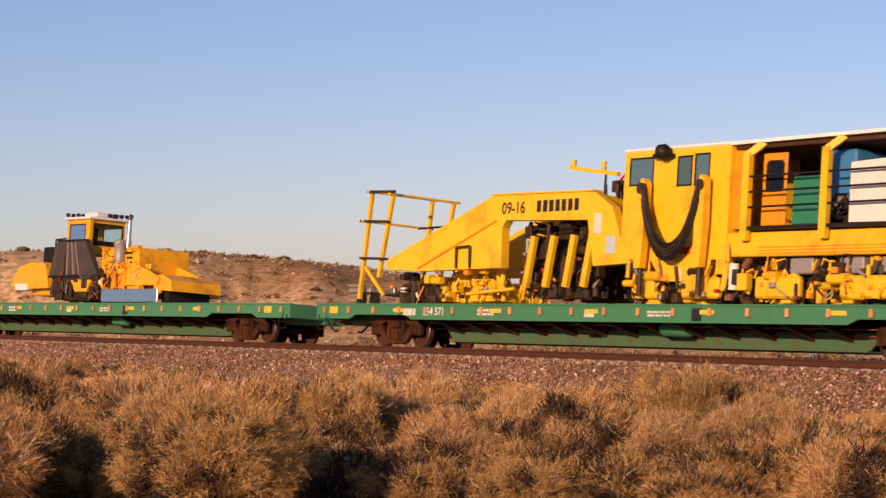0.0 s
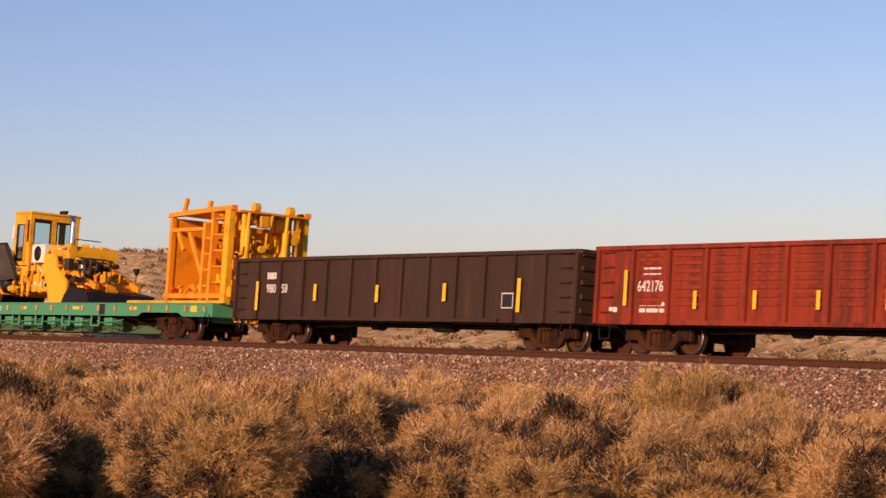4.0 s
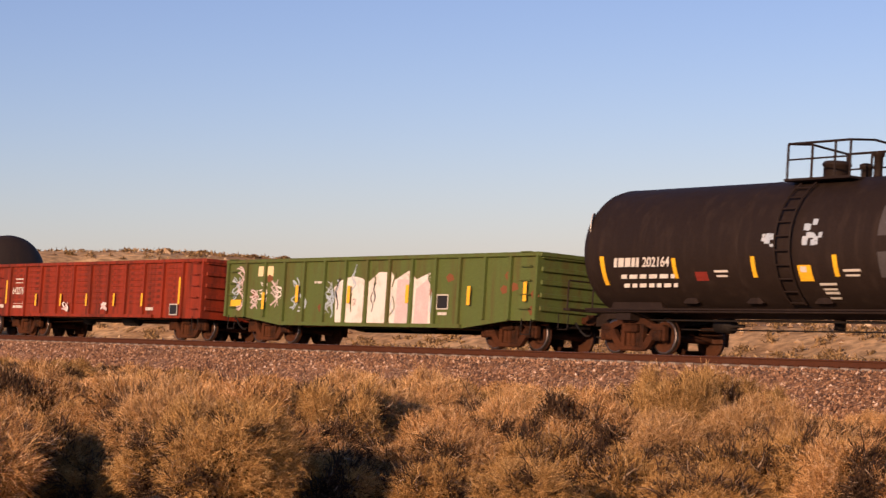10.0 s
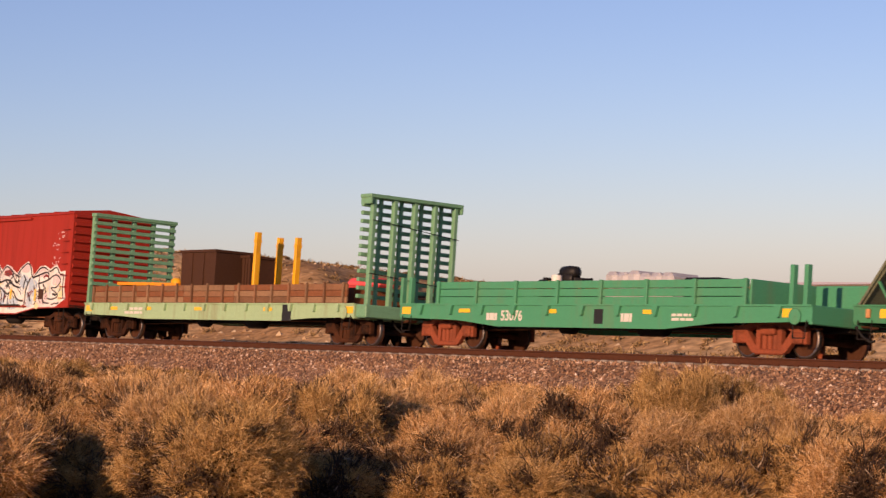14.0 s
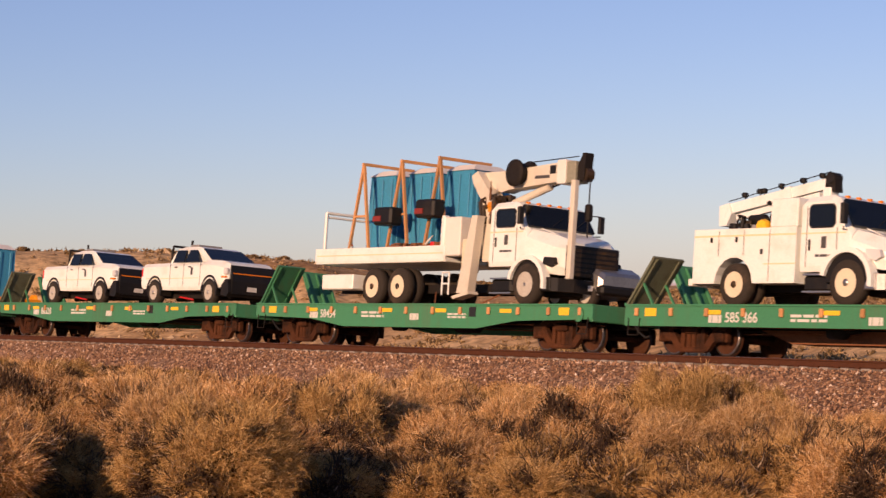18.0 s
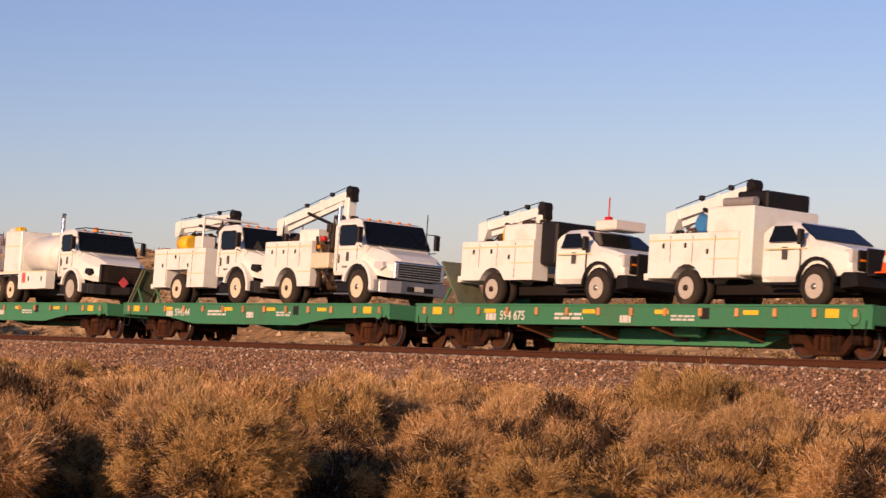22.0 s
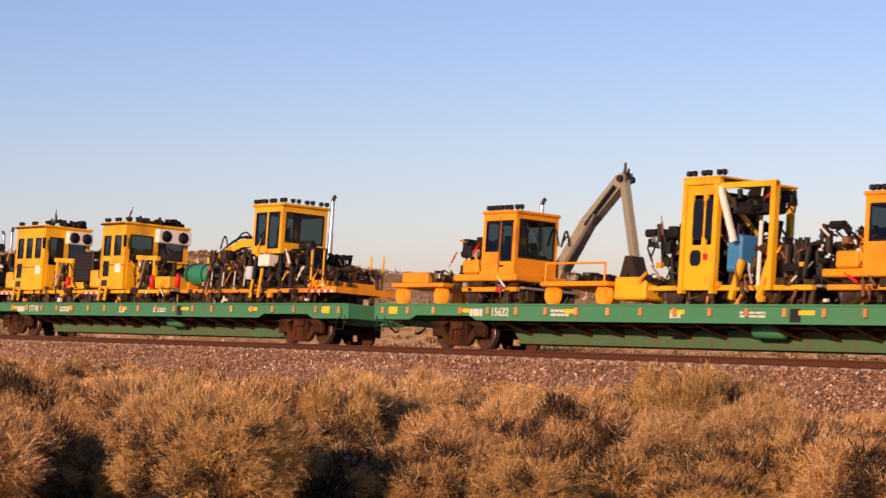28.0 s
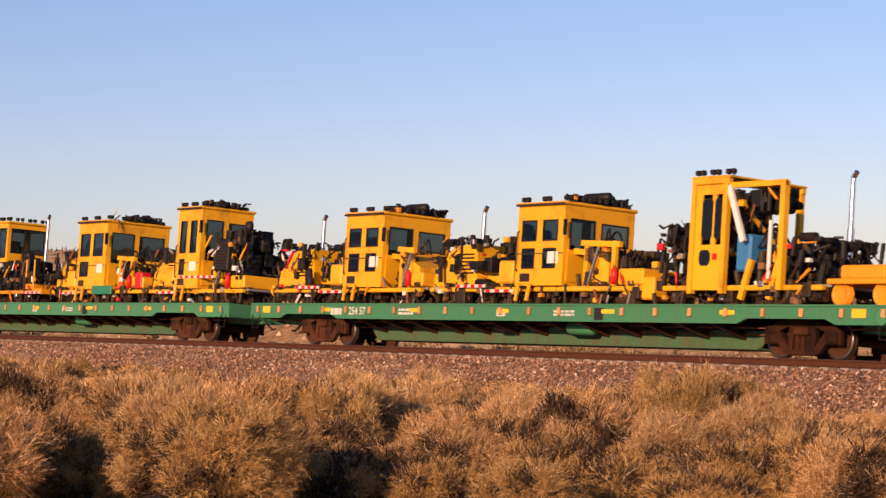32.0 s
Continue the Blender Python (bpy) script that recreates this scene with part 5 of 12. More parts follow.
def regulator_c():
    m = rolling("ballast_regulator", -22.0, "orange yellow ballast regulator with raised wings and front plough", "rail machine", "track machines")
    part("chassis", S().box(2.4, 10.6, -0.9, 0.9, 1.5, 1.95, 0.05), "orange", m)
    for x in (3.6, 8.4):
        for y in (-0.85, 0.85):
            rail_wheel(m, x, y, DECK + 0.42, 0.38)
    part("broom_hood", S().slab([(0.7, 1.9), (0.8, 2.08), (2.3, 2.5), (3.4, 2.3), (3.4, 1.95)], -1.25, 1.25), "yellow", m)
    part("broom_flap", S().slab([(1.9, 1.2), (3.0, 1.2), (3.1, 1.95), (2.0, 1.98)], -1.25, 1.1), "black", m)
    part("corner_plate", S().box(1.95, 2.2, -1.3, -1.25, 1.25, 1.95), "offwhite", m)
    curtain_wing(m, 2.5, 6.3, 3.3, 5.2, 2.08, 3.3, -1.35)
    part("wing_cylinder_hump", S().lathe([(0.2, -0.5), (0.35, -0.35), (0.35, 0.35), (0.2, 0.5)], (5.2, -0.9, 1.85), "y", 14), "black", m)
    c = cab(m, 5.3, 6.6, -1.1, 0.85, 2.55, 4.45, side=((5.5, 6.1, 2.7, 4.05),), end=((-0.95, -0.3, 3.0, 4.25), (-0.05, 0.6, 3.0, 4.2)), mat="yellow", pane="screen_teal", over=0.05)
    part("door_frame", S().box(6.2, 6.3, -1.14, -1.09, 2.6, 4.45), "orange", c)
    part("window_strip", S().box(6.38, 6.5, -1.12, -1.09, 3.4, 4.2), "black", c)
    work_lights(m, [5.4, 5.8], -0.9, 4.4)
    work_lights(m, [6.4, 6.6], 0.2, 4.5)
    part("mirror", S().box(5.3, 5.4, -1.2, -1.1, 3.5, 4.0, 0.02), "offwhite", m)
    fan_unit(m, 6.75, 7.75, 2.62, 3.3, -1.05, 1)
    stack(m, 7.6, 0.1, 2.9, 4.2, 0.1)
    steps(m, 6.6, 8.2, -1.25, 1.4, 2.6, 4, "orange")
    core(m, "cab_base", 5.6, 8.3, -1.1, 0.6, 1.7, 2.6, 34, 9)
    part("tool_box", S().box(7.4, 9.2, -1.25, -0.6, 1.55, 2.2, 0.04), "yellow", m)
    panel(m, 7.5, 1.75, 1.2, 0.16, -1.25, "stencil")
    h = part("engine_hood", S().slab([(8.1, 1.3), (8.1, 3.25), (9.5, 3.22), (9.6, 3.0), (9.7, 1.3)], -0.95, 0.95), "yellow", m)
    louvres(h, 8.4, 9.3, 2.3, 3.15, -0.95, 8, "orange")
    for k in range(5):
        part("end_louvre", S().box(9.62, 9.66, -0.7, 0.5, 2.35 + k * 0.11, 2.4 + k * 0.11), "grease", h)
    part("side_shield", S().slab([(8.3, 2.9), (8.3, 2.3), (9.0, 1.15), (10.1, 1.15), (10.3, 1.9), (9.4, 2.4), (9.2, 2.9)], -1.3, -1.22), "yellow", m)
    part("hood_rail", S().pipe([(9.0, -0.5, 3.22), (9.0, -0.5, 3.5), (9.5, 0.3, 3.45)], 0.02), "black", m)
    arms = part("plough_arm", S().beam((9.5, -0.95, 2.4), (11.6, -0.8, 1.75), 0.14, 0.2), "orange", m)
    part("plough_arm", S().beam((9.5, 0.7, 2.5), (11.7, 0.8, 1.75), 0.14, 0.2), "orange", m)
    part("hydraulic_cylinder", S().rod((9.6, -0.5, 2.6), (10.9, -0.4, 2.1), 0.07).rod((10.9, -0.4, 2.1), (11.6, -0.3, 1.9), 0.04), "black", m)
    core(m, "plough_linkage", 9.7, 11.5, -0.9, 0.9, 1.5, 2.3, 44, 14, "orange")
    part("front_plough", S().slab([(10.0, 1.16), (10.2, 1.45), (10.6, 1.72), (11.9, 1.55), (12.1, 1.18)], -1.35, 1.3), "black", m, "black steel front plough")
    part("warning_lamp", S().rod((11.0, 1.0, 1.6), (11.0, 1.0, 2.35), 0.02).lathe([(0.05, 0), (0.12, 0.2), (0.12, 0.24)], (11.0, 1.0, 2.3), "z", 10), "black", m)
    core(m, "side_linkage", 5.6, 9.9, -1.32, -0.85, 1.55, 2.5, 60, 71, "yellow", "yellow plough linkage with hoses")
    core(m, "plough_gear", 8.6, 11.2, -1.25, 0.2, 1.9, 2.75, 50, 72, "grease")
    core(m, "hood_clutter", 6.9, 9.6, -1.0, 0.6, 2.95, 3.3, 34, 73, "yellow")
    return m


def regulator_r():
    m = rolling("ballast_regulator", 315.0, "yellow ballast regulator with black wing curtains and light bars", "rail machine", "track machines")
    part("chassis", S().box(-1.0, 7.6, -0.9, 0.9, 1.45, 1.9, 0.05), "yellow", m)
    for x in (0.2, 5.0):
        for y in (-0.95, 0.85):
            rail_wheel(m, x, y, DECK + 0.45, 0.42, "rustplate")
    part("broom_hood", S().slab([(-3.2, 2.0), (-2.2, 2.62), (-1.3, 2.62), (-0.9, 2.0), (-1.0, 1.78), (-3.1, 1.78)], -1.2, 1.2), "yellow", m)
    part("broom_skirt", S().slab([(-3.75, 1.75), (-3.5, 2.15), (-3.0, 2.15), (-3.0, 1.8), (-0.9, 1.75), (-0.9, 1.5), (-3.3, 1.6)], -1.25, 1.15), "curtain", m)
    core(m, "broom_motor", -2.0, -0.7, -1.0, 0.2, 2.4, 2.95, 14, 71, "maroon")
    extinguisher(m, -1.1, -1.1, 2.2, 0.5)
    h = part("engine_hood", S().slab([(-0.6, 1.6), (-0.6, 2.6), (-0.2, 2.98), (1.8, 3.02), (1.8, 1.6)], -0.95, 0.95), "yellow", m)
    louvres(h, 0.2, 1.2, 2.1, 2.8, -0.95, 7, "orange")
    steps(m, 1.1, 2.6, -1.25, 1.35, 2.8, 5, "orange")
    stack(m, 0.95, 0.0, 3.0, 4.4, 0.08)
    part("air_cleaner", S().rod((1.9, -0.1, 3.0), (1.9, -0.1, 4.1), 0.09).lathe([(0.08, 0), (0.2, 0.03), (0.2, 0.38), (0.1, 0.42)], (1.9, -0.1, 4.05), "z", 14), "grating", m)
    core(m, "turbo", 0.6, 1.9, -0.7, 0.2, 2.95, 3.6, 16, 72, "black")
    c = cab(m, 2.2, 4.45, -1.0, 0.1, 2.85, 4.5, side=((2.4, 3.3, 3.4, 4.25), (3.65, 4.2, 3.4, 4.3)), end=((-0.85, -0.1, 3.35, 4.2),), mat="yellow", pane="screen_teal")
    side_window(c, 2.4, 3.3, 2.98, 3.2, -1.0)
    side_window(c, 3.6, 4.2, 2.98, 3.2, -1.0)
    part("sun_visor", S().box(4.2, 5.0, -1.0, 0.3, 4.5, 4.58, 0.02), "black", c)
    work_lights(m, [2.2, 2.6, 3.0, 3.5], -0.8, 4.56)
    work_lights(m, [4.2, 4.5, 4.7, 4.9, 5.0], -0.95, 4.6, 0.26)
    part("mirror", S().box(5.0, 5.1, 0.0, 0.15, 3.4, 3.95, 0.02).rod((4.4, 0.0, 3.9), (5.05, 0.08, 3.85), 0.015), "black", m)
    curtain_wing(m, 1.7, 5.4, 2.5, 4.4, 2.12, 3.28, -1.35)
    part("wing_cylinder_hump", S().lathe([(0.2, -0.4), (0.5, -0.3), (0.5, 0.3), (0.2, 0.4)], (3.6, -1.0, 1.75), "y", 14), "black", m)
    core(m, "under_carriage", 1.5, 5.2, -1.2, 0.5, 1.25, 2.1, 36, 73, "yellow")
    part("side_beam", S().box(1.8, 5.6, -1.3, -1.15, 1.4, 1.52), "yellow", m)
    part("green_tank", S().box(4.9, 6.0, -0.7, 0.5, 2.2, 2.75, 0.06), "teal", m)
    part("mast", S().slab([(5.9, 1.6), (6.0, 2.9), (6.35, 2.9), (6.5, 1.5)], -1.2, -0.9), "yellow", m)
    part("plough_arm", S().slab([(6.3, 2.5), (6.5, 2.6), (8.4, 2.15), (8.4, 1.72), (6.5, 1.72)], -1.15, -0.95), "yellow", m)
    panel(m, 6.8, 2.26, 1.1, 0.1, -1.15, "stencil")
    part("plough_arm", S().slab([(6.3, 2.5), (6.5, 2.65), (8.6, 2.1), (8.6, 1.85), (6.5, 1.9)], 0.85, 1.05), "yellow", m)
    core(m, "plough_engine", 6.3, 7.8, -0.7, 0.6, 1.9, 2.95, 44, 74, "black")
    part("plough_blade", S().slab([(8.1, 1.14), (8.0, 1.7), (8.6, 1.72), (8.8, 1.14)], -1.2, 1.2), "black", m)
    core(m, "plough_linkage", 6.6, 8.3, -1.1, -0.7, 1.3, 1.75, 18, 75, "yellow")
    core(m, "side_linkage", 2.6, 7.4, -1.32, -0.85, 1.35, 2.2, 70, 75, "yellow", "yellow plough linkage with hoses")
    core(m, "wing_gear", 2.2, 5.2, -1.2, -0.7, 1.5, 2.4, 40, 76, "grease")
    core(m, "rear_gear", -0.9, 1.6, -1.2, -0.9, 1.4, 1.95, 26, 77, "orange")
    core(m, "nose_gear", 5.4, 7.6, -0.9, 0.7, 2.5, 2.95, 40, 78, "grease")
    return m


def tamper():
    m = rolling("tamping_machine", -53.0, "long yellow tamping machine with arched front frame and two cabs", "rail machine", "track machines")
    # front mast and walkway
    for y in (-1.2, 0.9):
        part("mast_post", S().beam((1.0, y, 1.3), (1.3, y, 4.3), 0.09, 0.12), "lemon", m)
        part("mast_post", S().beam((1.9, y, 1.9), (2.35, y, 4.2), 0.09, 0.12), "lemon", m)
    for x, z in ((1.35, 4.33), (1.1, 3.5), (1.2, 2.45)):
        part("mast_bar", S().beam((x - 0.15, -1.3, z), (x + 1.2, -1.3, z - 0.05), 0.08, 0.07), "grease", m)
    for x, z in ((1.3, 4.33), (2.35, 4.22), (1.1, 3.5)):
        part("cross_bar", S().beam((x, -1.35, z), (x, 1.1, z), 0.1, 0.06), "lemon", m)
    part("mast_brace", S().beam((1.2, -1.2, 2.2), (2.2, -1.2, 1.4), 0.07, 0.09), "lemon", m)
    part("hand_rail", S().pipe([(2.4, -0.3, 3.35), (5.2, -0.3, 3.4), (5.2, -0.3, 2.95)], 0.03), "black", m)
    part("front_trolley", S().box(0.1, 1.2, -1.0, 1.0, 1.5, 1.62, 0.02).rod((0.1, -1.0, 1.7), (1.1, -1.0, 1.68), 0.04), "grating", m)
    for x in (0.5, 1.15):
        rail_wheel(m, x, -0.8, 1.31, 0.16, "black")
        rail_wheel(m, x, 0.8, 1.31, 0.16, "black")
    part("red_fuel_tank", S().box(2.6, 4.4, -0.2, 0.7, 2.75, 3.15, 0.06), "pink", m)
    # arched satellite frame, both sides
    for y0, y1 in ((-1.3, -1.05), (1.05, 1.3)):
        a = part("arch_frame", S().slab([(2.4, 2.1), (2.35, 2.35), (7.1, 4.0), (11.2, 3.95), (11.9, 3.55), (12.6, 2.15), (11.3, 2.1), (11.0, 3.25), (7.7, 3.33), (7.55, 3.15), (7.6, 2.1), (4.0, 2.05)], y0, y1), "lemon", m)
        if y0 < 0:
            part("crease_rib", S().beam((3.9, y0 - 0.02, 2.12), (7.3, y0 - 0.02, 3.33), 0.04, 0.05), "orange", a)
            part("top_flange", S().beam((7.1, y0 + 0.1, 4.02), (11.2, y0 + 0.1, 3.97), 0.3, 0.04), "lemon", a)
            lettering("09-16", 7.5, 3.5, 0.42, y0 - 0.006, "stencil_black", a)
            for k in range(7):
                part("painted_bar", S().box(8.95 + k * 0.25, 9.12 + k * 0.25, y0 - 0.006, y0, 3.5, 3.8), "stencil_black", a)
            panel(a, 11.25, 2.9, 0.28, 0.5, y0, "stencil")
            panel(a, 11.75, 2.4, 0.34, 0.42, y0, "gr_blue")
            part("grab_handle", S().pipe([(5.7, y0 - 0.05, 2.1), (5.7, y0 - 0.08, 2.65), (6.3, y0 - 0.08, 2.68), (6.3, y0 - 0.05, 2.1)], 0.035), "grease", a)
    part("arch_cross_head", S().box(7.2, 11.2, -1.1, 1.1, 3.6, 3.9, 0.03), "lemon", m)
    for y in (-0.9, 0.9):
        for x in (2.9, 4.1):
            rail_wheel(m, x, y, DECK + 0.32, 0.3, "grease")
    core(m, "lining_unit", 3.6, 7.4, -1.2, 1.0, 1.25, 2.1, 90, 21, "lemon")
    core(m, "lifting_unit", 2.4, 4.4, -1.15, 0.8, 1.2, 2.0, 36, 22, "grease")
    part("work_lamp_bar", S().beam((9.0, -0.3, 4.75), (10.9, -0.3, 4.5), 0.12, 0.1).rod((9.1, -0.3, 4.78), (9.1, -0.3, 4.95), 0.07).rod((10.3, -0.3, 4.6), (10.3, -0.3, 4.85), 0.07), "lemon", m)
    part("lamp_post", S().rod((10.4, -0.3, 3.9), (10.4, -0.3, 4.6), 0.03), "black", m)
    core(m, "winch", 10.6, 12.0, -0.6, 0.6, 3.85, 4.35, 26, 23, "grease")
    core(m, "tamping_unit", 8.0, 11.0, -0.95, -0.35, 1.35, 3.3, 130, 24, "grease", "oily tamping heads with tines and hoses")
    core(m, "tamping_unit", 8.0, 11.0, 0.35, 0.95, 1.35, 3.3, 60, 25, "grease")
    part("barrel", S().lathe([(0.28, 0), (0.28, 0.85)], (7.9, -0.4, 2.4), "z", 16), "gr_blue", m)
    for x in (8.5, 9.3, 10.1, 10.8):
        part("tamping_arm", S().beam((x, -1.15, 1.6), (x + 0.25, -1.15, 2.9), 0.12, 0.18), "lemon", m)
    part("guide_rod", S().rod((6.2, -1.3, 1.42), (8.2, -1.3, 1.55), 0.05), "lemon", m)
    # main frame
    fr = part("main_frame", S().box(12.3, 24.4, -1.25, -1.0, 2.25, 2.8, 0.03).box(12.3, 24.4, 1.0, 1.25, 2.25, 2.8, 0.03).box(12.3, 24.4, -1.0, 1.0, 2.3, 2.5), "lemon", m)
    for z in (2.3, 2.37, 2.44):
        part("frame_rib", S().box(17.0, 22.0, -1.27, -1.25, z, z + 0.03), "orange", fr)
    part("walkway", S().box(16.6, 22.8, -1.42, -0.9, 2.84, 2.92, 0.01), "black", m)
    # first cab
    c1 = cab(m, 12.3, 16.0, -1.3, 1.3, 2.2, 4.85, side=((12.5, 13.35, 4.02, 4.68), (14.2, 14.7, 3.95, 4.65), (14.8, 15.3, 3.95, 4.68)), mat="lemon", roof_mat="white", pane="screen_sky", over=0.03)
    part("lower_panel", S().slab([(13.4, 2.25), (13.9, 1.7), (15.3, 1.7), (15.6, 2.25)], -1.32, -1.2), "lemon", c1)
    for x in (13.3, 15.35):
        a = part("lift_arm", S().slab([(x - 0.12, 2.0), (x - 0.14, 3.0), (x - 0.12, 3.95), (x, 4.15), (x + 0.14, 4.05), (x + 0.16, 3.0), (x + 0.1, 2.0)], -1.62, -1.42), "lemon", m)
        part("lift_rod", S().rod((x, -1.5, 1.35), (x, -1.5, 2.05), 0.07, 10), "grease", a)
        part("pivot", S().rod((x, -1.66, 3.9), (x, -1.4, 3.9), 0.14, 14), "grease", a)
    for k in range(11):
        top, sag = 4.02 - 0.055 * k, 1.55 - 0.035 * k + 0.12 * math.sin(k * 2.1)
        pts = [(13.4 + 0.02 * (k % 3) + 1.9 * u, -1.6 - 0.025 * (k % 4), top - sag * (4 * u * (1 - u)) ** 0.8) for u in [i / 12 for i in range(13)]]
        part("hydraulic_hose", S().pipe(pts, 0.04, 6), "black" if k % 3 else "grease", m)
    part("head_lamp", S().lathe([(0.05, -0.2), (0.16, -0.15), (0.2, 0.0), (0.18, 0.04)], (13.9, -1.5, 4.75), "y", 14).box(13.5, 14.1, -1.5, -1.3, 4.62, 4.72), "black", m)
    part("red_emblem", S().box(14.4, 14.8, -1.34, -1.31, 2.35, 2.5), "red", m)
    for k, (xa, xb) in enumerate(((12.4, 14.0), (14.0, 16.4), (16.4, 19.0), (19.0, 21.6), (21.6, 24.2))):
        core(m, "bogie_gear", xa, xb, -1.34, 0.9, 1.2, 2.24, 60, 260 + k, "grease", "greasy bogie gear and pipework")
        core(m, "lifting_gear", xa + 0.1, xb - 0.2, -1.4, -1.1, 1.3, 2.2, 7, 270 + k, "lemon", "yellow lifting rollers and cylinders")
    # open engine bay
    part("bay_roof", S().slab([(16.0, 4.82), (23.0, 4.86), (23.0, 4.93), (16.0, 4.9)], -1.33, 1.33), "white", m)
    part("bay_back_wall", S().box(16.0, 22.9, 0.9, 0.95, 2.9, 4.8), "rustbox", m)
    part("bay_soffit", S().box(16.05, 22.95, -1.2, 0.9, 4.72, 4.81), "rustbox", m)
    for x in (16.65, 19.1, 22.3):
        part("bay_post", S().beam((x, -1.38, 2.6), (x, -1.38, 4.6), 0.14, 0.2).beam((x, -1.38, 4.55), (x + 0.35, -1.2, 4.85), 0.14, 0.16), "lemon", m)
    for z in (3.35, 3.7, 4.05):
        part("bay_rail", S().rod((16.6, -1.4, z), (22.4, -1.4, z + 0.03), 0.025), "black", m)
    d = part("bay_door", S().box(16.85, 17.6, -1.1, -1.04, 2.95, 4.6, 0.02), "orange", m)
    side_window(d, 17.0, 17.5, 3.75, 4.4, -1.1)
    part("inner_wall", S().box(16.0, 16.6, -1.15, -1.1, 2.9, 4.7), "orange", m)
    part("green_radiator", S().box(17.75, 18.65, -1.05, 0.2, 2.95, 4.05, 0.04), "teal", m)
    part("blue_hydraulic_tank", S().box(18.7, 19.5, -0.9, 0.4, 3.5, 4.6, 0.05), "machine_blue", m)
    part("red_pump", S().box(18.5, 18.7, -0.95, -0.8, 4.3, 4.6, 0.02), "red", m)
    core(m, "engine", 18.6, 19.9, -1.0, 0.4, 2.95, 3.6, 40, 26, "black")
    part("white_tank", S().slab([(19.7, 2.95), (19.7, 4.25), (20.8, 4.3), (21.5, 4.6), (21.95, 4.7), (21.95, 2.93)], -1.25, 0.3), "offwhite", m, "large white plastic tank with round emblem")
    part("tank_emblem", S().lathe([(0.02, -0.01), (0.26, -0.008), (0.26, 0.0)], (21.0, -1.25, 3.75), "y", 20), "gr_black", m)
    # second cab with a raked front
    c2 = part("rear_cab", S().slab([(22.95, 2.3), (22.95, 4.88), (24.65, 4.88), (24.75, 3.3), (24.45, 2.75), (24.4, 2.3)], -1.35, 1.35), "lemon", m)
    part("roof", S().box(22.85, 24.75, -1.4, 1.4, 4.86, 4.94, 0.02), "white", c2)
    side_window(c2, 23.35, 24.45, 3.85, 4.5, -1.35, "screen_sky")
    w = part("windscreen", S().add([(24.675, -1.05, 4.6), (24.675, 1.1, 4.6), (24.745, 1.1, 3.4), (24.745, -1.05, 3.4), (24.66, -1.05, 4.6), (24.66, 1.1, 4.6), (24.73, 1.1, 3.4), (24.73, -1.05, 3.4)], [(0, 1, 2, 3), (4, 5, 6, 7), (0, 4, 5, 1), (1, 5, 6, 2), (2, 6, 7, 3), (3, 7, 4, 0)]), "screen_dark", c2)
    part("air_panel", S().box(23.35, 24.4, -1.38, -1.34, 3.0, 3.78, 0.01), "offwhite", c2)
    part("fan", S().lathe([(0.02, -0.03), (0.24, -0.02), (0.24, 0.01)], (23.85, -1.38, 3.38), "y", 18), "black", c2)
    part("bracket_lamp", S().slab([(24.72, 3.2), (25.0, 3.05), (25.0, 2.98), (24.6, 2.98)], -0.5, 0.4), "lemon", c2)
    part("cream_band", S().slab([(24.38, 2.3), (24.38, 2.72), (24.5, 2.72), (24.52, 2.3)], -1.34, 1.34), "cream", c2)
    sk = part("front_skirt", S().slab([(24.2, 1.4), (24.2, 2.3), (24.5, 2.3), (24.5, 1.42)], -1.33, 1.33), "lemon", m)
    part("hatch", S().box(24.5, 24.56, -0.5, 0.1, 1.7, 2.2, 0.02), "orange", sk)
    for y in (-1.0, 0.9):
        part("head_lamp", S().lathe([(0.12, 0.0), (0.12, 0.06), (0.08, 0.08)], (24.5, y, 1.9), "x", 12), "lamp", sk)
    part("tow_bar", S().rod((24.55, -0.8, 1.6), (24.6, 0.8, 1.58), 0.05).rod((24.5, -0.4, 1.75), (24.8, -0.1, 1.6), 0.05), "maroon", sk)
    part("mirror_arm", S().rod((24.6, 1.3, 4.6), (24.7, 1.42, 4.5), 0.03).box(24.68, 24.74, 1.36, 1.46, 4.2, 4.55, 0.02), "black", m)
    part("horn_lamp", S().lathe([(0.05, -0.15), (0.2, -0.1), (0.2, 0.05)], (22.95, -1.55, 3.35), "y", 12), "black", m)
    steps(m, 21.7, 22.2, -1.38, 1.5, 2.7, 4, "lemon")
    part("front_lip", S().box(22.9, 24.4, -1.4, -1.34, 2.7, 2.78), "black", m)
    for x in (18.3, 19.8, 21.0, 23.6):
        part("battery_box", S().box(x - 0.35, x + 0.35, -1.2, -0.6, 1.85, 2.2, 0.03), "grating", m)
    for x in (13.2, 14.7, 17.6, 19.3, 23.0):
        core(m, "axle_gear", x - 0.55, x + 0.55, -1.15, -0.6, 1.2, 2.2, 26, int(x * 10), "lemon")
    for x in (13.8, 16.4, 18.6, 20.4, 21.7):
        for y in (-0.85, 0.85):
            rail_wheel(m, x, y, DECK + 0.42, 0.4, "grease")
    core(m, "gear_box", 15.6, 22.5, -0.7, 0.7, 1.4, 2.25, 60, 27, "under")
    part("side_cylinder", S().rod((16.2, -1.2, 1.5), (16.2, -1.2, 2.1), 0.12, 12), "offwhite", m)
    return m


def rail_cart(m, x0, x1, mat="orange"):
    part("cart_frame", S().box(x0, x1, -1.2, 1.2, 1.62, 1.74, 0.02), mat, m)
    for x in (x0 + 0.3, x1 - 0.3):
        for y in (-1.0, 0.9):
            rail_wheel(m, x, y, DECK + 0.28, 0.26, mat, "cart_wheel")


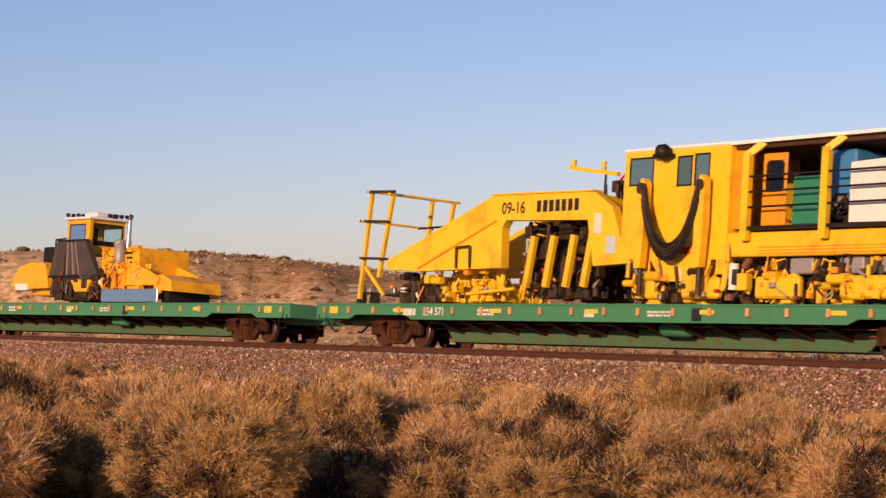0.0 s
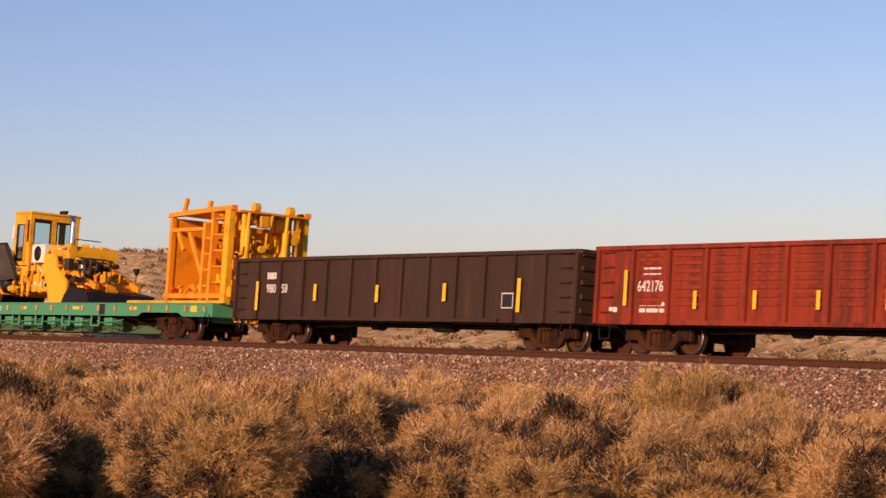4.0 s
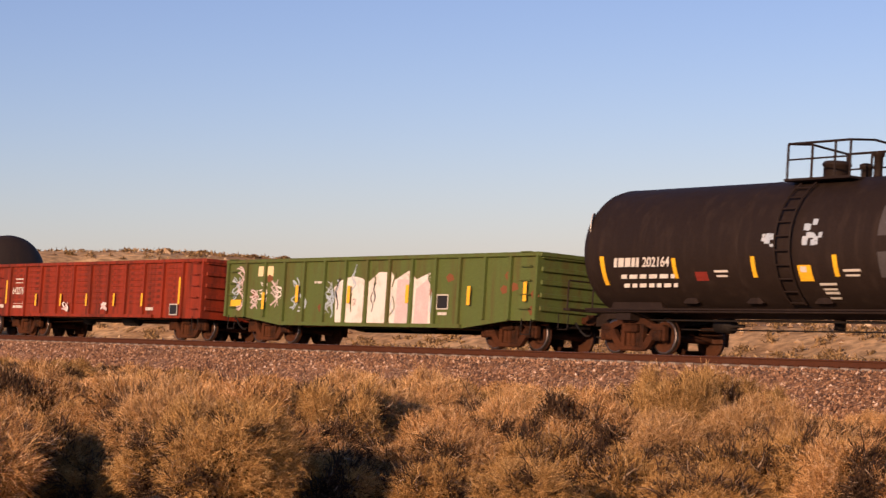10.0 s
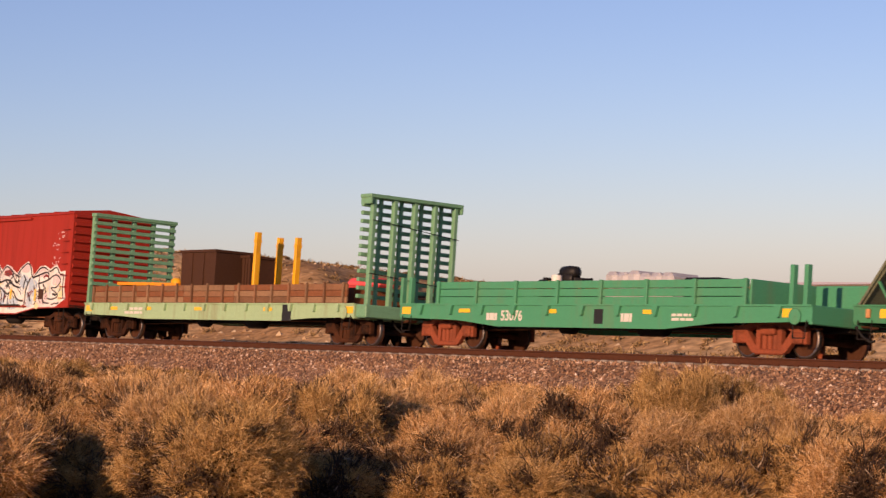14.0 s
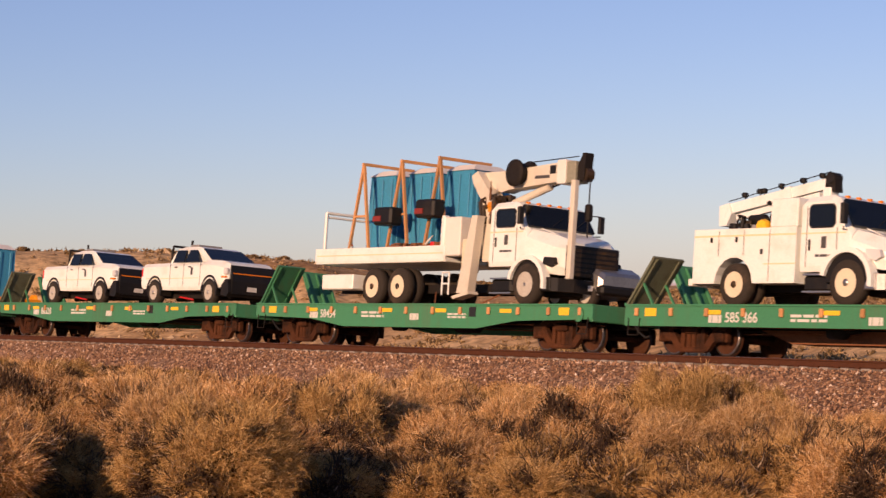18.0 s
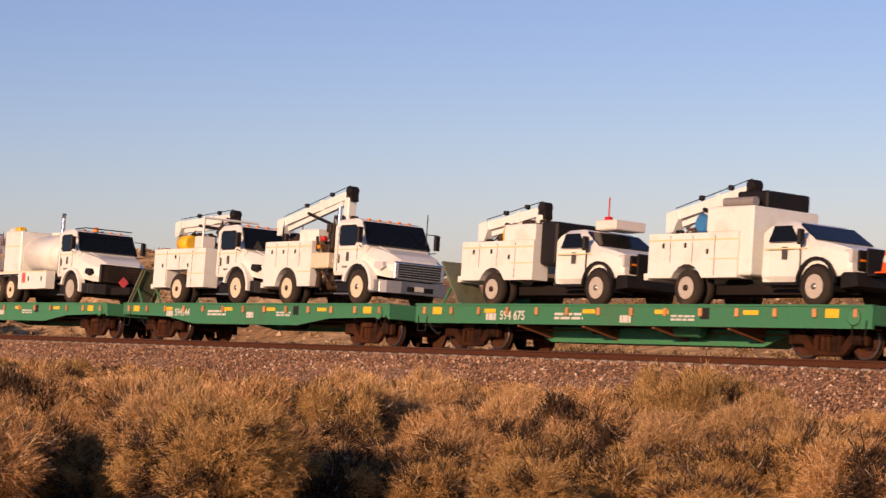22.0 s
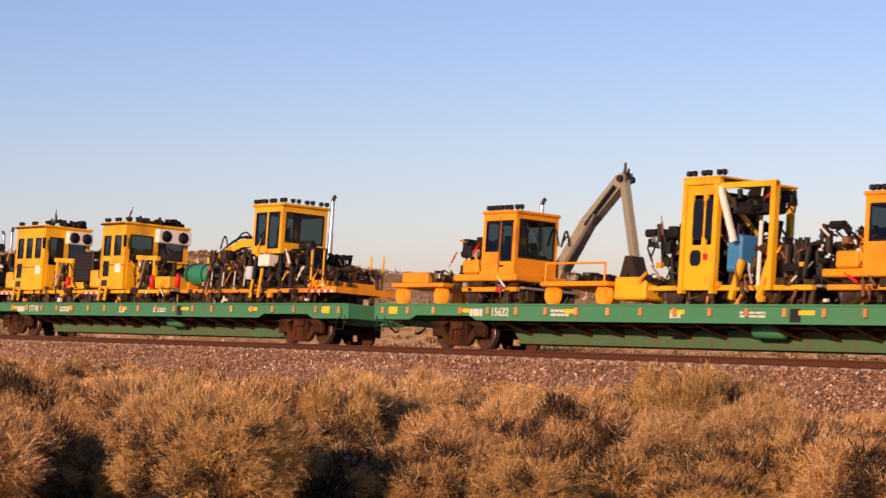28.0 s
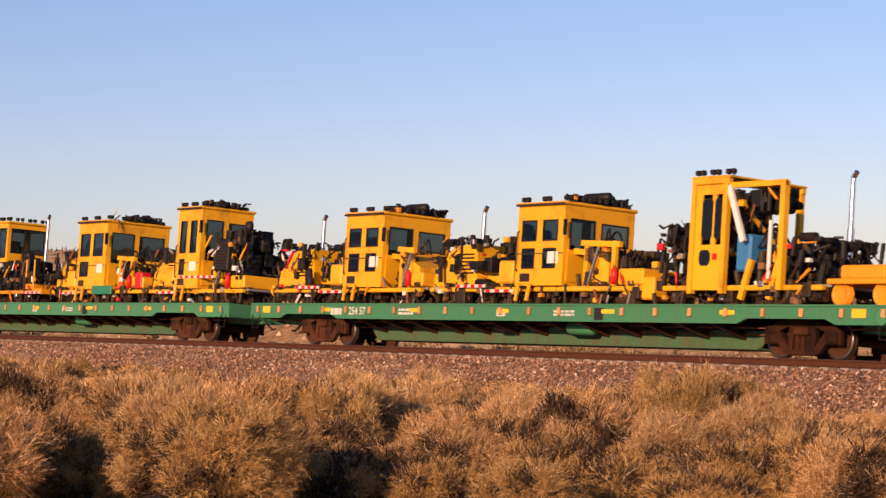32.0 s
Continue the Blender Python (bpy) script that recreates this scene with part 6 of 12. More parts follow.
def handler(s0, tint, boom_tint, label):
    """A rail crane: knuckle boom laid forward over a small cart, turntable deck, green tank, engine and rear housing."""
    m = rolling("tie_crane", s0, label, "rail crane", "track machines")
    rail_cart(m, -3.6, -1.3, "orange")
    part("boom_stick", S().beam((-4.0, -0.2, 1.8), (-3.35, -0.2, 4.25), 0.18, 0.24), boom_tint, m)
    part("grapple", S().slab([(-4.25, 1.75), (-3.9, 2.1), (-3.4, 1.76)], -0.5, 0.2), "grease", m)
    arm = "cream" if boom_tint == "orange" else "greybeige"
    b = part("boom", S().beam((-3.4, -0.1, 4.3), (-2.3, 0.0, 3.55), 0.22, 0.26), arm, m)
    part("boom", S().beam((-2.4, 0.0, 3.65), (-1.75, 0.0, 2.1), 0.28, 0.36), arm, m)
    part("boom_cylinder", S().rod((-3.2, -0.25, 3.55), (-2.2, -0.25, 2.9), 0.045), "black", b)
    part("lift_cylinder", S().rod((-2.0, -0.25, 3.1), (-1.6, -0.25, 2.0), 0.07), "steel", b)
    part("hose_loop", S().pipe([(-3.7, -0.2, 4.3), (-3.4, -0.2, 4.52), (-3.1, -0.2, 4.45), (-2.95, -0.2, 4.15)], 0.03), "black", b)
    part("hose_loop", S().pipe([(-2.3, -0.2, 3.7), (-2.0, -0.3, 3.95), (-1.8, -0.3, 3.6), (-1.8, -0.3, 2.9)], 0.03), "black", b)
    part("turntable_deck", S().box(-1.25, 2.6, -1.2, 1.2, 1.83, 1.98, 0.03), tint, m)
    part("deck_edge", S().box(-1.25, 2.6, -1.24, -1.2, 1.8, 1.9), "orange" if tint == "orange" else "grease", m)
    core(m, "undercarriage", -1.4, 2.5, -1.0, 0.9, 1.2, 1.8, 60, int(s0), "grease")
    for x in (-0.8, 1.9):
        for y in (-0.85, 0.85):
            rail_wheel(m, x, y, DECK + 0.3, 0.28, "grease")
    part("counter_box", S().box(-1.35, -0.6, -1.15, -0.4, 2.0, 2.45, 0.03), "black", m)
    t = part("green_tank", S().box(-0.5, 0.3, -1.15, 0.1, 2.0, 3.08, 0.05), "teal", m, "green steel tank with yellow sticker")
    panel(t, -0.35, 2.2, 0.3, 0.25, -1.15, "reflector")
    panel(t, -0.3, 2.6, 0.2, 0.3, -1.15, "stencil")
    part("blue_bottle", S().lathe([(0.16, 0), (0.16, 0.7), (0.06, 0.85)], (0.75, -0.95, 2.0), "z", 12), "gr_blue", m)
    c = cab(m, -0.4, 0.9, 0.15, 1.15, 2.0, 3.5, side=((-0.2, 0.6, 2.7, 3.3),), mat=tint, roof_mat="cream", pane="screen_teal")
    work_lights(m, [-0.4, 0.0, 0.4], 0.2, 3.55)
    core(m, "engine", 0.6, 2.0, -1.1, -0.1, 2.0, 3.35, 70, int(s0) + 1, "black")
    part("air_cleaner", S().lathe([(0.1, -0.25), (0.2, -0.2), (0.2, 0.2), (0.1, 0.25)], (1.2, -0.6, 3.55), "x", 12), "black", m)
    part("pre_cleaner", S().lathe([(0.16, 0), (0.16, 0.3)], (1.3, -0.6, 3.6), "z", 12), "black", m)
    part("muffler", S().lathe([(0.1, -0.6), (0.15, -0.55), (0.15, 0.55), (0.1, 0.6)], (2.1, 0.5, 3.45), "x", 12), "black", m)
    cab(m, 2.0, 2.55, -1.15, 0.6, 2.0, 3.3, end=((-0.85, -0.35, 2.4, 3.05), (-0.15, 0.35, 2.4, 3.05)), mat=tint, pane="rustplate", name="rear_housing", rim="tan")
    part("rear_bumper", S().box(2.6, 2.85, -0.6, 1.0, 1.85, 2.5, 0.05), "black", m)
    stack(m, 1.9, 0.9, 3.2, 4.0, 0.06)
    work_lights(m, [1.6, 2.2], 0.3, 3.4)
    traffic_cone(m, 1.95, -1.35, 2.0)
    part("cone_bracket", S().box(1.75, 2.15, -1.55, -1.18, 1.93, 2.0), "orange", m)
    return m


def lift_frame():
    """The tall orange gantry over the end of its flatcar."""
    m = rolling("steel_gantry_frame", -4.4, "tall orange steel gantry frame with ladders and cylinders", "steel frame", "track machines")
    y0, y1 = -1.35, 1.35
    for y in (y0, y1):
        part("post", S().box(0.0, 0.16, y - 0.08, y + 0.08, 1.2, 3.95), "orange", m)
        part("post", S().box(2.15, 2.3, y - 0.08, y + 0.08, 1.3, 3.7), "orange", m)
        part("post", S().box(2.65, 2.8, y - 0.09, y + 0.09, 1.15, 4.1), "orange", m)
        part("end_column", S().box(3.5, 3.8, y - 0.1, y + 0.1, 1.15, 4.15), "yellow", m)
        part("top_beam", S().slab([(-0.15, 3.92), (-0.1, 4.05), (1.2, 4.12), (3.9, 4.2), (3.9, 4.05)], y - 0.1, y + 0.1), "orange", m)
        part("mid_beam", S().box(0.1, 2.2, y - 0.06, y + 0.06, 3.45, 3.56), "orange", m)
        part("bottom_beam", S().box(-0.1, 3.8, y - 0.1, y + 0.1, 1.3, 1.45), "orange", m)
        part("brace", S().beam((0.45, y, 3.45), (0.9, y, 2.85), 0.08, 0.16), "orange", m)
        part("brace", S().beam((1.2, y, 3.4), (2.1, y, 2.1), 0.08, 0.16), "orange", m)
    for i in range(5):
        z = 1.7 + 0.5 * i
        part("rung", S().beam((2.2, y0, z), (2.75, y0, z), 0.05, 0.07), "orange", m)
        part("rung", S().beam((2.8, y0, z + 0.1), (3.6, y0, z + 0.1), 0.05, 0.05), "orange", m)
    part("back_panel", S().box(0.2, 1.2, 1.1, 1.25, 1.4, 3.5), "orange", m)
    part("inner_panel", S().box(0.05, 0.12, y0, 0.6, 1.3, 3.9), "orange", m)
    part("hinged_panel", S().slab([(1.1, 2.3), (1.0, 3.3), (2.0, 3.25), (2.1, 1.9)], 0.2, 0.3), "orange", m)
    part("inner_panel", S().box(2.85, 3.45, -0.9, -0.8, 1.3, 4.0), "orange", m)
    for y in (-0.9, 0.5):
        part("lift_cylinder", S().rod((3.95, y, 2.4), (4.0, y, 3.5), 0.11, 12).rod((4.0, y, 3.5), (4.05, y, 4.0), 0.06, 10), "yellow", m)
    for y in (-0.5, 0.75):
        part("sheave", S().rod((3.75, y - 0.1, 4.2), (3.75, y + 0.1, 4.2), 0.15, 14), "yellow", m)
    part("horn", S().beam((0.75, y0, 4.1), (0.9, y0, 4.5), 0.1, 0.14), "orange", m)
    part("horn", S().beam((2.35, y0, 4.15), (2.4, y0, 4.38), 0.1, 0.16), "orange", m)
    for y in (-0.95, 0.95):
        part("mast_tube", S().rod((3.85, y, 1.3), (3.85, y, 4.05), 0.09, 12), "yellow", m)
    part("rear_panel", S().box(3.3, 3.36, -0.7, 0.9, 1.4, 3.6), "orange", m)
    core(m, "lift_gear", 2.75, 4.05, -1.3, 1.1, 1.35, 4.0, 80, 46, "yellow", "yellow lifting gear with cylinders and hoses")
    core(m, "deck_gear", 0.1, 2.6, -1.3, 1.0, 1.3, 1.75, 30, 47, "orange")
    part("top_grid", S().box(0.0, 4.1, -1.25, 1.25, 4.0, 4.06), "orange", m)
    for y in (-1.3, 1.2):
        part("skid_beam", S().box(-2.6, 3.6, y - 0.12, y + 0.12, 1.14, 1.24, 0.02), "yellow", m)
    core(m, "coupler_gear", 3.2, 5.0, -0.95, 0.9, 0.62, 1.25, 36, 44, "orange")
    return m


regulator_a()
tamper()
regulator_c()
lift_frame()
regulator_r()
handler(328.0, "orange", "rustplate", "orange rail crane with green tank and brown boom stick")
handler(334.85, "tan", "orange", "faded tan rail crane with green tank and yellow boom")

# ---- road vehicles lashed to the short flatcars, all facing the train's tail ----
def tyre(parent, x, y, r, w=0.28, rim="rim", dual=False, out=-1):
    """A road wheel standing on the deck; out says to which side its face looks."""
    prof = [(r * 0.55, -w / 2), (r * 0.88, -w / 2), (r, -w * 0.32), (r, w * 0.32), (r * 0.88, w / 2), (r * 0.55, w / 2)]
    t = part("wheel", S().lathe(prof, (x, y, DECK + r), "y", 26), "rubber", parent)
    d = out * (w / 2 + 0.005)
    dish = -0.12 if dual else 0.0
    part("rim", S().lathe([(0.02, out * (0.05 + (0.1 if not dual else -0.02))), (r * 0.16, out * (0.05 + (0.1 if not dual else -0.02))), (r * 0.2, out * (0.0 + dish * 0.3)), (r * 0.42, out * (0.02 + dish * 0.5)), (r * 0.55, d), (r * 0.6, d)], (x, y, DECK + r), "y", 22), rim, t)
    part("hub", S().lathe([(0.02, out * 0.17), (r * 0.16, out * 0.16), (r * 0.2, out * 0.04)], (x, y, DECK + r), "y", 12), "steel" if not dual else "grease", t)
    slots, face = S(), y + out * ((0.02 + dish * 0.5) + d * out) / 2
    for k in range(8):
        a = TAU * (k + 0.3) / 8
        slots.lathe([(0.005, -0.016), (r * 0.075, -0.016), (r * 0.075, 0.016), (0.005, 0.016)], (x + math.cos(a) * r * 0.43, face, DECK + r + math.sin(a) * r * 0.43), "y", 6)
    part("slotted_ring", slots, "black", t, "ring of dark hand holes")
    return t


def axle_pair(parent, x, half, r, rim="rim", dual=False, w=0.28):
    for q in (-1, 1):
        tyre(parent, x, q * half, r, w, rim, dual, q)
        if dual:
            tyre(parent, x, q * (half - 0.33), r, w, rim, False, q)


def arch(parent, x, y, r, mat="black", name="wheel_arch", w=0.04, a0=0, a1=180):
    turn = [radians(a0 + (a1 - a0) * i / 12) for i in range(13)]
    zc = DECK + r * 0.92
    s = S().slab([(x + math.cos(a) * (r + 0.035), zc + math.sin(a) * (r + 0.035)) for a in turn] + [(x + math.cos(a) * (r - 0.035), zc + math.sin(a) * (r - 0.035)) for a in turn[::-1]], y - w / 2, y + w / 2)
    return part(name, s, mat, parent)


def loft(secs, x_first=True):
    """A closed body through cross-sections: each is (x, [(y, z), ...])."""
    n = len(secs[0][1])
    vs, fs = [], []
    for x, ring in secs:
        vs += [(x, y, z) for y, z in ring]
    for k in range(len(secs) - 1):
        for i in range(n):
            j = (i + 1) % n
            fs.append((k * n + i, k * n + j, (k + 1) * n + j, (k + 1) * n + i))
    s = S().add(vs, fs, False)
    return s.add(vs, [tuple(range(n))[::-1], tuple(range((len(secs) - 1) * n, len(secs) * n))])


def ring(hw, z0, z1, tuck=0.06, round_=0.12):
    """A body cross-section: half width, bottom, top."""
    return [(-hw + tuck * 0.5, z0), (hw - tuck * 0.5, z0), (hw, z0 + round_), (hw, z1 - round_), (hw - tuck - round_ * 0.4, z1), (-hw + tuck + round_ * 0.4, z1), (-hw, z1 - round_), (-hw, z0 + round_)]


def quad(p, mat, parent, name, t=0.012):
    """A thin pane through four corners, thickened along its normal."""
    a, b, c, d = [Vector(q) for q in p]
    n = (b - a).cross(d - a).normalized() * t
    return part(name, S().add([a, b, c, d, a + n, b + n, c + n, d + n], [(0, 1, 2, 3), (7, 6, 5, 4), (0, 4, 5, 1), (1, 5, 6, 2), (2, 6, 7, 3), (3, 7, 4, 0)]), mat, parent)


def heavy_cab(m, x0, half=1.15, zf=1.9, z_hood=3.0, top=3.75, nose=3.0, front="dark", bumper="steel", door_w=1.2, mirror=True, axle=1.15, hood_low=2.0, wheel_r=0.53):
    """A conventional truck cab: x0 is its back wall, the bonnet ends nose metres past the windscreen's foot."""
    xd = x0 + door_w          # door's front edge
    xw = xd + 0.4             # windscreen's foot
    xn = xw + nose            # grille
    belt = z_hood + 0.06
    cabp = part("cab", loft([(x0, ring(half, zf, top - 0.08)), (x0 + 0.12, ring(half, zf, top)), (x0 + door_w * 0.8, ring(half, zf, top + 0.03)), (xd - 0.02, ring(half, zf, top - 0.03)), (xw, ring(half, zf, belt)), (xw + 0.05, ring(half - 0.02, zf, belt - 0.06))]), "white", m)
    scr = quad([(xd + 0.05, -half + 0.12, top - 0.09), (xw + 0.02, -half + 0.06, belt + 0.0), (xw + 0.02, half - 0.06, belt + 0.0), (xd + 0.05, half - 0.12, top - 0.09)], "screen_dark", cabp, "windscreen", 0.07)
    quad([(xd - 0.01, -half - 0.004, top - 0.28), (xd - 0.01, -half - 0.004, belt + 0.06), (xw - 0.05, -half - 0.004, belt + 0.06), (xd + 0.1, -half - 0.004, top - 0.3)], "white", cabp, "pillar", 0.012)
    for q in (-0.35, 0.4):
        part("wiper", S().rod((xw + 0.06, q, belt + 0.06), (xw - 0.06, q + 0.45, belt + 0.34), 0.012, 5), "black", scr)
    side_window(cabp, x0 + 0.26, x0 + door_w - 0.06, belt + 0.03, top - 0.2, -half - 0.002, "screen_dark")
    for x in (x0 + 0.16, xd + 0.02):
        part("door_seam", S().box(x, x + 0.018, -half - 0.006, -half, zf + 0.1, top - 0.2 if x < xd else belt), "grease", cabp)
    part("door_handle", S().box(x0 + 0.24, x0 + 0.3, -half - 0.03, -half, belt - 0.5, belt - 0.25, 0.01), "black", cabp)
    panel(cabp, x0 + 0.62, belt - 0.45, 0.15, 0.26, -half, "gr_grey", "door_emblem")
    bars(x0 + 0.45, belt - 0.64, 0.5, 0.09, -half - 0.004, "gr_grey", cabp, 1, 2, "door_bar")
    part("orange_stripe", S().box(x0, xd + 0.3, -half - 0.005, -half, belt - 0.13, belt - 0.1), "gr_yellow", cabp)
    xf = x0 + axle
    zg = z_hood - 0.34        # top of the grille
    hood = part("hood", loft([(xw - 0.1, ring(half, hood_low, belt - 0.02, 0.1, 0.2)), (xw + nose * 0.35, ring(half - 0.03, hood_low, z_hood - 0.06, 0.16, 0.24)), (xw + nose * 0.75, ring(half - 0.09, hood_low - 0.06, z_hood - 0.18, 0.2, 0.26)), (xn - 0.12, ring(half - 0.17, hood_low - 0.08, z_hood - 0.27, 0.2, 0.22)), (xn, ring(half - 0.3, hood_low - 0.06, zg, 0.2, 0.16))]), "white", m)
    part("hood_crease", S().beam((xw + 0.1, -half * 0.62, belt + 0.0), (xn - 0.15, -half * 0.5, z_hood - 0.26), 0.03, 0.02), "white", hood)
    for q in (-1, 1):
        r = wheel_r + 0.13
        zc = DECK + wheel_r
        well = [(xf + r * math.cos(radians(a)), zc + r * math.sin(radians(a))) for a in range(0, 181, 15)]
        ya, yb = sorted((q * (half + 0.012), q * (half - 0.5)))
        part("wheel_well", S().slab(well, ya, yb), "black", m)
        inner = [(xf + (r - 0.01) * math.cos(radians(a)), zc + (r - 0.01) * math.sin(radians(a))) for a in range(-8, 171, 16)]
        outer = [(xf + (r + 0.11) * math.cos(radians(a)), zc + (r + 0.11) * math.sin(radians(a))) for a in range(-8, 171, 16)]
        lip = S().slab(outer + inner[::-1], *sorted((q * (half - 0.13), q * (half + 0.09))))
        part("fender", lip, "white", hood)
        part("head_lamp", S().slab([(xn - 0.62, 2.2), (xn - 0.58, 2.38), (xn - 0.2, 2.36), (xn - 0.14, 2.2), (xn - 0.3, 2.12)], *sorted((q * (half - 0.03), q * (half - 0.3)))), "lamp" if front == "chrome" else "black", hood)
    g = part("grille", S().box(xn - 0.05, xn + 0.05, -half + 0.28, half - 0.28, hood_low - 0.12, zg - 0.05, 0.04), "black" if front != "chrome" else "chrome", hood)
    for k in range(6):
        z = hood_low - 0.06 + k * (zg - hood_low - 0.03) / 6
        part("grille_slot", S().box(xn + 0.05, xn + 0.062, -half + 0.42, half - 0.42, z, z + (0.05 if front == "chrome" else 0.07)), "black" if front == "chrome" else "grease", g)
    nose_line = [(xn - 0.3, -half + 0.02), (xn - 0.06, -half + 0.12), (xn + 0.12, -half + 0.5), (xn + 0.12, half - 0.5), (xn - 0.06, half - 0.12), (xn - 0.3, half - 0.02)]
    bp = part("bumper", S().add([(x, y, z) for z in (1.5, 1.84) for x, y in nose_line], [(5, 4, 3, 2, 1, 0), (6, 7, 8, 9, 10, 11)] + [(i, (i + 1) % 6, 6 + (i + 1) % 6, 6 + i) for i in range(6)]), bumper, m)
    part("bumper_wrap", S().box(xn - 0.8, xn - 0.25, -half, -half + 0.14, 1.5, 1.86, 0.02), bumper, bp)
    part("bumper_slot", S().box(xn + 0.12, xn + 0.126, -0.45, 0.45, 1.56, 1.7), "black", bp)
    part("front_plate", S().box(xn + 0.128, xn + 0.135, -0.2, 0.12, 1.58, 1.72), "stencil", bp)
    if mirror:
        for q in (-1, 1):
            mr = part("mirror", S().box(xw - 0.05, xw + 0.05, q * (half + 0.2) - 0.09, q * (half + 0.2) + 0.09, belt + 0.05, belt + 0.5, 0.02), "black", m)
            part("mirror_arm", S().rod((xd + 0.1, q * half, belt + 0.52), (xw, q * (half + 0.2), belt + 0.5), 0.015).rod((xw, q * (half + 0.2), belt - 0.02), (xd + 0.2, q * half, belt - 0.05), 0.015), "black", mr)
    for y in (-0.7, -0.35, 0.0, 0.35, 0.7):
        part("marker_lamp", S().box(xd - 0.2, xd - 0.09, y - 0.05, y + 0.05, top - 0.01, top + 0.05, 0.015), "amber", cabp)
    st = part("side_steps", S().box(x0 + 0.1, xd - 0.1, -half + 0.0, -half + 0.3, 1.82, 1.86).box(x0 + 0.1, xd - 0.1, -half + 0.0, -half + 0.3, 1.44, 1.48), "steel", m)
    part("fuel_tank", S().box(x0 + 0.0, xd - 0.2, -half + 0.1, -0.35, 1.45, 1.85, 0.08), "black" if front != "brown" else "rustplate", m)
    part("engine_block", S().box(xw, xn - 0.2, -0.5, 0.5, 1.4, 2.0, 0.05), "under", m)
    part("front_axle", S().rod((xf, -0.9, DECK + wheel_r), (xf, 0.9, DECK + wheel_r), 0.08), "under", m)
    return xn, xf


def rails_frame(m, x0, x1, z=1.75):
    for y in (-0.42, 0.42):
        part("frame_rail", S().box(x0, x1, y - 0.05, y + 0.05, z - 0.25, z, 0.01), "under", m)
    part("drive_shaft", S().rod((x0 + 0.5, 0, z - 0.25), (x1 - 1, 0, z - 0.2), 0.07), "under", m)


def lashings(m, xs):
    for x, dx in xs:
        part("tie_down_chain", S().rod((x, -0.9, 1.5), (x + dx, -1.35, 1.14), 0.02, 5), "rustplate", m)


def pickup(s0, label):
    """Crew-cab pickup with a black front guard; x from tailgate to nose."""
    m = rolling("pickup_truck", s0, label, "pickup truck", "road vehicles")
    w = 0.98
    body = part("body", loft([(0.0, ring(w, 1.72, 2.44)), (0.06, ring(w, 1.66, 2.48)), (1.9, ring(w, 1.6, 2.5)), (3.95, ring(w, 1.6, 2.5)), (4.15, ring(w, 1.6, 2.58, 0.1, 0.16)), (4.9, ring(w, 1.65, 2.55, 0.12, 0.18)), (5.35, ring(w - 0.02, 1.75, 2.5, 0.12, 0.18)), (5.6, ring(w - 0.06, 1.8, 2.42, 0.12, 0.16)), (5.72, ring(w - 0.12, 1.85, 2.34))]), "white", m)
    top = part("cab_roof", loft([(1.75, ring(w - 0.1, 2.42, 2.6)), (1.95, ring(w - 0.16, 2.42, 2.97)), (2.4, ring(w - 0.18, 2.42, 3.03)), (3.2, ring(w - 0.18, 2.42, 3.03)), (3.45, ring(w - 0.19, 2.42, 2.98)), (4.25, ring(w - 0.1, 2.4, 2.56))]), "white", m)
    quad([(3.5, -0.7, 2.95), (4.24, -0.8, 2.57), (4.24, 0.8, 2.57), (3.5, 0.7, 2.95)], "screen_dark", top, "windscreen", 0.025)
    for x0, x1 in ((2.05, 2.72), (2.86, 3.62)):
        quad([(x0 + 0.06, -w + 0.15, 2.9), (x0 - 0.05, -w + 0.06, 2.5), (x1 + (0.15 if x1 > 3 else 0), -w + 0.06, 2.5), (x1 - (0.25 if x1 > 3 else 0.0), -w + 0.15, 2.9)], "screen_dark", top, "side_window", 0.03)
    for x in (1.9, 2.78, 3.85):
        part("door_seam", S().box(x, x + 0.02, -w - 0.004, -w + 0.01, 1.75, 2.45), "grease", body)
    for x in (2.2, 3.1):
        part("door_handle", S().box(x, x + 0.18, -w - 0.03, -w, 2.33, 2.37, 0.01), "black", body)
    panel(body, 3.25, 2.1, 0.13, 0.24, -w, "gr_grey", "door_emblem")
    part("orange_stripe", S().box(0.3, 3.9, -w - 0.004, -w, 1.98, 2.0), "gr_yellow", body)
    part("bed_opening", S().box(0.12, 1.7, -w + 0.15, w - 0.15, 2.47, 2.485), "black", body)
    part("head_rack", S().pipe([(1.72, -0.85, 2.48), (1.8, -0.85, 3.05), (1.8, 0.85, 3.05), (1.72, 0.85, 2.48)], 0.04).rod((1.78, -0.85, 2.85), (1.78, 0.85, 2.85), 0.03), "black", m)
    part("light_bar", S().box(2.2, 2.7, -0.45, 0.45, 3.06, 3.13, 0.02), "grating", m)
    part("antenna", S().rod((1.85, -0.2, 3.05), (1.85, -0.2, 3.3), 0.04), "black", m)
    part("cargo_bag", S().box(1.0, 1.6, -0.4, 0.3, 2.48, 2.75, 0.06), "offwhite", m)
    for x in (0.92, 4.5):
        arch(m, x, -w - 0.0, 0.48, "black", "wheel_arch")
        part("wheel_well", S().slab([(x + 0.46 * math.cos(radians(a)), DECK + 0.38 + 0.46 * math.sin(radians(a))) for a in range(-10, 191, 20)], -w - 0.003, -w + 0.4), "black", m)
        for q in (-1, 1):
            tyre(m, x, q * 0.86, 0.4, 0.28, "rim", False, q)
    part("bumper", S().slab([(5.2, 1.55), (5.25, 1.95), (5.85, 1.95), (5.95, 1.55), (5.8, 1.4), (5.2, 1.45)], -0.92, 0.92), "black", m)
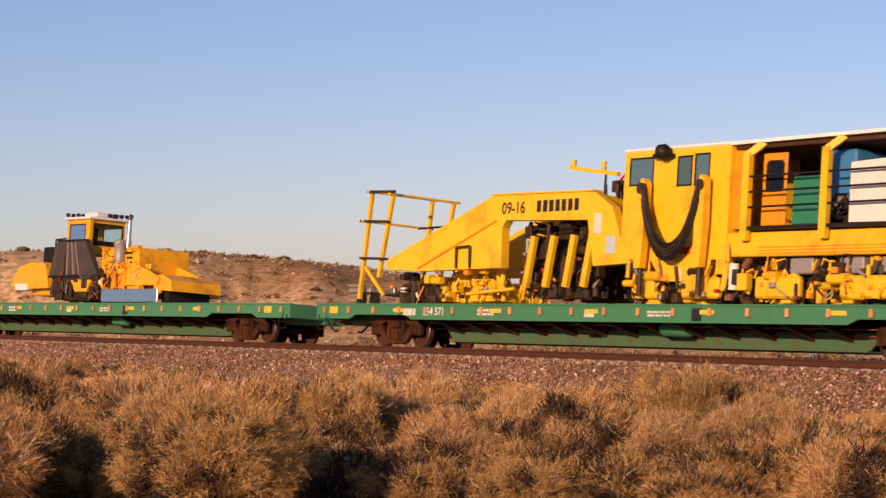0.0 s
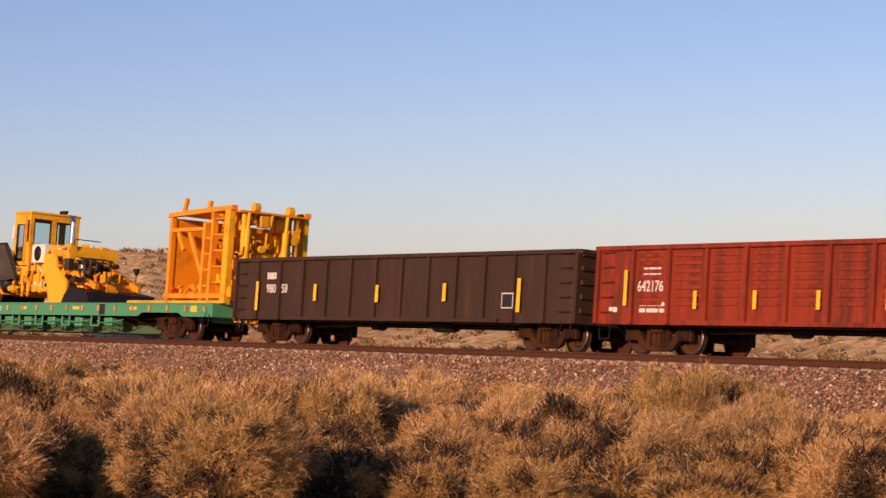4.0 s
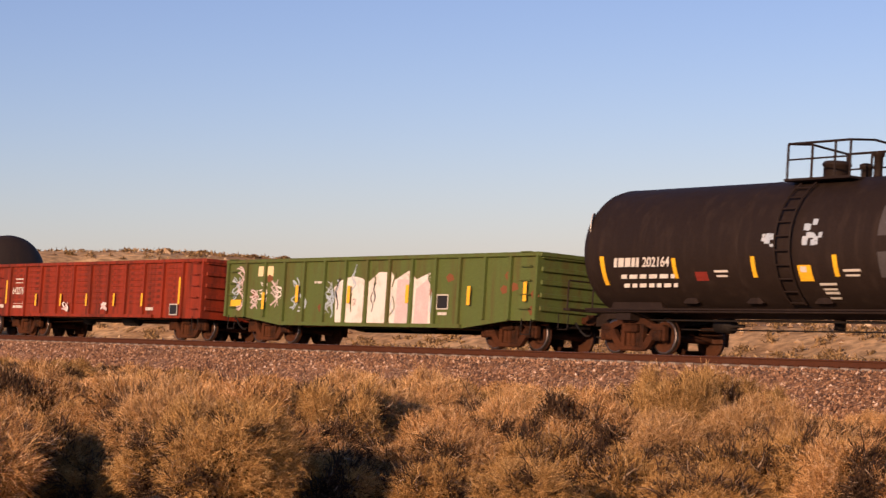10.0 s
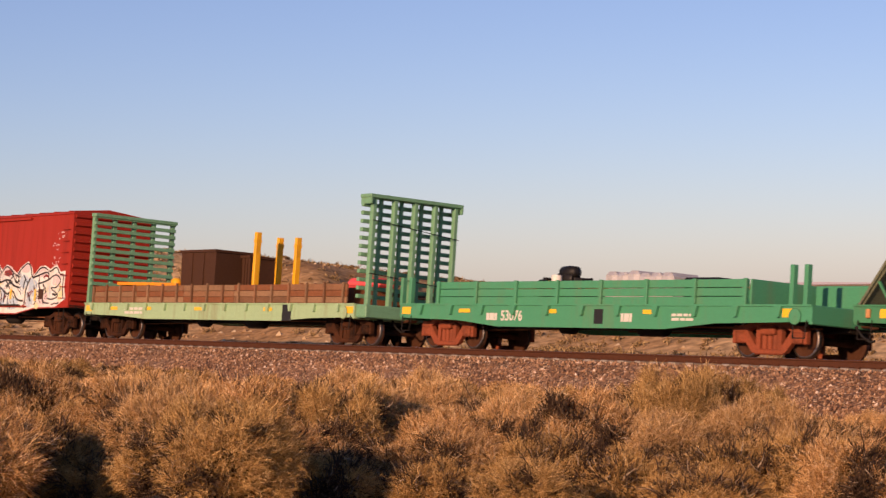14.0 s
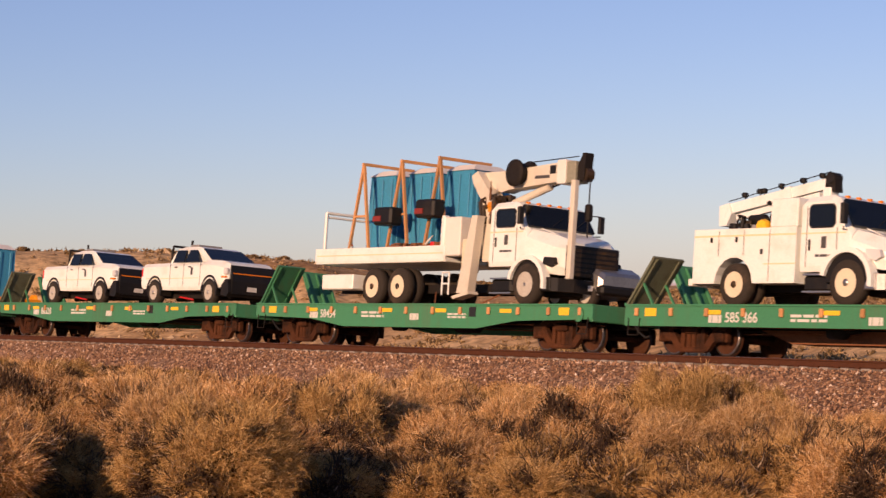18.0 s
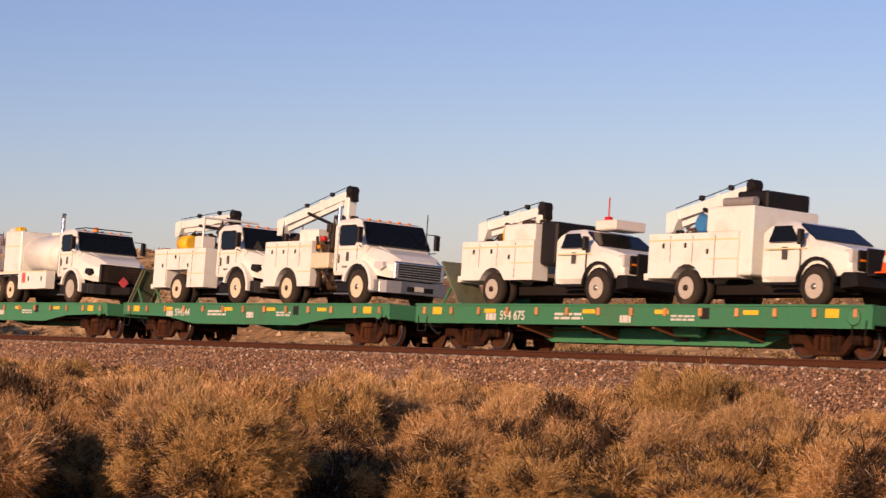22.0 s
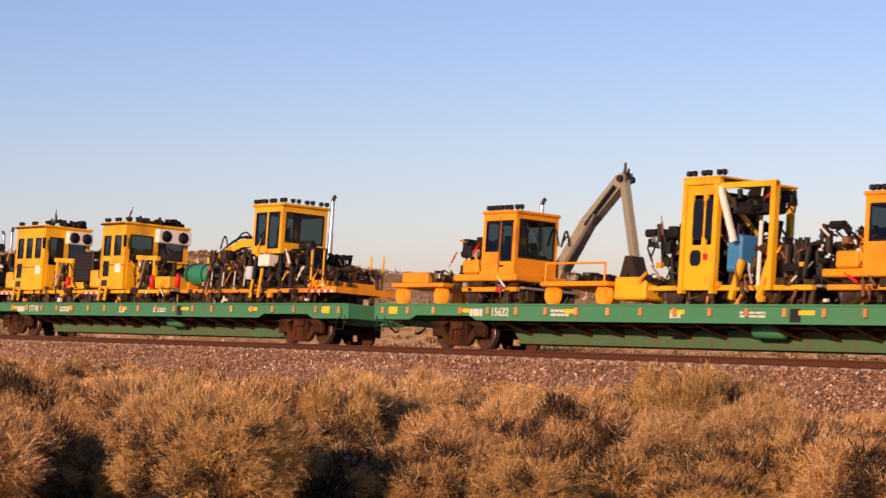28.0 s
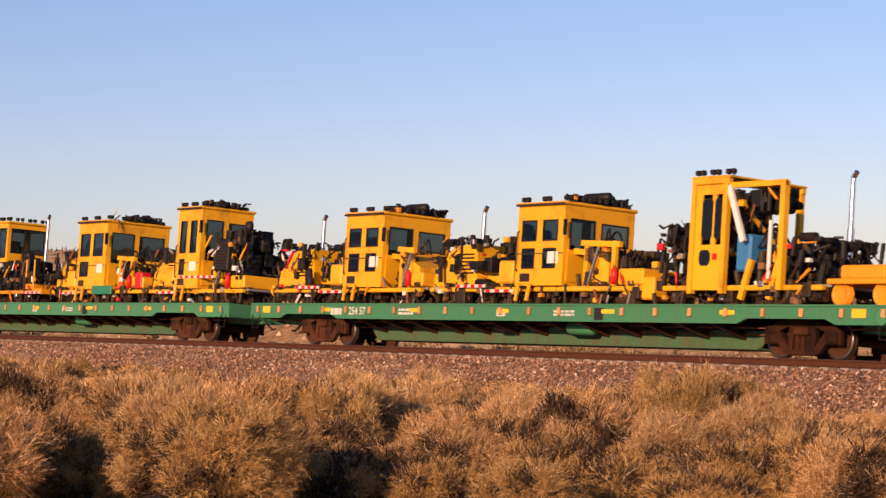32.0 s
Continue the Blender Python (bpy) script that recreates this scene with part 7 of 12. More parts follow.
    g = part("grille_guard", S().slab([(5.68, 1.5), (5.72, 2.4), (5.82, 2.38), (5.98, 1.9), (5.98, 1.5)], -0.8, 0.8), "black", m, "black grille and push guard")
    part("guard_bar", S().box(5.86, 5.92, -0.75, 0.75, 2.12, 2.15), "amber", g)
    panel2 = part("plate", S().box(5.98, 5.99, -0.25, 0.1, 1.6, 1.74), "stencil", g)
    for q in (-1, 1):
        part("head_lamp", S().box(5.45, 5.74, q * 0.9 - 0.07, q * 0.9 + 0.07, 2.08, 2.3, 0.04), "lamp", m)
        part("turn_signal", S().box(5.3, 5.7, q * 0.93 - 0.045, q * 0.93 + 0.045, 1.99, 2.05, 0.01), "amber", m)
    part("tail_lamp", S().box(-0.01, 0.1, -w - 0.01, -w + 0.1, 2.05, 2.35, 0.02), "redlens", m)
    rails_frame(m, 0.3, 5.3, 1.62)
    part("red_strap", S().rod((2.2, -0.7, 1.4), (3.4, -0.9, 1.3), 0.03), "red", m)
    return m


def passenger_van(s0):
    m = rolling("passenger_van", s0, "long white passenger van with dark windows", "van", "road vehicles")
    w = 1.0
    body = part("body", loft([(0.0, ring(w - 0.03, 1.6, 3.05)), (0.12, ring(w, 1.55, 3.15, 0.14)), (3.2, ring(w, 1.55, 3.18, 0.14)), (4.3, ring(w, 1.55, 3.12, 0.14)), (4.55, ring(w, 1.55, 2.95, 0.1)), (5.05, ring(w, 1.58, 2.5)), (5.75, ring(w - 0.04, 1.65, 2.32)), (5.95, ring(w - 0.1, 1.7, 2.22))]), "white", m)
    quad([(4.42, -0.78, 3.06), (5.12, -0.86, 2.53), (5.12, 0.86, 2.53), (4.42, 0.78, 3.06)], "screen_dark", body, "windscreen", -0.04)
    for x0, x1 in ((0.25, 1.95), (2.08, 2.5), (2.62, 3.2), (3.42, 4.4)):
        quad([(x0 + 0.08, -w + 0.02, 3.02), (x0, -w - 0.002, 2.54), (x1 + (0.35 if x1 > 4 else 0), -w - 0.002, 2.54), (x1 - 0.02, -w + 0.02, 3.02)], "screen_dark", body, "side_window", 0.02)
    for x in (2.02, 2.56, 3.3, 4.62):
        part("door_seam", S().box(x, x + 0.015, -w - 0.003, -w + 0.01, 1.7, 2.5 if x > 4 else 3.0), "grease", body)
    for x in (2.44, 3.4):
        part("door_handle", S().box(x, x + 0.05, -w - 0.03, -w, 2.28, 2.46, 0.01), "grease", body)
    panel(body, 3.6, 2.38, 0.45, 0.04, -w, "grease", "door_badge")
    for x in (0.95, 5.0):
        part("wheel_well", S().slab([(x + 0.45 * math.cos(radians(a)), DECK + 0.36 + 0.45 * math.sin(radians(a))) for a in range(-10, 191, 20)], -w - 0.003, -w + 0.4), "black", m)
        for q in (-1, 1):
            tyre(m, x, q * 0.86, 0.37, 0.26, "rim", False, q)
    part("bumper", S().slab([(5.5, 1.5), (5.55, 1.78), (6.1, 1.78), (6.15, 1.5)], -0.95, 0.95), "black", m)
    g = part("grille", S().slab([(5.93, 1.82), (5.93, 2.2), (6.03, 2.15), (6.06, 1.82)], -0.78, 0.78), "black", m)
    part("grille_bar", S().box(6.04, 6.07, -0.76, 0.76, 2.0, 2.05), "chrome", g)
    for q in (-1, 1):
        part("head_lamp", S().box(5.75, 6.0, q * 0.88 - 0.08, q * 0.88 + 0.08, 2.02, 2.2, 0.03), "lamp", m)
        part("turn_signal", S().box(5.72, 6.02, q * 0.89 - 0.08, q * 0.89 + 0.08, 1.88, 1.98, 0.02), "amber", m)
    part("mirror", S().box(4.9, 5.0, -1.25, -1.05, 2.5, 2.8, 0.03), "black", m)
    part("mirror", S().box(4.95, 5.05, 1.05, 1.25, 2.5, 2.75, 0.03), "black", m)
    rails_frame(m, 0.4, 5.4, 1.58)
    return m


def service_body(m, x0, x1, half, z0, z1, wheel_x, wheel_r, cut=True, doors=4, stripe=True, square=False):
    """A utility body with lockers on both sides and an open bed between."""
    for q in (-1, 1):
        ya, yb = q * half, q * (half - 0.5)
        r = wheel_r + 0.12
        if square:
            gap = [(wheel_x + r + 0.05, z0), (wheel_x + r + 0.05, DECK + 2 * wheel_r + 0.12), (wheel_x - r - 0.05, DECK + 2 * wheel_r + 0.12), (wheel_x - r - 0.05, z0)]
        else:
            gap = [(wheel_x + r * math.cos(radians(a)), max(z0, DECK + wheel_r + r * math.sin(radians(a)))) for a in range(0, 181, 20)]
        prof = [(x0, z0), (x0, z1), (x1, z1), (x1, z0)] + gap
        b = part("locker_body", S().slab(prof, ya, yb), "white", m)
        if q < 0:
            n = doors
            for i in range(1, n):
                x = x0 + (x1 - x0) * i / n
                zlo = z0 + 0.05 if abs(x - wheel_x) > r + 0.05 else DECK + 2 * wheel_r + 0.15
                part("door_seam", S().box(x - 0.008, x + 0.008, ya - 0.004, ya + 0.01, zlo, z1 - 0.05), "grease", b)
                part("door_latch", S().box(x - 0.28, x - 0.2, ya - 0.02, ya, (z1 + zlo) / 2, (z1 + zlo) / 2 + 0.12, 0.01), "black", b)
            if stripe:
                part("orange_stripe", S().box(x0, x1, ya - 0.004, ya, z1 - 0.18, z1 - 0.14), "gr_yellow", b)
                part("orange_stripe", S().box(x1 - (x1 - x0) * 0.3, x1, ya - 0.004, ya, z0 + 0.42, z0 + 0.45), "gr_yellow", b)
    part("bed_floor", S().box(x0, x1, -half + 0.5, half - 0.5, z0 + 0.1, z0 + 0.2), "grating", m)
    part("tail_bumper", S().box(x0 - 0.15, x0, -half, half, z0 - 0.05, z0 + 0.12, 0.02), "white", m)


def folded_crane(m, x0, x1, z0, z1, y=0.0, base=0.6, mat="white", hook=True):
    """A small crane folded along its truck: column, boom, cylinder, winch and hook block."""
    c = part("crane_column", S().box(x1 - 0.16, x1 + 0.1, y - 0.15, y + 0.15, z0 - base, z1 - 0.1, 0.03), mat, m)
    b = part("crane_boom", S().beam((x1, y, z1), (x0, y, z0), 0.2, 0.24), mat, m)
    part("boom_extension", S().beam((x1 - 0.3, y - 0.02, z1 - 0.27), (x0 + 0.3, y - 0.02, z0 - 0.2), 0.13, 0.14), mat, m)
    part("boom_sleeve", S().beam((x1 - (x1 - x0) * 0.42, y, z1 - (z1 - z0) * 0.42), (x1 - (x1 - x0) * 0.36, y, z1 - (z1 - z0) * 0.36), 0.25, 0.3), mat, b)
    part("lift_cylinder", S().rod((x1 - 0.25, y - 0.2, z0 - 0.25), (x0 + (x1 - x0) * 0.45, y - 0.2, (z0 + z1) / 2 - 0.15), 0.05), "black", b)
    tip = part("boom_tip", S().slab([(x0 - 0.2, z0 - 0.4), (x0 - 0.22, z0 + 0.08), (x0 + 0.1, z0 + 0.14), (x0 + 0.2, z0 - 0.1), (x0 + 0.05, z0 - 0.4)], y - 0.15, y + 0.15), mat, b)
    for k in (0.03, 0.22):
        part("work_light", lamp_me, "black", b, at=pose(x0 + (x1 - x0) * (0.3 + k * 2), y - 0.05, z0 + (z1 - z0) * (0.3 + k * 2) + 0.13))
    part("winch", S().lathe([(0.12, -0.16), (0.14, -0.14), (0.14, 0.14), (0.12, 0.16)], (x1 + 0.05, y, z1 + 0.1), "y", 14), "black", b)
    part("boom_head", S().slab([(x1 - 0.1, z1 - 0.2), (x1 - 0.1, z1 + 0.12), (x1 + 0.18, z1 + 0.16), (x1 + 0.22, z1 - 0.22)], y - 0.12, y + 0.12), "under", b)
    part("hook_block", S().box(x0 + 0.2, x0 + 0.4, y - 0.22, y - 0.06, z0 - 0.6, z0 - 0.35, 0.03), "black", b)
    part("winch_rope", S().rod((x1, y - 0.05, z1 + 0.26), (x0, y - 0.05, z0 + 0.2), 0.012, 4), "black", b)
    core(m, "crane_base", x1 - 0.45, x1 + 0.25, y - 0.35, y + 0.3, z0 - base, z0 + 0.1, 26, int(x1 * 100), "grease")
    core(m, "bed_gear", x0 + 0.9, x1 - 0.5, y - 0.6, y + 0.4, z0 - base + 0.1, z0 - 0.35, 30, int(x1 * 77), "grease")
    return c


def toilet(parent, x, y, z, w=1.1, h=2.2, name="portable_toilet", door_open=False):
    t = part(name, S().taper((x, x + w, y, y + w, z), (x + 0.03, x + w - 0.03, y + 0.03, y + w - 0.03, z + h - 0.15)), "blue", parent, "blue plastic portable toilet with white roof")
    part("roof", S().taper((x - 0.02, x + w + 0.02, y - 0.02, y + w + 0.02, z + h - 0.15), (x + 0.25, x + w - 0.25, y + 0.25, y + w - 0.25, z + h + 0.03)), "offwhite", t)
    for k in range(3):
        xx = x + 0.2 + k * (w - 0.4) / 2
        part("wall_rib", S().box(xx - 0.05, xx + 0.05, y - 0.02, y + 0.02, z + 0.1, z + h - 0.25, 0.01), "blue", t)
    for k in range(3):
        yy = y + 0.2 + k * (w - 0.4) / 2
        part("wall_rib", S().box(x + w - 0.03, x + w + 0.015, yy - 0.05, yy + 0.05, z + 0.1, z + h - 0.25, 0.01), "blue", t)
    if door_open:
        # black sheet on the solid cabin stands for the shade within the doorway
        part("dark_interior", S().box(x - 0.012, x + 0.5, y - 0.012, y + 0.01, z + 0.1, z + h - 0.25), "black", t)
        part("open_door", S().box(x + w, x + w + 0.7, y + 0.1, y + 0.15, z + 0.05, z + h - 0.2, 0.01), "blue", t)
    return t


def a_frame(parent, x, y, z, h, spread=0.5, reach=1.1, mat="pocket"):
    """The rusty orange lifting frame that holds a toilet on its rail bogie."""
    for yy in (y, y + reach):
        part("lifting_frame", S().beam((x - spread, yy, z), (x, yy, z + h), 0.07, 0.08).beam((x + spread, yy, z), (x, yy, z + h), 0.07, 0.08).beam((x - spread * 0.55, yy, z + h * 0.45), (x + spread * 0.55, yy, z + h * 0.45), 0.05, 0.06), "pocket", parent, "rust orange steel A-frame")
    part("frame_ridge", S().beam((x, y - 0.05, z + h), (x, y + reach + 0.05, z + h), 0.08, 0.08), "pocket", parent)


def boom_truck():
    m = rolling("boom_truck", 211.0, "white boom truck carrying blue portable toilets on its bed", "crane truck", "road vehicles")
    rails_frame(m, 1.2, 11.8)
    bed = part("flat_bed", S().box(0.9, 7.3, -1.25, 1.25, 2.3, 2.42, 0.02).box(0.9, 7.3, -1.27, -1.22, 2.36, 2.74).box(0.9, 7.3, 1.22, 1.27, 2.36, 2.74).box(0.9, 0.96, -1.25, 1.25, 2.36, 2.74), "white", m)
    part("orange_stripe", S().box(1.0, 7.2, -1.276, -1.272, 2.52, 2.55), "gr_yellow", bed)
    part("tail_rack", S().pipe([(1.25, -1.2, 2.7), (1.25, -1.2, 3.8), (1.25, 1.2, 3.8), (1.25, 1.2, 2.7)], 0.05).rod((1.25, -1.2, 3.68), (1.25, 1.2, 3.68), 0.035), "white", m)
    part("tool_box", S().box(1.3, 2.9, -1.25, -0.75, 1.57, 2.0, 0.03), "white", m)
    axle_pair(m, 3.85, 1.08, 0.52, "cream", True)
    axle_pair(m, 5.1, 1.08, 0.52, "cream", True)
    for x in (2.2, 4.1, 5.9):
        toilet(m, x + 0.2, -0.55, 2.42, 1.3, 2.6)
        a_frame(m, x + 0.6, -1.05, 2.45, 2.72, 0.55, 1.7)
    for x, z in ((4.3, 3.35), (6.3, 3.5)):
        part("generator", S().box(x - 0.3, x + 0.55, -1.45, -1.0, z, z + 0.5, 0.06), "black", m, "black portable generator")
        part("red_cover", S().box(x - 0.28, x + 0.1, -1.47, -1.44, z + 0.1, z + 0.25), "maroon", m)
    traffic_cone(m, 2.3, -1.0, 2.43)
    core(m, "bed_clutter", 4.4, 6.9, -1.15, -0.7, 2.42, 2.85, 24, 88, "rustplate")
    part("cabinet", S().box(7.0, 7.9, -1.25, -0.3, 2.45, 3.5, 0.03), "offwhite", m)
    part("side_post", S().box(7.05, 7.2, -1.27, -1.1, 2.3, 3.55, 0.02), "white", m)
    part("outrigger", S().slab([(7.95, 1.45), (8.45, 3.5), (8.7, 3.5), (8.45, 1.45)], -1.3, -1.05), "crane_cream", m)
    part("outrigger_foot", S().slab([(7.8, 1.36), (8.5, 1.5), (8.55, 1.42), (7.85, 1.28)], -1.34, -1.0), "crane_cream", m)
    part("crane_pedestal", S().box(8.1, 8.75, -0.5, 0.4, 2.2, 3.7, 0.05), "crane_cream", m)
    part("crane_column", S().slab([(8.55, 2.3), (8.5, 3.75), (7.95, 4.4), (7.85, 4.62), (8.1, 4.74), (8.75, 4.1), (8.95, 3.9), (8.95, 2.3)], -0.95, -0.55), "crane_cream", m, "cream crane column")
    b = part("crane_boom", S().slab([(7.95, 4.5), (8.05, 4.72), (9.2, 4.72), (11.5, 4.86), (11.9, 4.84), (11.9, 4.36), (11.4, 4.36), (9.2, 4.22), (8.9, 4.16)], -0.72, -0.3), "crane_cream", m, "cream telescopic crane boom")
    part("boom_section", S().box(11.25, 11.6, -0.78, -0.24, 4.28, 4.9, 0.02), "offwhite", b)
    part("boom_lettering", S().box(10.3, 10.9, -0.726, -0.72, 4.46, 4.54), "gr_grey", b)
    part("boom_slot", S().box(10.9, 11.15, -0.726, -0.72, 4.56, 4.78), "black", b)
    part("lift_cylinder", S().rod((9.1, -0.5, 3.85), (10.7, -0.5, 4.26), 0.1, 12), "crane_cream", m)
    part("cylinder_rod", S().rod((10.6, -0.5, 4.24), (11.2, -0.5, 4.38), 0.06, 10), "chrome", m)
    part("winch_drum", S().lathe([(0.24, -0.98), (0.36, -0.96), (0.36, -0.9), (0.28, -0.88), (0.28, -0.5), (0.36, -0.48), (0.36, -0.42), (0.24, -0.4)], (9.7, 0, 4.62), "y", 22), "under", b)
    part("winch_rope", S().rod((9.9, -0.6, 4.92), (11.9, -0.6, 4.98), 0.015, 5), "black", b)
    part("boom_head", S().slab([(11.95, 4.35), (11.95, 4.75), (12.12, 5.05), (12.24, 5.05), (12.2, 4.35)], -0.66, -0.4), "under", b)
    part("boom_tip_plate", S().box(11.6, 11.95, -0.74, -0.28, 4.3, 4.85, 0.02), "greybeige", b)
    part("sheave", S().rod((12.15, -0.62, 4.5), (12.15, -0.4, 4.5), 0.18, 14), "grease", b)
    part("load_line", S().rod((12.28, -0.5, 2.9), (12.28, -0.5, 4.5), 0.018), "black", b)
    part("hook_block", S().box(12.2, 12.38, -0.6, -0.4, 3.3, 3.75, 0.05), "under", b)
    core(m, "crane_valves", 8.3, 9.2, -1.0, -0.3, 3.3, 4.1, 34, 61, "grease")
    part("boom_rest_post", S().box(12.3, 12.46, -1.15, -0.99, 1.8, 4.3, 0.02), "crane_cream", m)
    part("valve_bank", S().box(7.95, 8.4, -1.2, -0.9, 2.0, 2.9, 0.03), "cream", m)
    part("access_ladder", S().pipe([(7.3, -1.3, 1.4), (7.3, -1.3, 2.0), (7.6, -1.3, 2.0), (7.6, -1.3, 1.4)], 0.025).rod((7.3, -1.3, 1.7), (7.6, -1.3, 1.7), 0.025), "white", m)
    xn, xf = heavy_cab(m, 9.1, 1.15, 2.15, 3.1, 3.82, 1.35, "dark", "black", 1.1, axle=1.7)
    axle_pair(m, xf, 1.08, 0.54, "rim", False, 0.32)
    lashings(m, ((6.5, 0.6), (9.6, -0.5)))
    return m


def small_suv(s0):
    """Only its nose shows beyond the boom truck."""
    m = rolling("parked_suv", s0, "silver sport utility car parked behind the boom truck", "car", "road vehicles", y=0.75)
    w = 0.8
    part("body", loft([(0, ring(w, 1.5, 2.2)), (0.2, ring(w, 1.45, 2.3)), (1.6, ring(w, 1.45, 2.25)), (2.0, ring(w - 0.06, 1.5, 2.1)), (2.1, ring(w - 0.15, 1.6, 2.0))]), "steel", m)
    part("cabin", loft([(0.0, ring(w - 0.1, 2.2, 2.75)), (0.3, ring(w - 0.12, 2.2, 2.78)), (0.9, ring(w - 0.1, 2.2, 2.3))]), "screen_dark", m)
    part("bumper", S().box(1.9, 2.2, -0.75, 0.75, 1.5, 1.75, 0.06), "black", m)
    for x in (0.4, 1.6):
        for q in (-1, 1):
            tyre(m, x, q * 0.68, 0.36, 0.24, "rim", False, q)
    return m


def service_truck():
    m = rolling("service_truck", 227.0, "white crane service truck with chrome grille", "service truck", "road vehicles")
    rails_frame(m, 1.2, 7.0)
    service_body(m, 1.05, 4.35, 1.2, 1.65, 2.9, 2.4, 0.5, doors=4)
    part("upper_box", S().box(3.5, 4.35, -1.2, 1.0, 2.9, 3.55, 0.03), "white", m)
    axle_pair(m, 2.4, 1.02, 0.5, "cream", True)
    folded_crane(m, 0.6, 3.9, 3.55, 4.05, 0.3, 0.7)
    for x in (1.2, 1.7, 2.4, 3.1, 3.7):
        part("work_light", lamp_me, "black", m, at=pose(x, 0.2, 3.75 + (x - 1) * 0.14))
    core(m, "hose_reel", 1.6, 2.8, -0.5, 0.4, 2.7, 3.3, 20, 91, "black")
    part("yellow_coil", S().lathe([(0.16, -0.1), (0.2, 0.0), (0.16, 0.1)], (2.6, -0.5, 3.0), "y", 14), "reflector", m)
    xn, xf = heavy_cab(m, 4.45, 1.15, 1.9, 2.8, 3.55, 1.05, "chrome", "steel", 1.05, axle=1.45)
    axle_pair(m, xf, 1.05, 0.52, "cream", False, 0.3)
    return m


def fuel_truck(s0, front, bumper, label, red_box, seed):
    """A tank truck with pump cabinets behind and a round tank amidships."""
    m = rolling("fuel_truck", s0, label, "fuel truck", "road vehicles")
    rails_frame(m, 0.4, 11.2)
    h = 1.22
    part("rear_cabinet", S().box(0.1, 1.1, -h, -h + 0.25, 1.7, 3.85, 0.03).box(0.1, 0.4, -h + 0.25, h, 1.7, 3.85, 0.03), "white", m)
    part("lower_body", S().slab([(0.0, 1.72), (0.0, 2.3), (6.3, 2.32), (6.3, 1.68), (4.05, 1.66), (4.0, 2.22), (1.75, 2.2), (1.6, 1.72)], -h, -h + 0.35), "white", m)
    part("lower_body", S().slab([(0.0, 1.72), (0.0, 2.3), (6.3, 2.32), (6.3, 1.68), (4.05, 1.66), (4.0, 2.22), (1.75, 2.2), (1.6, 1.72)], h - 0.35, h), "white", m)
    part("rear_platform", S().box(-0.5, 0.3, -h, h, 1.7, 1.8, 0.02), "white", m)
    part("pump_bay_back", S().box(0.4, 2.7, 0.3, 0.4, 2.3, 3.75), "offwhite", m)
    part("mid_cabinet", S().box(2.7, 4.05, -h, h, 2.3, 3.8, 0.03), "white", m)
    core(m, "pump_gear", 2.0, 2.65, -1.15, -0.4, 2.3, 3.6, 26, seed, "steel")
    part("hose_reel", S().lathe([(0.2, -0.3), (0.24, -0.28), (0.24, 0.28), (0.2, 0.3)], (2.2, -0.5, 3.75), "y", 14), "offwhite", m)
    if red_box:
        part("red_locker", S().box(0.95, 2.0, -1.12, -0.5, 2.4, 3.0, 0.02), "maroon", m)
    else:
        extinguisher(m, 1.85, -1.1, 2.45, 0.8)
        part("copper_tray", S().box(1.15, 1.95, -1.12, -0.4, 2.3, 2.42, 0.02), "rustplate", m)
        part("grey_door", S().box(1.12, 1.3, -1.12, -1.06, 2.5, 3.0), "grating", m)
        part("yellow_lifting_ring", S().box(2.75, 3.1, -0.9, -0.6, 3.78, 4.0, 0.04), "reflector", m)
    prof = [(0.3, 0.0), (0.68, 0.03), (0.75, 0.09), (0.75, 2.75), (0.68, 2.82), (0.3, 2.86)]
    t = part("fuel_tank", S().lathe(prof, (4.0, 0, 2.95), "x", 36), "white", m, "round white fuel tank")
    t.matrix_basis = pose(0, 0, 0) @ Matrix.Diagonal((1, 1.5, 1, 1))
    part("tank_top_walk", S().box(5.0, 7.0, -0.5, 0.5, 3.66, 3.78, 0.03), "white", m)
    part("orange_stripe", S().box(2.7, 4.05, -h - 0.004, -h, 3.22, 3.26), "gr_yellow", m)
    part("orange_stripe", S().box(0.1, 1.1, -h - 0.004, -h, 3.18, 3.22), "gr_yellow", m)
    part("orange_stripe", S().box(0.1, 6.3, -h - 0.004, -h, 2.27, 2.3), "gr_yellow", m)
    panel(m, 4.35, 1.9, 0.26, 0.34, -h, "pink", "hazard_placard", "stencil")
    for x in (4.85, 5.9):
        part("door_latch", S().box(x, x + 0.07, -h - 0.02, -h, 1.95, 2.12, 0.01), "black", m)
    axle_pair(m, 2.2, 1.06, 0.52, "cream", True)
    axle_pair(m, 3.4, 1.06, 0.52, "cream", True)
    part("mud_flap", S().box(1.55, 1.58, -h, -0.6, 1.25, 2.2), "black", m)
    work_lights(m, [0.2, 0.45], -1.0, 3.85)
    part("amber_beacon", S().lathe([(0.07, 0), (0.08, 0.1), (0.03, 0.14)], (2.4, -0.6, 3.78), "z", 12), "amber", m)
    xn, xf = heavy_cab(m, 7.1, 1.18, 2.1, 2.92, 3.74, 1.22, front, bumper, 1.05, axle=1.2)
    stack(m, 6.92, -1.0, 2.2, 4.2, 0.075, "chrome", -0.6)
    part("amber_beacon", S().lathe([(0.09, 0), (0.1, 0.12), (0.03, 0.16)], (8.1, -0.3, 3.74), "z", 12), "amber", m)
    part("roof_rack", S().pipe([(7.7, -0.9, 3.8), (8.5, -0.9, 3.82), (8.5, 0.9, 3.82)], 0.02), "black", m)
    axle_pair(m, xf, 1.08, 0.53, "rim", False, 0.32)
    part("placard_front", S().plan([(-0.05, 1.75), (0.15, 1.95), (-0.05, 2.15), (-0.25, 1.95)], xn + 0.19, xn + 0.2), "pink", m)
    return m


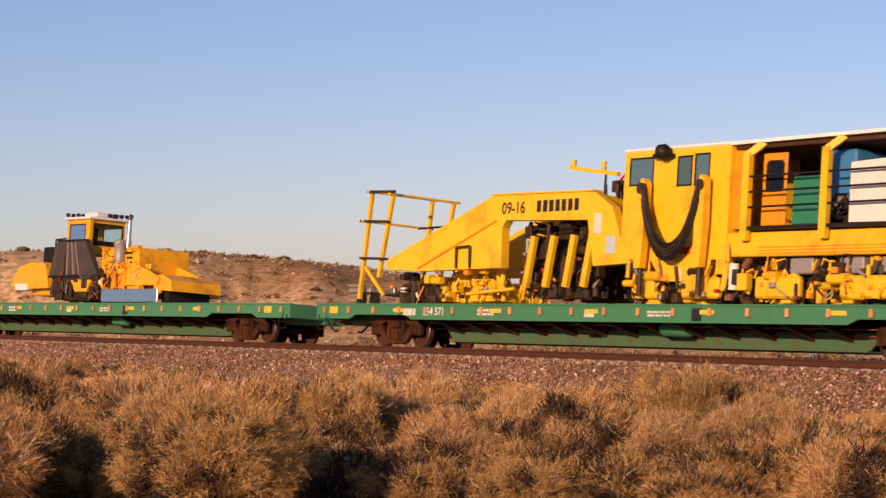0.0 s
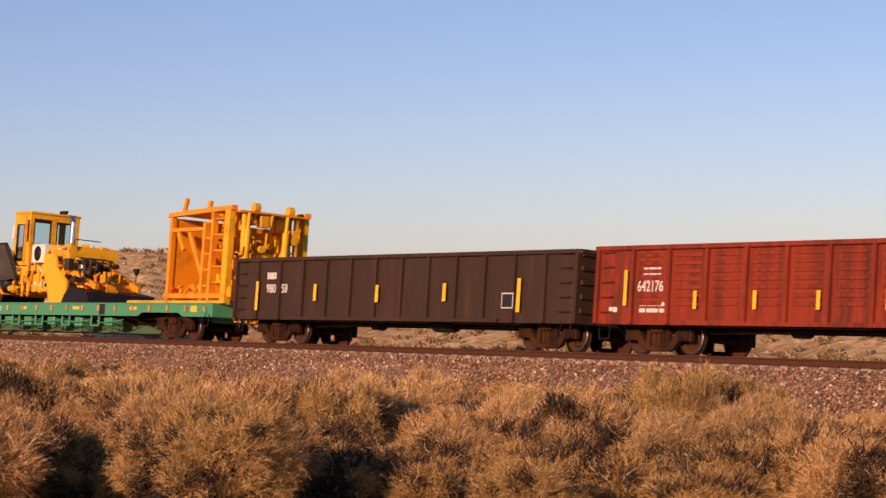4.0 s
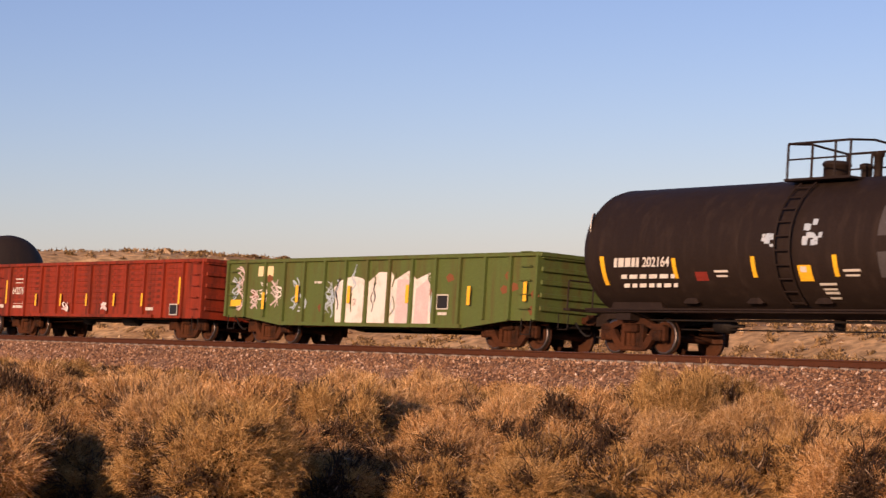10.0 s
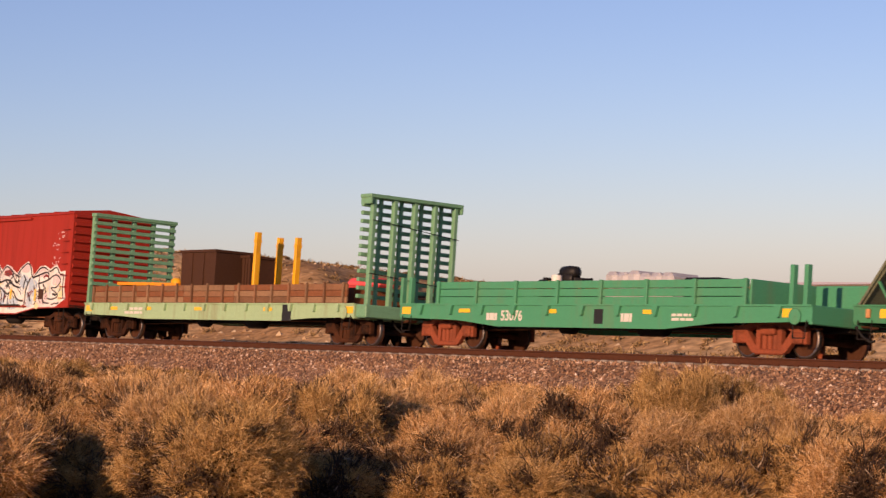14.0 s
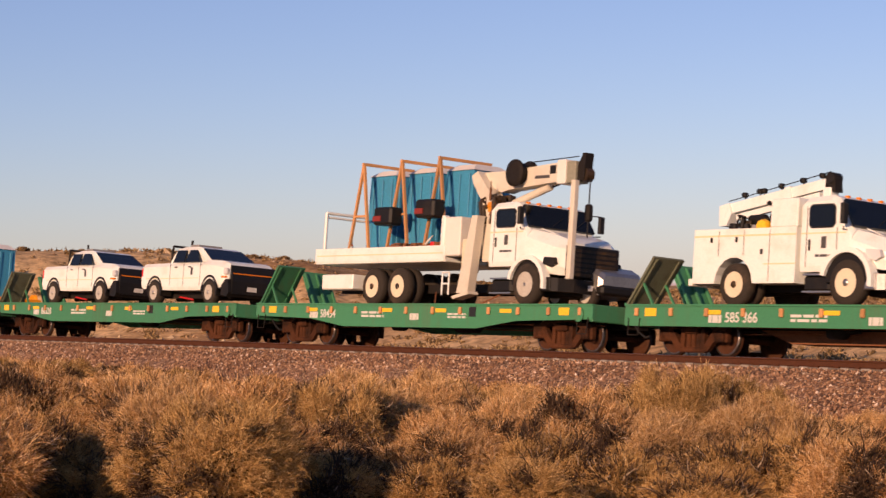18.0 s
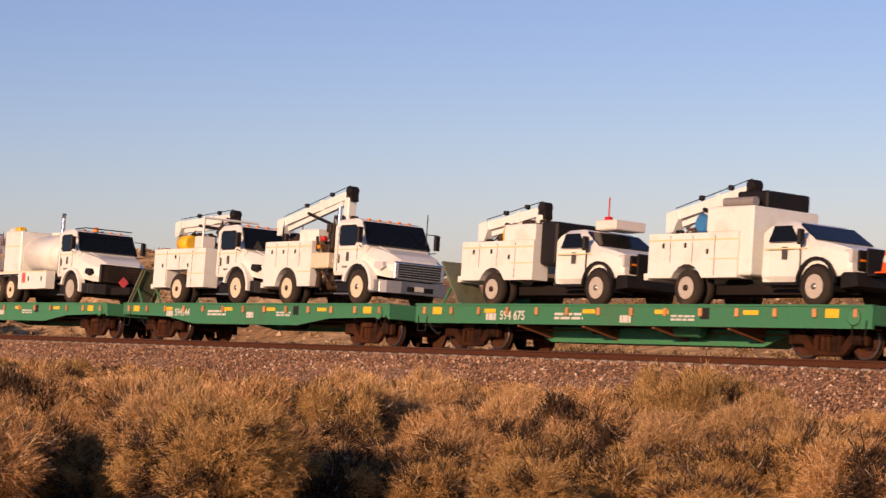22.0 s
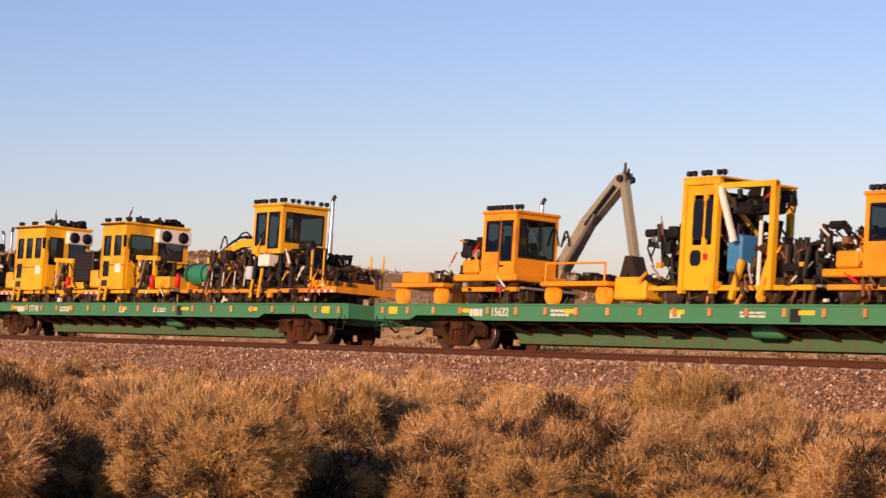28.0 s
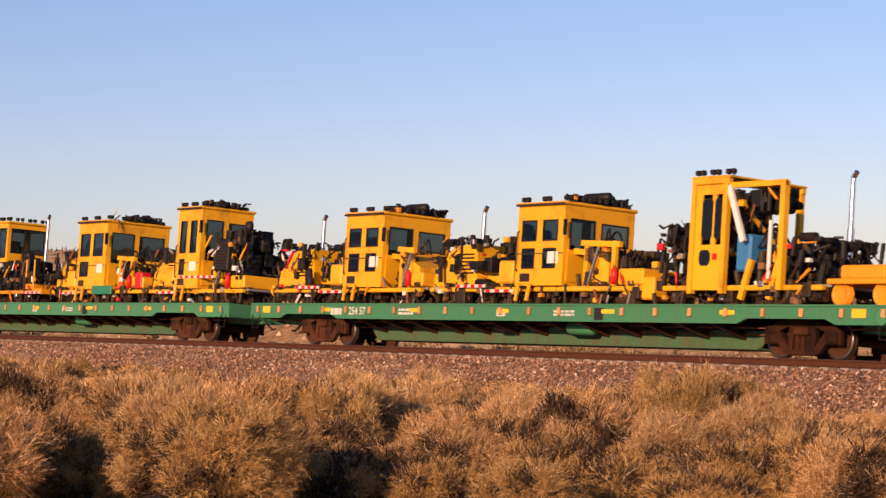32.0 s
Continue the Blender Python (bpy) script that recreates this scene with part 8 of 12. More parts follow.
def crane_service(s0, label, shift, front, high):
    m = rolling("crane_service_truck", s0, label, "service truck", "road vehicles")
    rails_frame(m, 0.2, 6.2)
    z1 = 2.92 if not high else 3.02
    service_body(m, 0.0, 3.3 if not high else 2.6, 1.2, 1.68, z1, 1.55 if not high else 1.3, 0.5, doors=4, square=not high)
    axle_pair(m, 1.55 if not high else 1.3, 1.02, 0.5, "cream", True)
    if high:
        part("step_box", S().box(2.6, 3.5, -1.2, -0.4, 2.2, 2.65, 0.03), "cream", m)
        core(m, "crane_controls", 2.6, 3.6, -1.05, -0.2, 1.6, 3.5, 40, 95, "grease")
        part("tool_chest", S().box(1.4, 2.4, -0.9, -0.2, 3.0, 3.4, 0.03), "white", m)
        folded_crane(m, -0.9, 2.7, 3.75, 4.5, 0.0, 0.9)
        part("exhaust_pipe", S().rod((3.75, -1.05, 2.0), (3.75, -1.05, 4.0), 0.06), "chrome", m)
    else:
        part("roll_cage", S().pipe([(2.9, -1.1, 2.9), (2.9, -1.1, 3.9), (2.9, 0.9, 3.9)], 0.04), "white", m)
        folded_crane(m, -1.0, 2.4, 3.9, 4.05, 0.3, 1.1)
        part("yellow_winch", S().lathe([(0.2, -0.3), (0.26, -0.28), (0.26, 0.28), (0.2, 0.3)], (1.2, -0.7, 3.15), "x", 14), "reflector", m)
        part("white_tool_case", S().box(2.0, 2.5, -0.9, -0.4, 2.95, 3.35, 0.03), "offwhite", m)
    x0 = 3.95 if not high else 3.75
    xn, xf = heavy_cab(m, x0, 1.15, 2.0, 2.78, 3.6, 1.1, front, "steel" if high else "black", 1.15, axle=1.35)
    axle_pair(m, xf, 1.05, 0.52, "cream", False, 0.3)
    part("antenna", S().rod((xn - 1.0, 0.9, 3.0), (xn - 1.0, 0.9, 3.9), 0.015), "black", m)
    return m


def super_duty(s0, label, tall):
    """A service pickup on dual wheels with utility body and small crane."""
    m = rolling("utility_truck", s0, label, "service truck", "road vehicles")
    w = 1.05
    rails_frame(m, 0.3, 6.4, 1.7)
    service_body(m, 0.0, 3.05, w + 0.05, 1.8, 2.82 if not tall else 2.85, 1.35, 0.44, doors=4)
    axle_pair(m, 1.35, 0.95, 0.44, "rim", True, 0.24)
    if tall:
        part("box_body", S().box(1.9, 3.4, -w, w, 2.85, 3.45, 0.04), "white", m)
        part("box_front", S().box(3.05, 3.45, -w, w, 1.85, 3.45, 0.03), "white", m)
        part("roof_crate", S().box(2.3, 3.3, -0.5, 0.9, 3.46, 3.86, 0.04), "black", m)
        part("gas_bottle", S().rod((2.2, -0.75, 3.58), (3.2, -0.75, 3.58), 0.11, 12), "grating", m)
        part("blue_coil", S().lathe([(0.18, -0.06), (0.25, 0.0), (0.18, 0.06)], (1.5, -0.8, 3.1), "y", 16), "machine_blue", m)
        folded_crane(m, -0.3, 2.3, 3.4, 3.95, 0.0, 0.8)
    else:
        part("upper_locker", S().box(1.7, 3.0, -w, -w + 0.5, 2.82, 3.25, 0.03), "white", m)
        folded_crane(m, -0.4, 2.0, 3.35, 3.7, 0.0, 0.7)
        part("tank_set", S().box(3.05, 3.7, -0.9, 0.9, 2.2, 3.3, 0.05), "black", m)
        part("light_board", S().box(4.6, 5.4, -0.4, 0.6, 3.1, 3.35, 0.03), "offwhite", m)
        part("marker_flag", S().rod((4.4, 0.2, 3.1), (4.4, 0.2, 4.0), 0.02).box(4.3, 4.5, 0.15, 0.25, 3.35, 3.5), "red", m)
    x0 = 3.78 if tall else 3.88
    body = part("cab", loft([(x0, ring(w - 0.05, 1.7, 2.9)), (x0 + 0.2, ring(w - 0.08, 1.7, 3.06, 0.16)), (x0 + 0.75, ring(w - 0.08, 1.7, 3.08, 0.16)), (x0 + 0.95, ring(w - 0.06, 1.7, 3.02, 0.16)), (x0 + 1.55, ring(w - 0.02, 1.7, 2.62)), (x0 + 2.2, ring(w - 0.04, 1.8, 2.52)), (x0 + 2.75, ring(w - 0.1, 1.85, 2.42)), (x0 + 2.85, ring(w - 0.16, 1.9, 2.35))]), "white", m)
    quad([(x0 + 0.98, -w + 0.22, 2.98), (x0 + 1.52, -w + 0.14, 2.62), (x0 + 1.52, w - 0.14, 2.62), (x0 + 0.98, w - 0.22, 2.98)], "screen_dark", body, "windscreen", 0.05)
    quad([(x0 + 0.3, -w + 0.1, 2.95), (x0 + 0.22, -w + 0.02, 2.58), (x0 + 1.15, -w + 0.02, 2.58), (x0 + 0.85, -w + 0.1, 2.95)], "screen_dark", body, "side_window", 0.03)
    part("door_seam", S().box(x0 + 1.2, x0 + 1.215, -w + 0.0, -w + 0.03, 1.8, 2.55), "grease", body)
    panel(body, x0 + 0.6, 2.2, 0.16, 0.28, -w + 0.045, "gr_grey", "door_emblem")
    part("orange_stripe", S().box(x0 + 0.1, x0 + 1.4, -w + 0.0, -w + 0.045, 2.42, 2.45), "gr_yellow", body)
    xf = x0 + 1.75
    arch(m, xf, -w - 0.02, 0.56, "black", "fender_flare", 0.08)
    part("wheel_well", S().slab([(xf + 0.52 * math.cos(radians(a)), DECK + 0.44 + 0.52 * math.sin(radians(a))) for a in range(-10, 191, 20)], -w + 0.0, -w + 0.5), "black", m)
    for q in (-1, 1):
        tyre(m, xf, q * 0.98, 0.45, 0.26, "rim", False, q)
        part("head_lamp", S().box(x0 + 2.55, x0 + 2.86, q * 0.84 - 0.1, q * 0.84 + 0.1, 2.1, 2.4, 0.03), "lamp", m)
    g = part("grille", S().box(x0 + 2.84, x0 + 2.92, -0.75, 0.75, 1.95, 2.4, 0.03), "black", m)
    part("grille_bar", S().box(x0 + 2.92, x0 + 2.94, -0.7, 0.7, 2.15, 2.2), "amber", g)
    part("bumper", S().slab([(x0 + 2.5, 1.55), (x0 + 2.5, 1.9), (x0 + 3.1, 1.9), (x0 + 3.2, 1.6)], -0.95, 0.95), "black", m)
    part("push_guard", S().box(x0 + 3.0, x0 + 3.08, -0.6, 0.6, 1.6, 2.45, 0.02), "black", m)
    if tall:
        traffic_cone(m, x0 + 3.2, -0.4, 1.9)
        part("cone_holder", S().box(x0 + 3.05, x0 + 3.4, -0.6, -0.2, 1.84, 1.9), "black", m)
    part("mirror", S().box(x0 + 1.3, x0 + 1.4, -w - 0.25, -w - 0.05, 2.5, 2.85, 0.03), "black", m)
    part("running_board", S().box(x0 + 0.1, x0 + 1.2, -w - 0.02, -w + 0.2, 1.62, 1.67), "black", m)
    return m


def shorten(m, x_from, k):
    """Draws in a vehicle's nose beyond x_from."""
    for o in m.children_recursive:
        if o.name.split(".")[0] not in ("wheel", "rim", "hub", "wheel_well", "wheel_arch", "fender_flare", "traffic_cone", "reflective_band"):
            for v in o.data.vertices:
                if v.co.x > x_from:
                    v.co.x = x_from + (v.co.x - x_from) * k
    return m


WHITE_PU = "white crew-cab pickup with black grille guard"
shorten(pickup(200.85, WHITE_PU + " and headache rack"), 5.0, 0.62)
shorten(pickup(193.4, WHITE_PU + " carrying gear in its bed"), 5.0, 0.62)
boom_truck()
small_suv(222.3 - 1.1)
service_truck()
shorten(passenger_van(235.45), 5.1, 0.6)
fuel_truck(248.0, "dark", "black", "white tandem-axle fuel truck with black grille", False, 61)
crane_service(262.2, "white service truck with stowed crane and yellow winch", 0, "dark", False)
crane_service(269.1, "white service truck with raised knuckle crane", 0, "chrome", True)
shorten(super_duty(279.0, "white utility truck with small crane and tank rack", False), 5.8, 0.65)
shorten(super_duty(286.5, "white utility truck with tall box body and cone", True), 5.8, 0.75)
fuel_truck(297.85, "chrome", "steel", "white tandem-axle fuel truck with chrome bumper", True, 62)

# ---- boxcar, bulkhead flat, low-sided flat ----
def spray(parent, pts, w, y, mat, name="graffiti_stroke"):
    """A painted stroke: a flat ribbon that curves through points (x, z) on a side wall."""
    if len(pts) > 2:
        ends = [pts[0]] + list(pts) + [pts[-1]]
        pts = [tuple(0.5 * (2 * b[i] + (c[i] - a[i]) * u + (2 * a[i] - 5 * b[i] + 4 * c[i] - d[i]) * u * u + (3 * b[i] - a[i] - 3 * c[i] + d[i]) * u ** 3) for i in (0, 1))
               for a, b, c, d in zip(ends, ends[1:], ends[2:], ends[3:]) for u in (0.0, 0.25, 0.5, 0.75)] + [pts[-1]]
    vs, n = [], len(pts)
    for i, (x, z) in enumerate(pts):
        (xa, za), (xb, zb) = pts[max(0, i - 1)], pts[min(n - 1, i + 1)]
        k = 0.5 * w / (math.hypot(xb - xa, zb - za) + 1e-6)
        dx, dz = -(zb - za) * k, (xb - xa) * k
        vs += [(x + dx, y - 0.002, z + dz), (x - dx, y - 0.002, z - dz), (x + dx, y + 0.002, z + dz), (x - dx, y + 0.002, z - dz)]
    fs = []
    for i in range(n - 1):
        o = 4 * i
        fs += [(o, o + 1, o + 5, o + 4), (o + 2, o + 6, o + 7, o + 3), (o, o + 4, o + 6, o + 2), (o + 1, o + 3, o + 7, o + 5)]
    s = S().add(vs, fs + [(0, 2, 3, 1), (4 * n - 4, 4 * n - 3, 4 * n - 1, 4 * n - 2)])
    return part(name, s, mat, parent)


def blob(parent, cx, cz, rx, rz, y, mat, seed=0, n=14, wob=0.18, name="graffiti_fill"):
    rg = random.Random(seed)
    prof = []
    for i in range(n):
        a = TAU * i / n
        k = 1 + rg.uniform(-wob, wob)
        prof.append((cx + math.cos(a) * rx * k, cz + math.sin(a) * rz * k))
    return part(name, S().slab(prof, y - 0.003, y), mat, parent)


def boxcar():
    m = rolling("boxcar", 122.0, "red boxcar with sliding door and bright graffiti along its side", "boxcar", "train")
    n, h, top, low = 14.85, 1.53, 4.28, 0.98
    for sgn in (-1, 1):
        y0, y1 = sgn * h, sgn * (h - 0.05)
        part("side_wall", S().slab([(0, low), (0, top - 0.1), (0.1, top), (n - 0.1, top), (n, top - 0.1), (n, low), (n - 2.6, low - 0.05), (n - 4.2, 0.72), (4.2, 0.72), (2.6, low - 0.05)], y0, y1), "box_red", m)
    part("roof", S().plan([(-h - 0.04, top - 0.04), (-h, top + 0.04), (0, top + 0.2), (h, top + 0.04), (h + 0.04, top - 0.04)], -0.02, n + 0.02), "box_red", m)
    for i in range(13):
        x = 0.4 + i * (n - 0.8) / 12
        part("roof_rib", S().plan([(-h, top + 0.03), (0, top + 0.2), (h, top + 0.03), (h, top + 0.08), (0, top + 0.25), (-h, top + 0.08)], x - 0.05, x + 0.05), "box_red", m)
    part("floor", S().box(0, n, -h + 0.06, h - 0.06, low, low + 0.1), "under", m)
    for x in (0.0, n - 0.06):
        part("end_wall", S().box(x, x + 0.06, -h + 0.05, h - 0.05, low, top), "box_red", m)
    for k in range(11):
        z = low + 0.2 + k * 0.29
        part("end_corrugation", S().slab([(n, z), (n + 0.09, z + 0.06), (n + 0.09, z + 0.12), (n, z + 0.18)], -h + 0.06, h - 0.06), "box_red", m)
    d = part("door", S().box(5.75, 8.55, -h - 0.07, -h - 0.01, 1.02, 4.12, 0.01), "box_red", m)
    for z in (1.75, 2.5, 3.1, 3.7):
        part("door_rib", S().box(5.8, 8.5, -h - 0.1, -h - 0.07, z, z + 0.08, 0.015), "box_red", d)
    part("door_post", S().box(8.6, 8.72, -h - 0.08, -h, 1.0, 4.15), "box_red", d)
    part("door_track", S().box(5.4, 11.6, -h - 0.1, -h, 4.12, 4.2).box(5.4, 11.6, -h - 0.1, -h, 0.98, 1.03), "box_red", m)
    w = part("window", S().box(4.45, 5.3, -h - 0.03, -h, 2.3, 3.8, 0.01), "cream", m, "small sash window with pale frame")
    for z0, z1 in ((3.12, 3.7), (2.42, 3.0)):
        part("pane", S().box(4.55, 5.2, -h - 0.036, -h - 0.03, z0, z1), "gr_grey", w)
    part("vent", S().lathe([(0.02, -0.01), (0.14, -0.008)], (4.9, -h - 0.037, 2.7), "y", 12), "black", w)
    grabs(m, 0.4, -h - 0.08, [1.3 + 0.4 * k for k in range(4)], 0.4, "box_red")
    grabs(m, n - 0.4, -h - 0.08, [1.3 + 0.4 * k for k in range(7)], 0.4, "box_red")
    y = -h - 0.004
    # graffiti: pale ground, colour fields and outlined letters in plain strokes
    yd = -h - 0.104
    part("graffiti_ground", S().slab([(0.05, 1.02), (0.08, 1.85), (0.7, 2.0), (1.7, 2.12), (3.2, 2.2), (4.5, 2.1), (5.7, 2.05), (5.7, 0.76), (4.2, 0.76), (2.7, 0.96)], y - 0.002, y + 0.004), "gr_yellow", m, "cream yellow sprayed ground")
    part("graffiti_ground", S().slab([(8.74, 0.76), (8.6, 1.7), (8.55, 2.15), (8.85, 2.48), (9.1, 2.54), (9.35, 2.34), (9.75, 2.54), (10.3, 2.34), (10.65, 2.2), (10.9, 2.4), (11.5, 2.64), (11.85, 2.38), (12.0, 2.12), (12.5, 2.44), (12.9, 2.46), (13.3, 2.33), (13.8, 2.48), (14.15, 2.22), (14.5, 2.26), (14.5, 1.66), (14.62, 1.28), (13.9, 1.0), (12.3, 0.97), (10.7, 0.76)], y - 0.002, y + 0.004), "gr_white", m, "white outlined letter block")
    part("graffiti_ground", S().slab([(5.8, 1.06), (5.8, 2.08), (6.3, 2.1), (7.0, 2.2), (7.4, 2.06), (7.8, 2.18), (8.2, 2.05), (8.5, 1.98), (8.5, 1.06)], yd - 0.003, yd + 0.003), "gr_white", d)
    rg = random.Random(8)
    # dripping upper edge and dabs of the cream ground
    for i in range(34):
        x = 0.3 + i * 0.13 + rg.uniform(-0.03, 0.03)
        blob(m, x, 2.02 + 0.05 * math.sin(x) + rg.uniform(-0.05, 0.16), rg.uniform(0.05, 0.1), rg.uniform(0.05, 0.13), y - 0.003 - 0.0006 * (i % 3), rg.choice(("gr_yellow", "gr_white", "gr_yellow")), i, 8, 0.3)
    for cx, cz, rx, rz, mt in ((3.2, 1.2, 0.9, 0.3, "gr_white"), (1.6, 1.12, 0.7, 0.14, "gr_white"), (4.2, 1.5, 0.3, 0.4, "gr_white"), (5.2, 1.5, 0.46, 0.55, "gr_pink"), (5.25, 1.75, 0.2, 0.22, "gr_white"), (9.0, 2.2, 0.34, 0.26, "gr_pink"), (9.95, 2.28, 0.42, 0.2, "gr_pink"), (11.35, 2.38, 0.4, 0.17, "gr_pink"), (12.65, 2.2, 0.4, 0.16, "gr_pink"), (13.9, 1.95, 0.36, 0.24, "gr_pink"), (9.45, 1.35, 0.4, 0.36, "gr_blue"), (10.4, 1.1, 0.5, 0.22, "gr_blue"), (11.3, 1.9, 0.4, 0.26, "gr_blue"), (12.0, 1.7, 0.36, 0.34, "gr_blue"), (11.8, 1.15, 0.3, 0.2, "gr_blue"), (12.9, 1.3, 0.4, 0.24, "gr_pink"), (9.0, 1.0, 0.3, 0.18, "gr_yellow"), (14.2, 1.5, 0.22, 0.3, "gr_yellow"), (12.4, 1.05, 0.16, 0.14, "gr_yellow")):
        blob(m, cx, cz, rx, rz, y - 0.0045, mt, int(cx * 7), 14, 0.14)
    for cx, cz, rx, rz, mt in ((6.3, 1.7, 0.4, 0.34, "gr_pink"), (7.0, 1.5, 0.34, 0.4, "gr_white"), (7.9, 1.75, 0.36, 0.3, "gr_pink"), (7.2, 1.25, 0.5, 0.16, "gr_blue"), (8.2, 1.35, 0.26, 0.22, "gr_pink"), (6.2, 1.25, 0.3, 0.16, "gr_yellow")):
        blob(d, cx, cz, rx, rz, yd - 0.004, mt, int(cx * 9), 14, 0.14)
    # outlines of the large letters: dark line with a pale edge outside it
    edge = [(8.68, 1.2), (8.62, 1.75), (8.62, 2.12), (8.88, 2.4), (9.1, 2.46), (9.34, 2.26), (9.75, 2.46), (10.3, 2.26), (10.65, 2.12), (10.92, 2.32), (11.48, 2.55), (11.78, 2.36), (11.95, 2.05), (12.5, 2.35), (12.9, 2.38), (13.3, 2.24), (13.8, 2.38), (14.1, 2.14), (14.38, 2.1), (14.38, 1.66), (14.46, 1.3)]
    spray(m, edge, 0.06, y - 0.0095, "gr_black")
    for pts, w in (([(8.78, 1.98), (9.25, 1.88), (9.93, 1.97), (10.51, 1.75), (10.95, 1.68)], 0.07), ([(9.3, 1.72), (9.86, 1.47), (10.1, 1.5), (10.42, 1.54), (10.78, 1.26), (11.3, 1.2)], 0.07), ([(11.79, 2.02), (11.5, 1.68), (11.43, 1.26), (11.36, 0.95)], 0.08), ([(12.0, 2.02), (12.62, 2.15), (13.15, 2.2), (13.2, 1.95), (12.44, 1.81)], 0.06), ([(13.2, 1.93), (13.8, 2.12), (14.2, 1.92), (13.89, 1.68), (13.49, 1.66), (14.05, 1.4), (13.62, 1.26), (13.2, 1.3)], 0.05), ([(9.35, 2.26), (9.2, 2.05), (9.3, 1.9)], 0.06), ([(10.3, 2.26), (10.45, 2.0), (10.75, 1.86), (10.92, 2.3)], 0.06), ([(9.3, 1.72), (9.5, 1.25), (9.35, 0.95)], 0.06), ([(10.1, 1.5), (10.0, 1.2), (10.25, 0.95)], 0.06), ([(12.1, 1.75), (12.35, 1.3), (12.2, 1.05)], 0.05), ([(12.95, 1.75), (12.9, 1.2), (13.4, 1.12)], 0.05)):
        spray(m, pts, w, y - 0.0115, "gr_black")
        spray(m, [(a + 0.06, b + 0.07) for a, b in pts], w * 0.5, y - 0.0105, "gr_white")
    for pts in ([(9.6, 2.3), (10.1, 2.36), (10.3, 2.15), (9.9, 2.1), (9.55, 2.16)], [(9.9, 1.9), (10.3, 1.92), (10.62, 1.7), (10.3, 1.74)], [(9.55, 1.6), (9.75, 1.3), (9.9, 1.34)]):
        part("graffiti_shade", S().slab(pts, y - 0.0085, y - 0.006), "maroon" if pts[0][1] > 2 else "gr_black", m)
    for i in range(70):
        on_door = i % 4 == 0
        cx = rg.uniform(5.9, 8.3) if on_door else rg.choice((rg.uniform(0.3, 5.4), rg.uniform(8.9, 14.2)))
        cz, a = rg.uniform(1.1, 1.95), rg.uniform(0, TAU)
        pts = []
        for _ in range(6):
            pts.append((cx, cz))
            a += rg.uniform(-0.7, 0.9)
            cx, cz = cx + math.cos(a) * 0.12, max(1.08, min(2.05, cz + math.sin(a) * 0.12))
        spray(d if on_door else m, pts, rg.choice((0.02, 0.03, 0.05)), (yd - 0.008 if on_door else y - 0.007) - 0.0004 * (i % 5), rg.choice(("gr_grey", "gr_white", "gr_white", "gr_yellow", "gr_blue", "gr_pink")))
    for i in range(60):
        cx, cz, a, pts = rg.uniform(8.9, 14.1), rg.uniform(1.05, 2.15), rg.uniform(0, TAU), []
        for _ in range(5):
            pts.append((cx, cz))
            a += rg.uniform(-0.5, 0.8)
            cx, cz = cx + math.cos(a) * 0.11, max(1.02, min(2.2, cz + math.sin(a) * 0.11))
        spray(m, pts, rg.choice((0.03, 0.05, 0.08)), y - 0.0072 - 0.0003 * (i % 5), rg.choice(("gr_grey", "gr_blue", "gr_blue", "maroon", "gr_black", "gr_yellow", "gr_white")))
    # number block painted over the cream, and black shapes beside it
    part("black_patch", S().slab([(0.74, 1.7), (0.8, 2.05), (2.34, 2.14), (2.3, 1.74), (1.5, 1.66)], y - 0.012, y), "gr_black", m)
    part("black_patch", S().slab([(1.08, 1.2), (1.08, 1.64), (2.36, 1.68), (2.4, 1.19)], y - 0.012, y), "gr_black", m)
    lettering("15274", 0.95, 1.78, 0.3, y - 0.014, "stencil", m)
    bars(1.2, 1.26, 0.95, 0.3, y - 0.012, "stencil", m, 2, 2)
    part("black_patch", S().slab([(2.5, 1.7), (2.6, 1.92), (2.95, 1.94), (2.98, 1.7), (2.7, 1.64)], y - 0.012, y), "gr_black", m)
    part("black_patch", S().slab([(3.1, 1.78), (3.2, 1.96), (3.45, 1.86), (3.95, 1.86), (3.88, 1.58), (3.5, 1.64), (3.6, 1.4), (3.3, 1.6)], y - 0.012, y), "gr_black", m)
    part("black_patch", S().slab([(4.2, 1.62), (4.22, 1.84), (4.4, 1.86), (4.38, 1.6)], y - 0.012, y), "gr_black", m)
    panel(m, 12.52, 1.26, 0.4, 0.36, y - 0.012, "rustbox", "data_panel")
    for x, z0, z1 in ((0.2, 1.19, 2.07), (2.5, 1.19, 1.61), (4.41, 1.19, 1.67), (10.25, 1.26, 1.64), (12.26, 1.2, 1.62)):
        tape_up(m, x, z0, y - 0.016, z1 - z0, 0.13)
    tape_up(d, 7.19, 1.5, yd - 0.012, 0.4, 0.13)
    part("lower_track", S().rod((5.5, -h - 0.15, 1.04), (11.3, -h - 0.15, 1.04), 0.03), "under", m)
    part("lock_rod", S().rod((5.8, -h - 0.13, 1.5), (8.9, -h - 0.13, 1.5), 0.018), "under", d)
    part("floor_step", S().box(7.7, 8.4, -h - 0.06, -h + 0.04, 0.62, 0.8, 0.02), "rustplate", m)
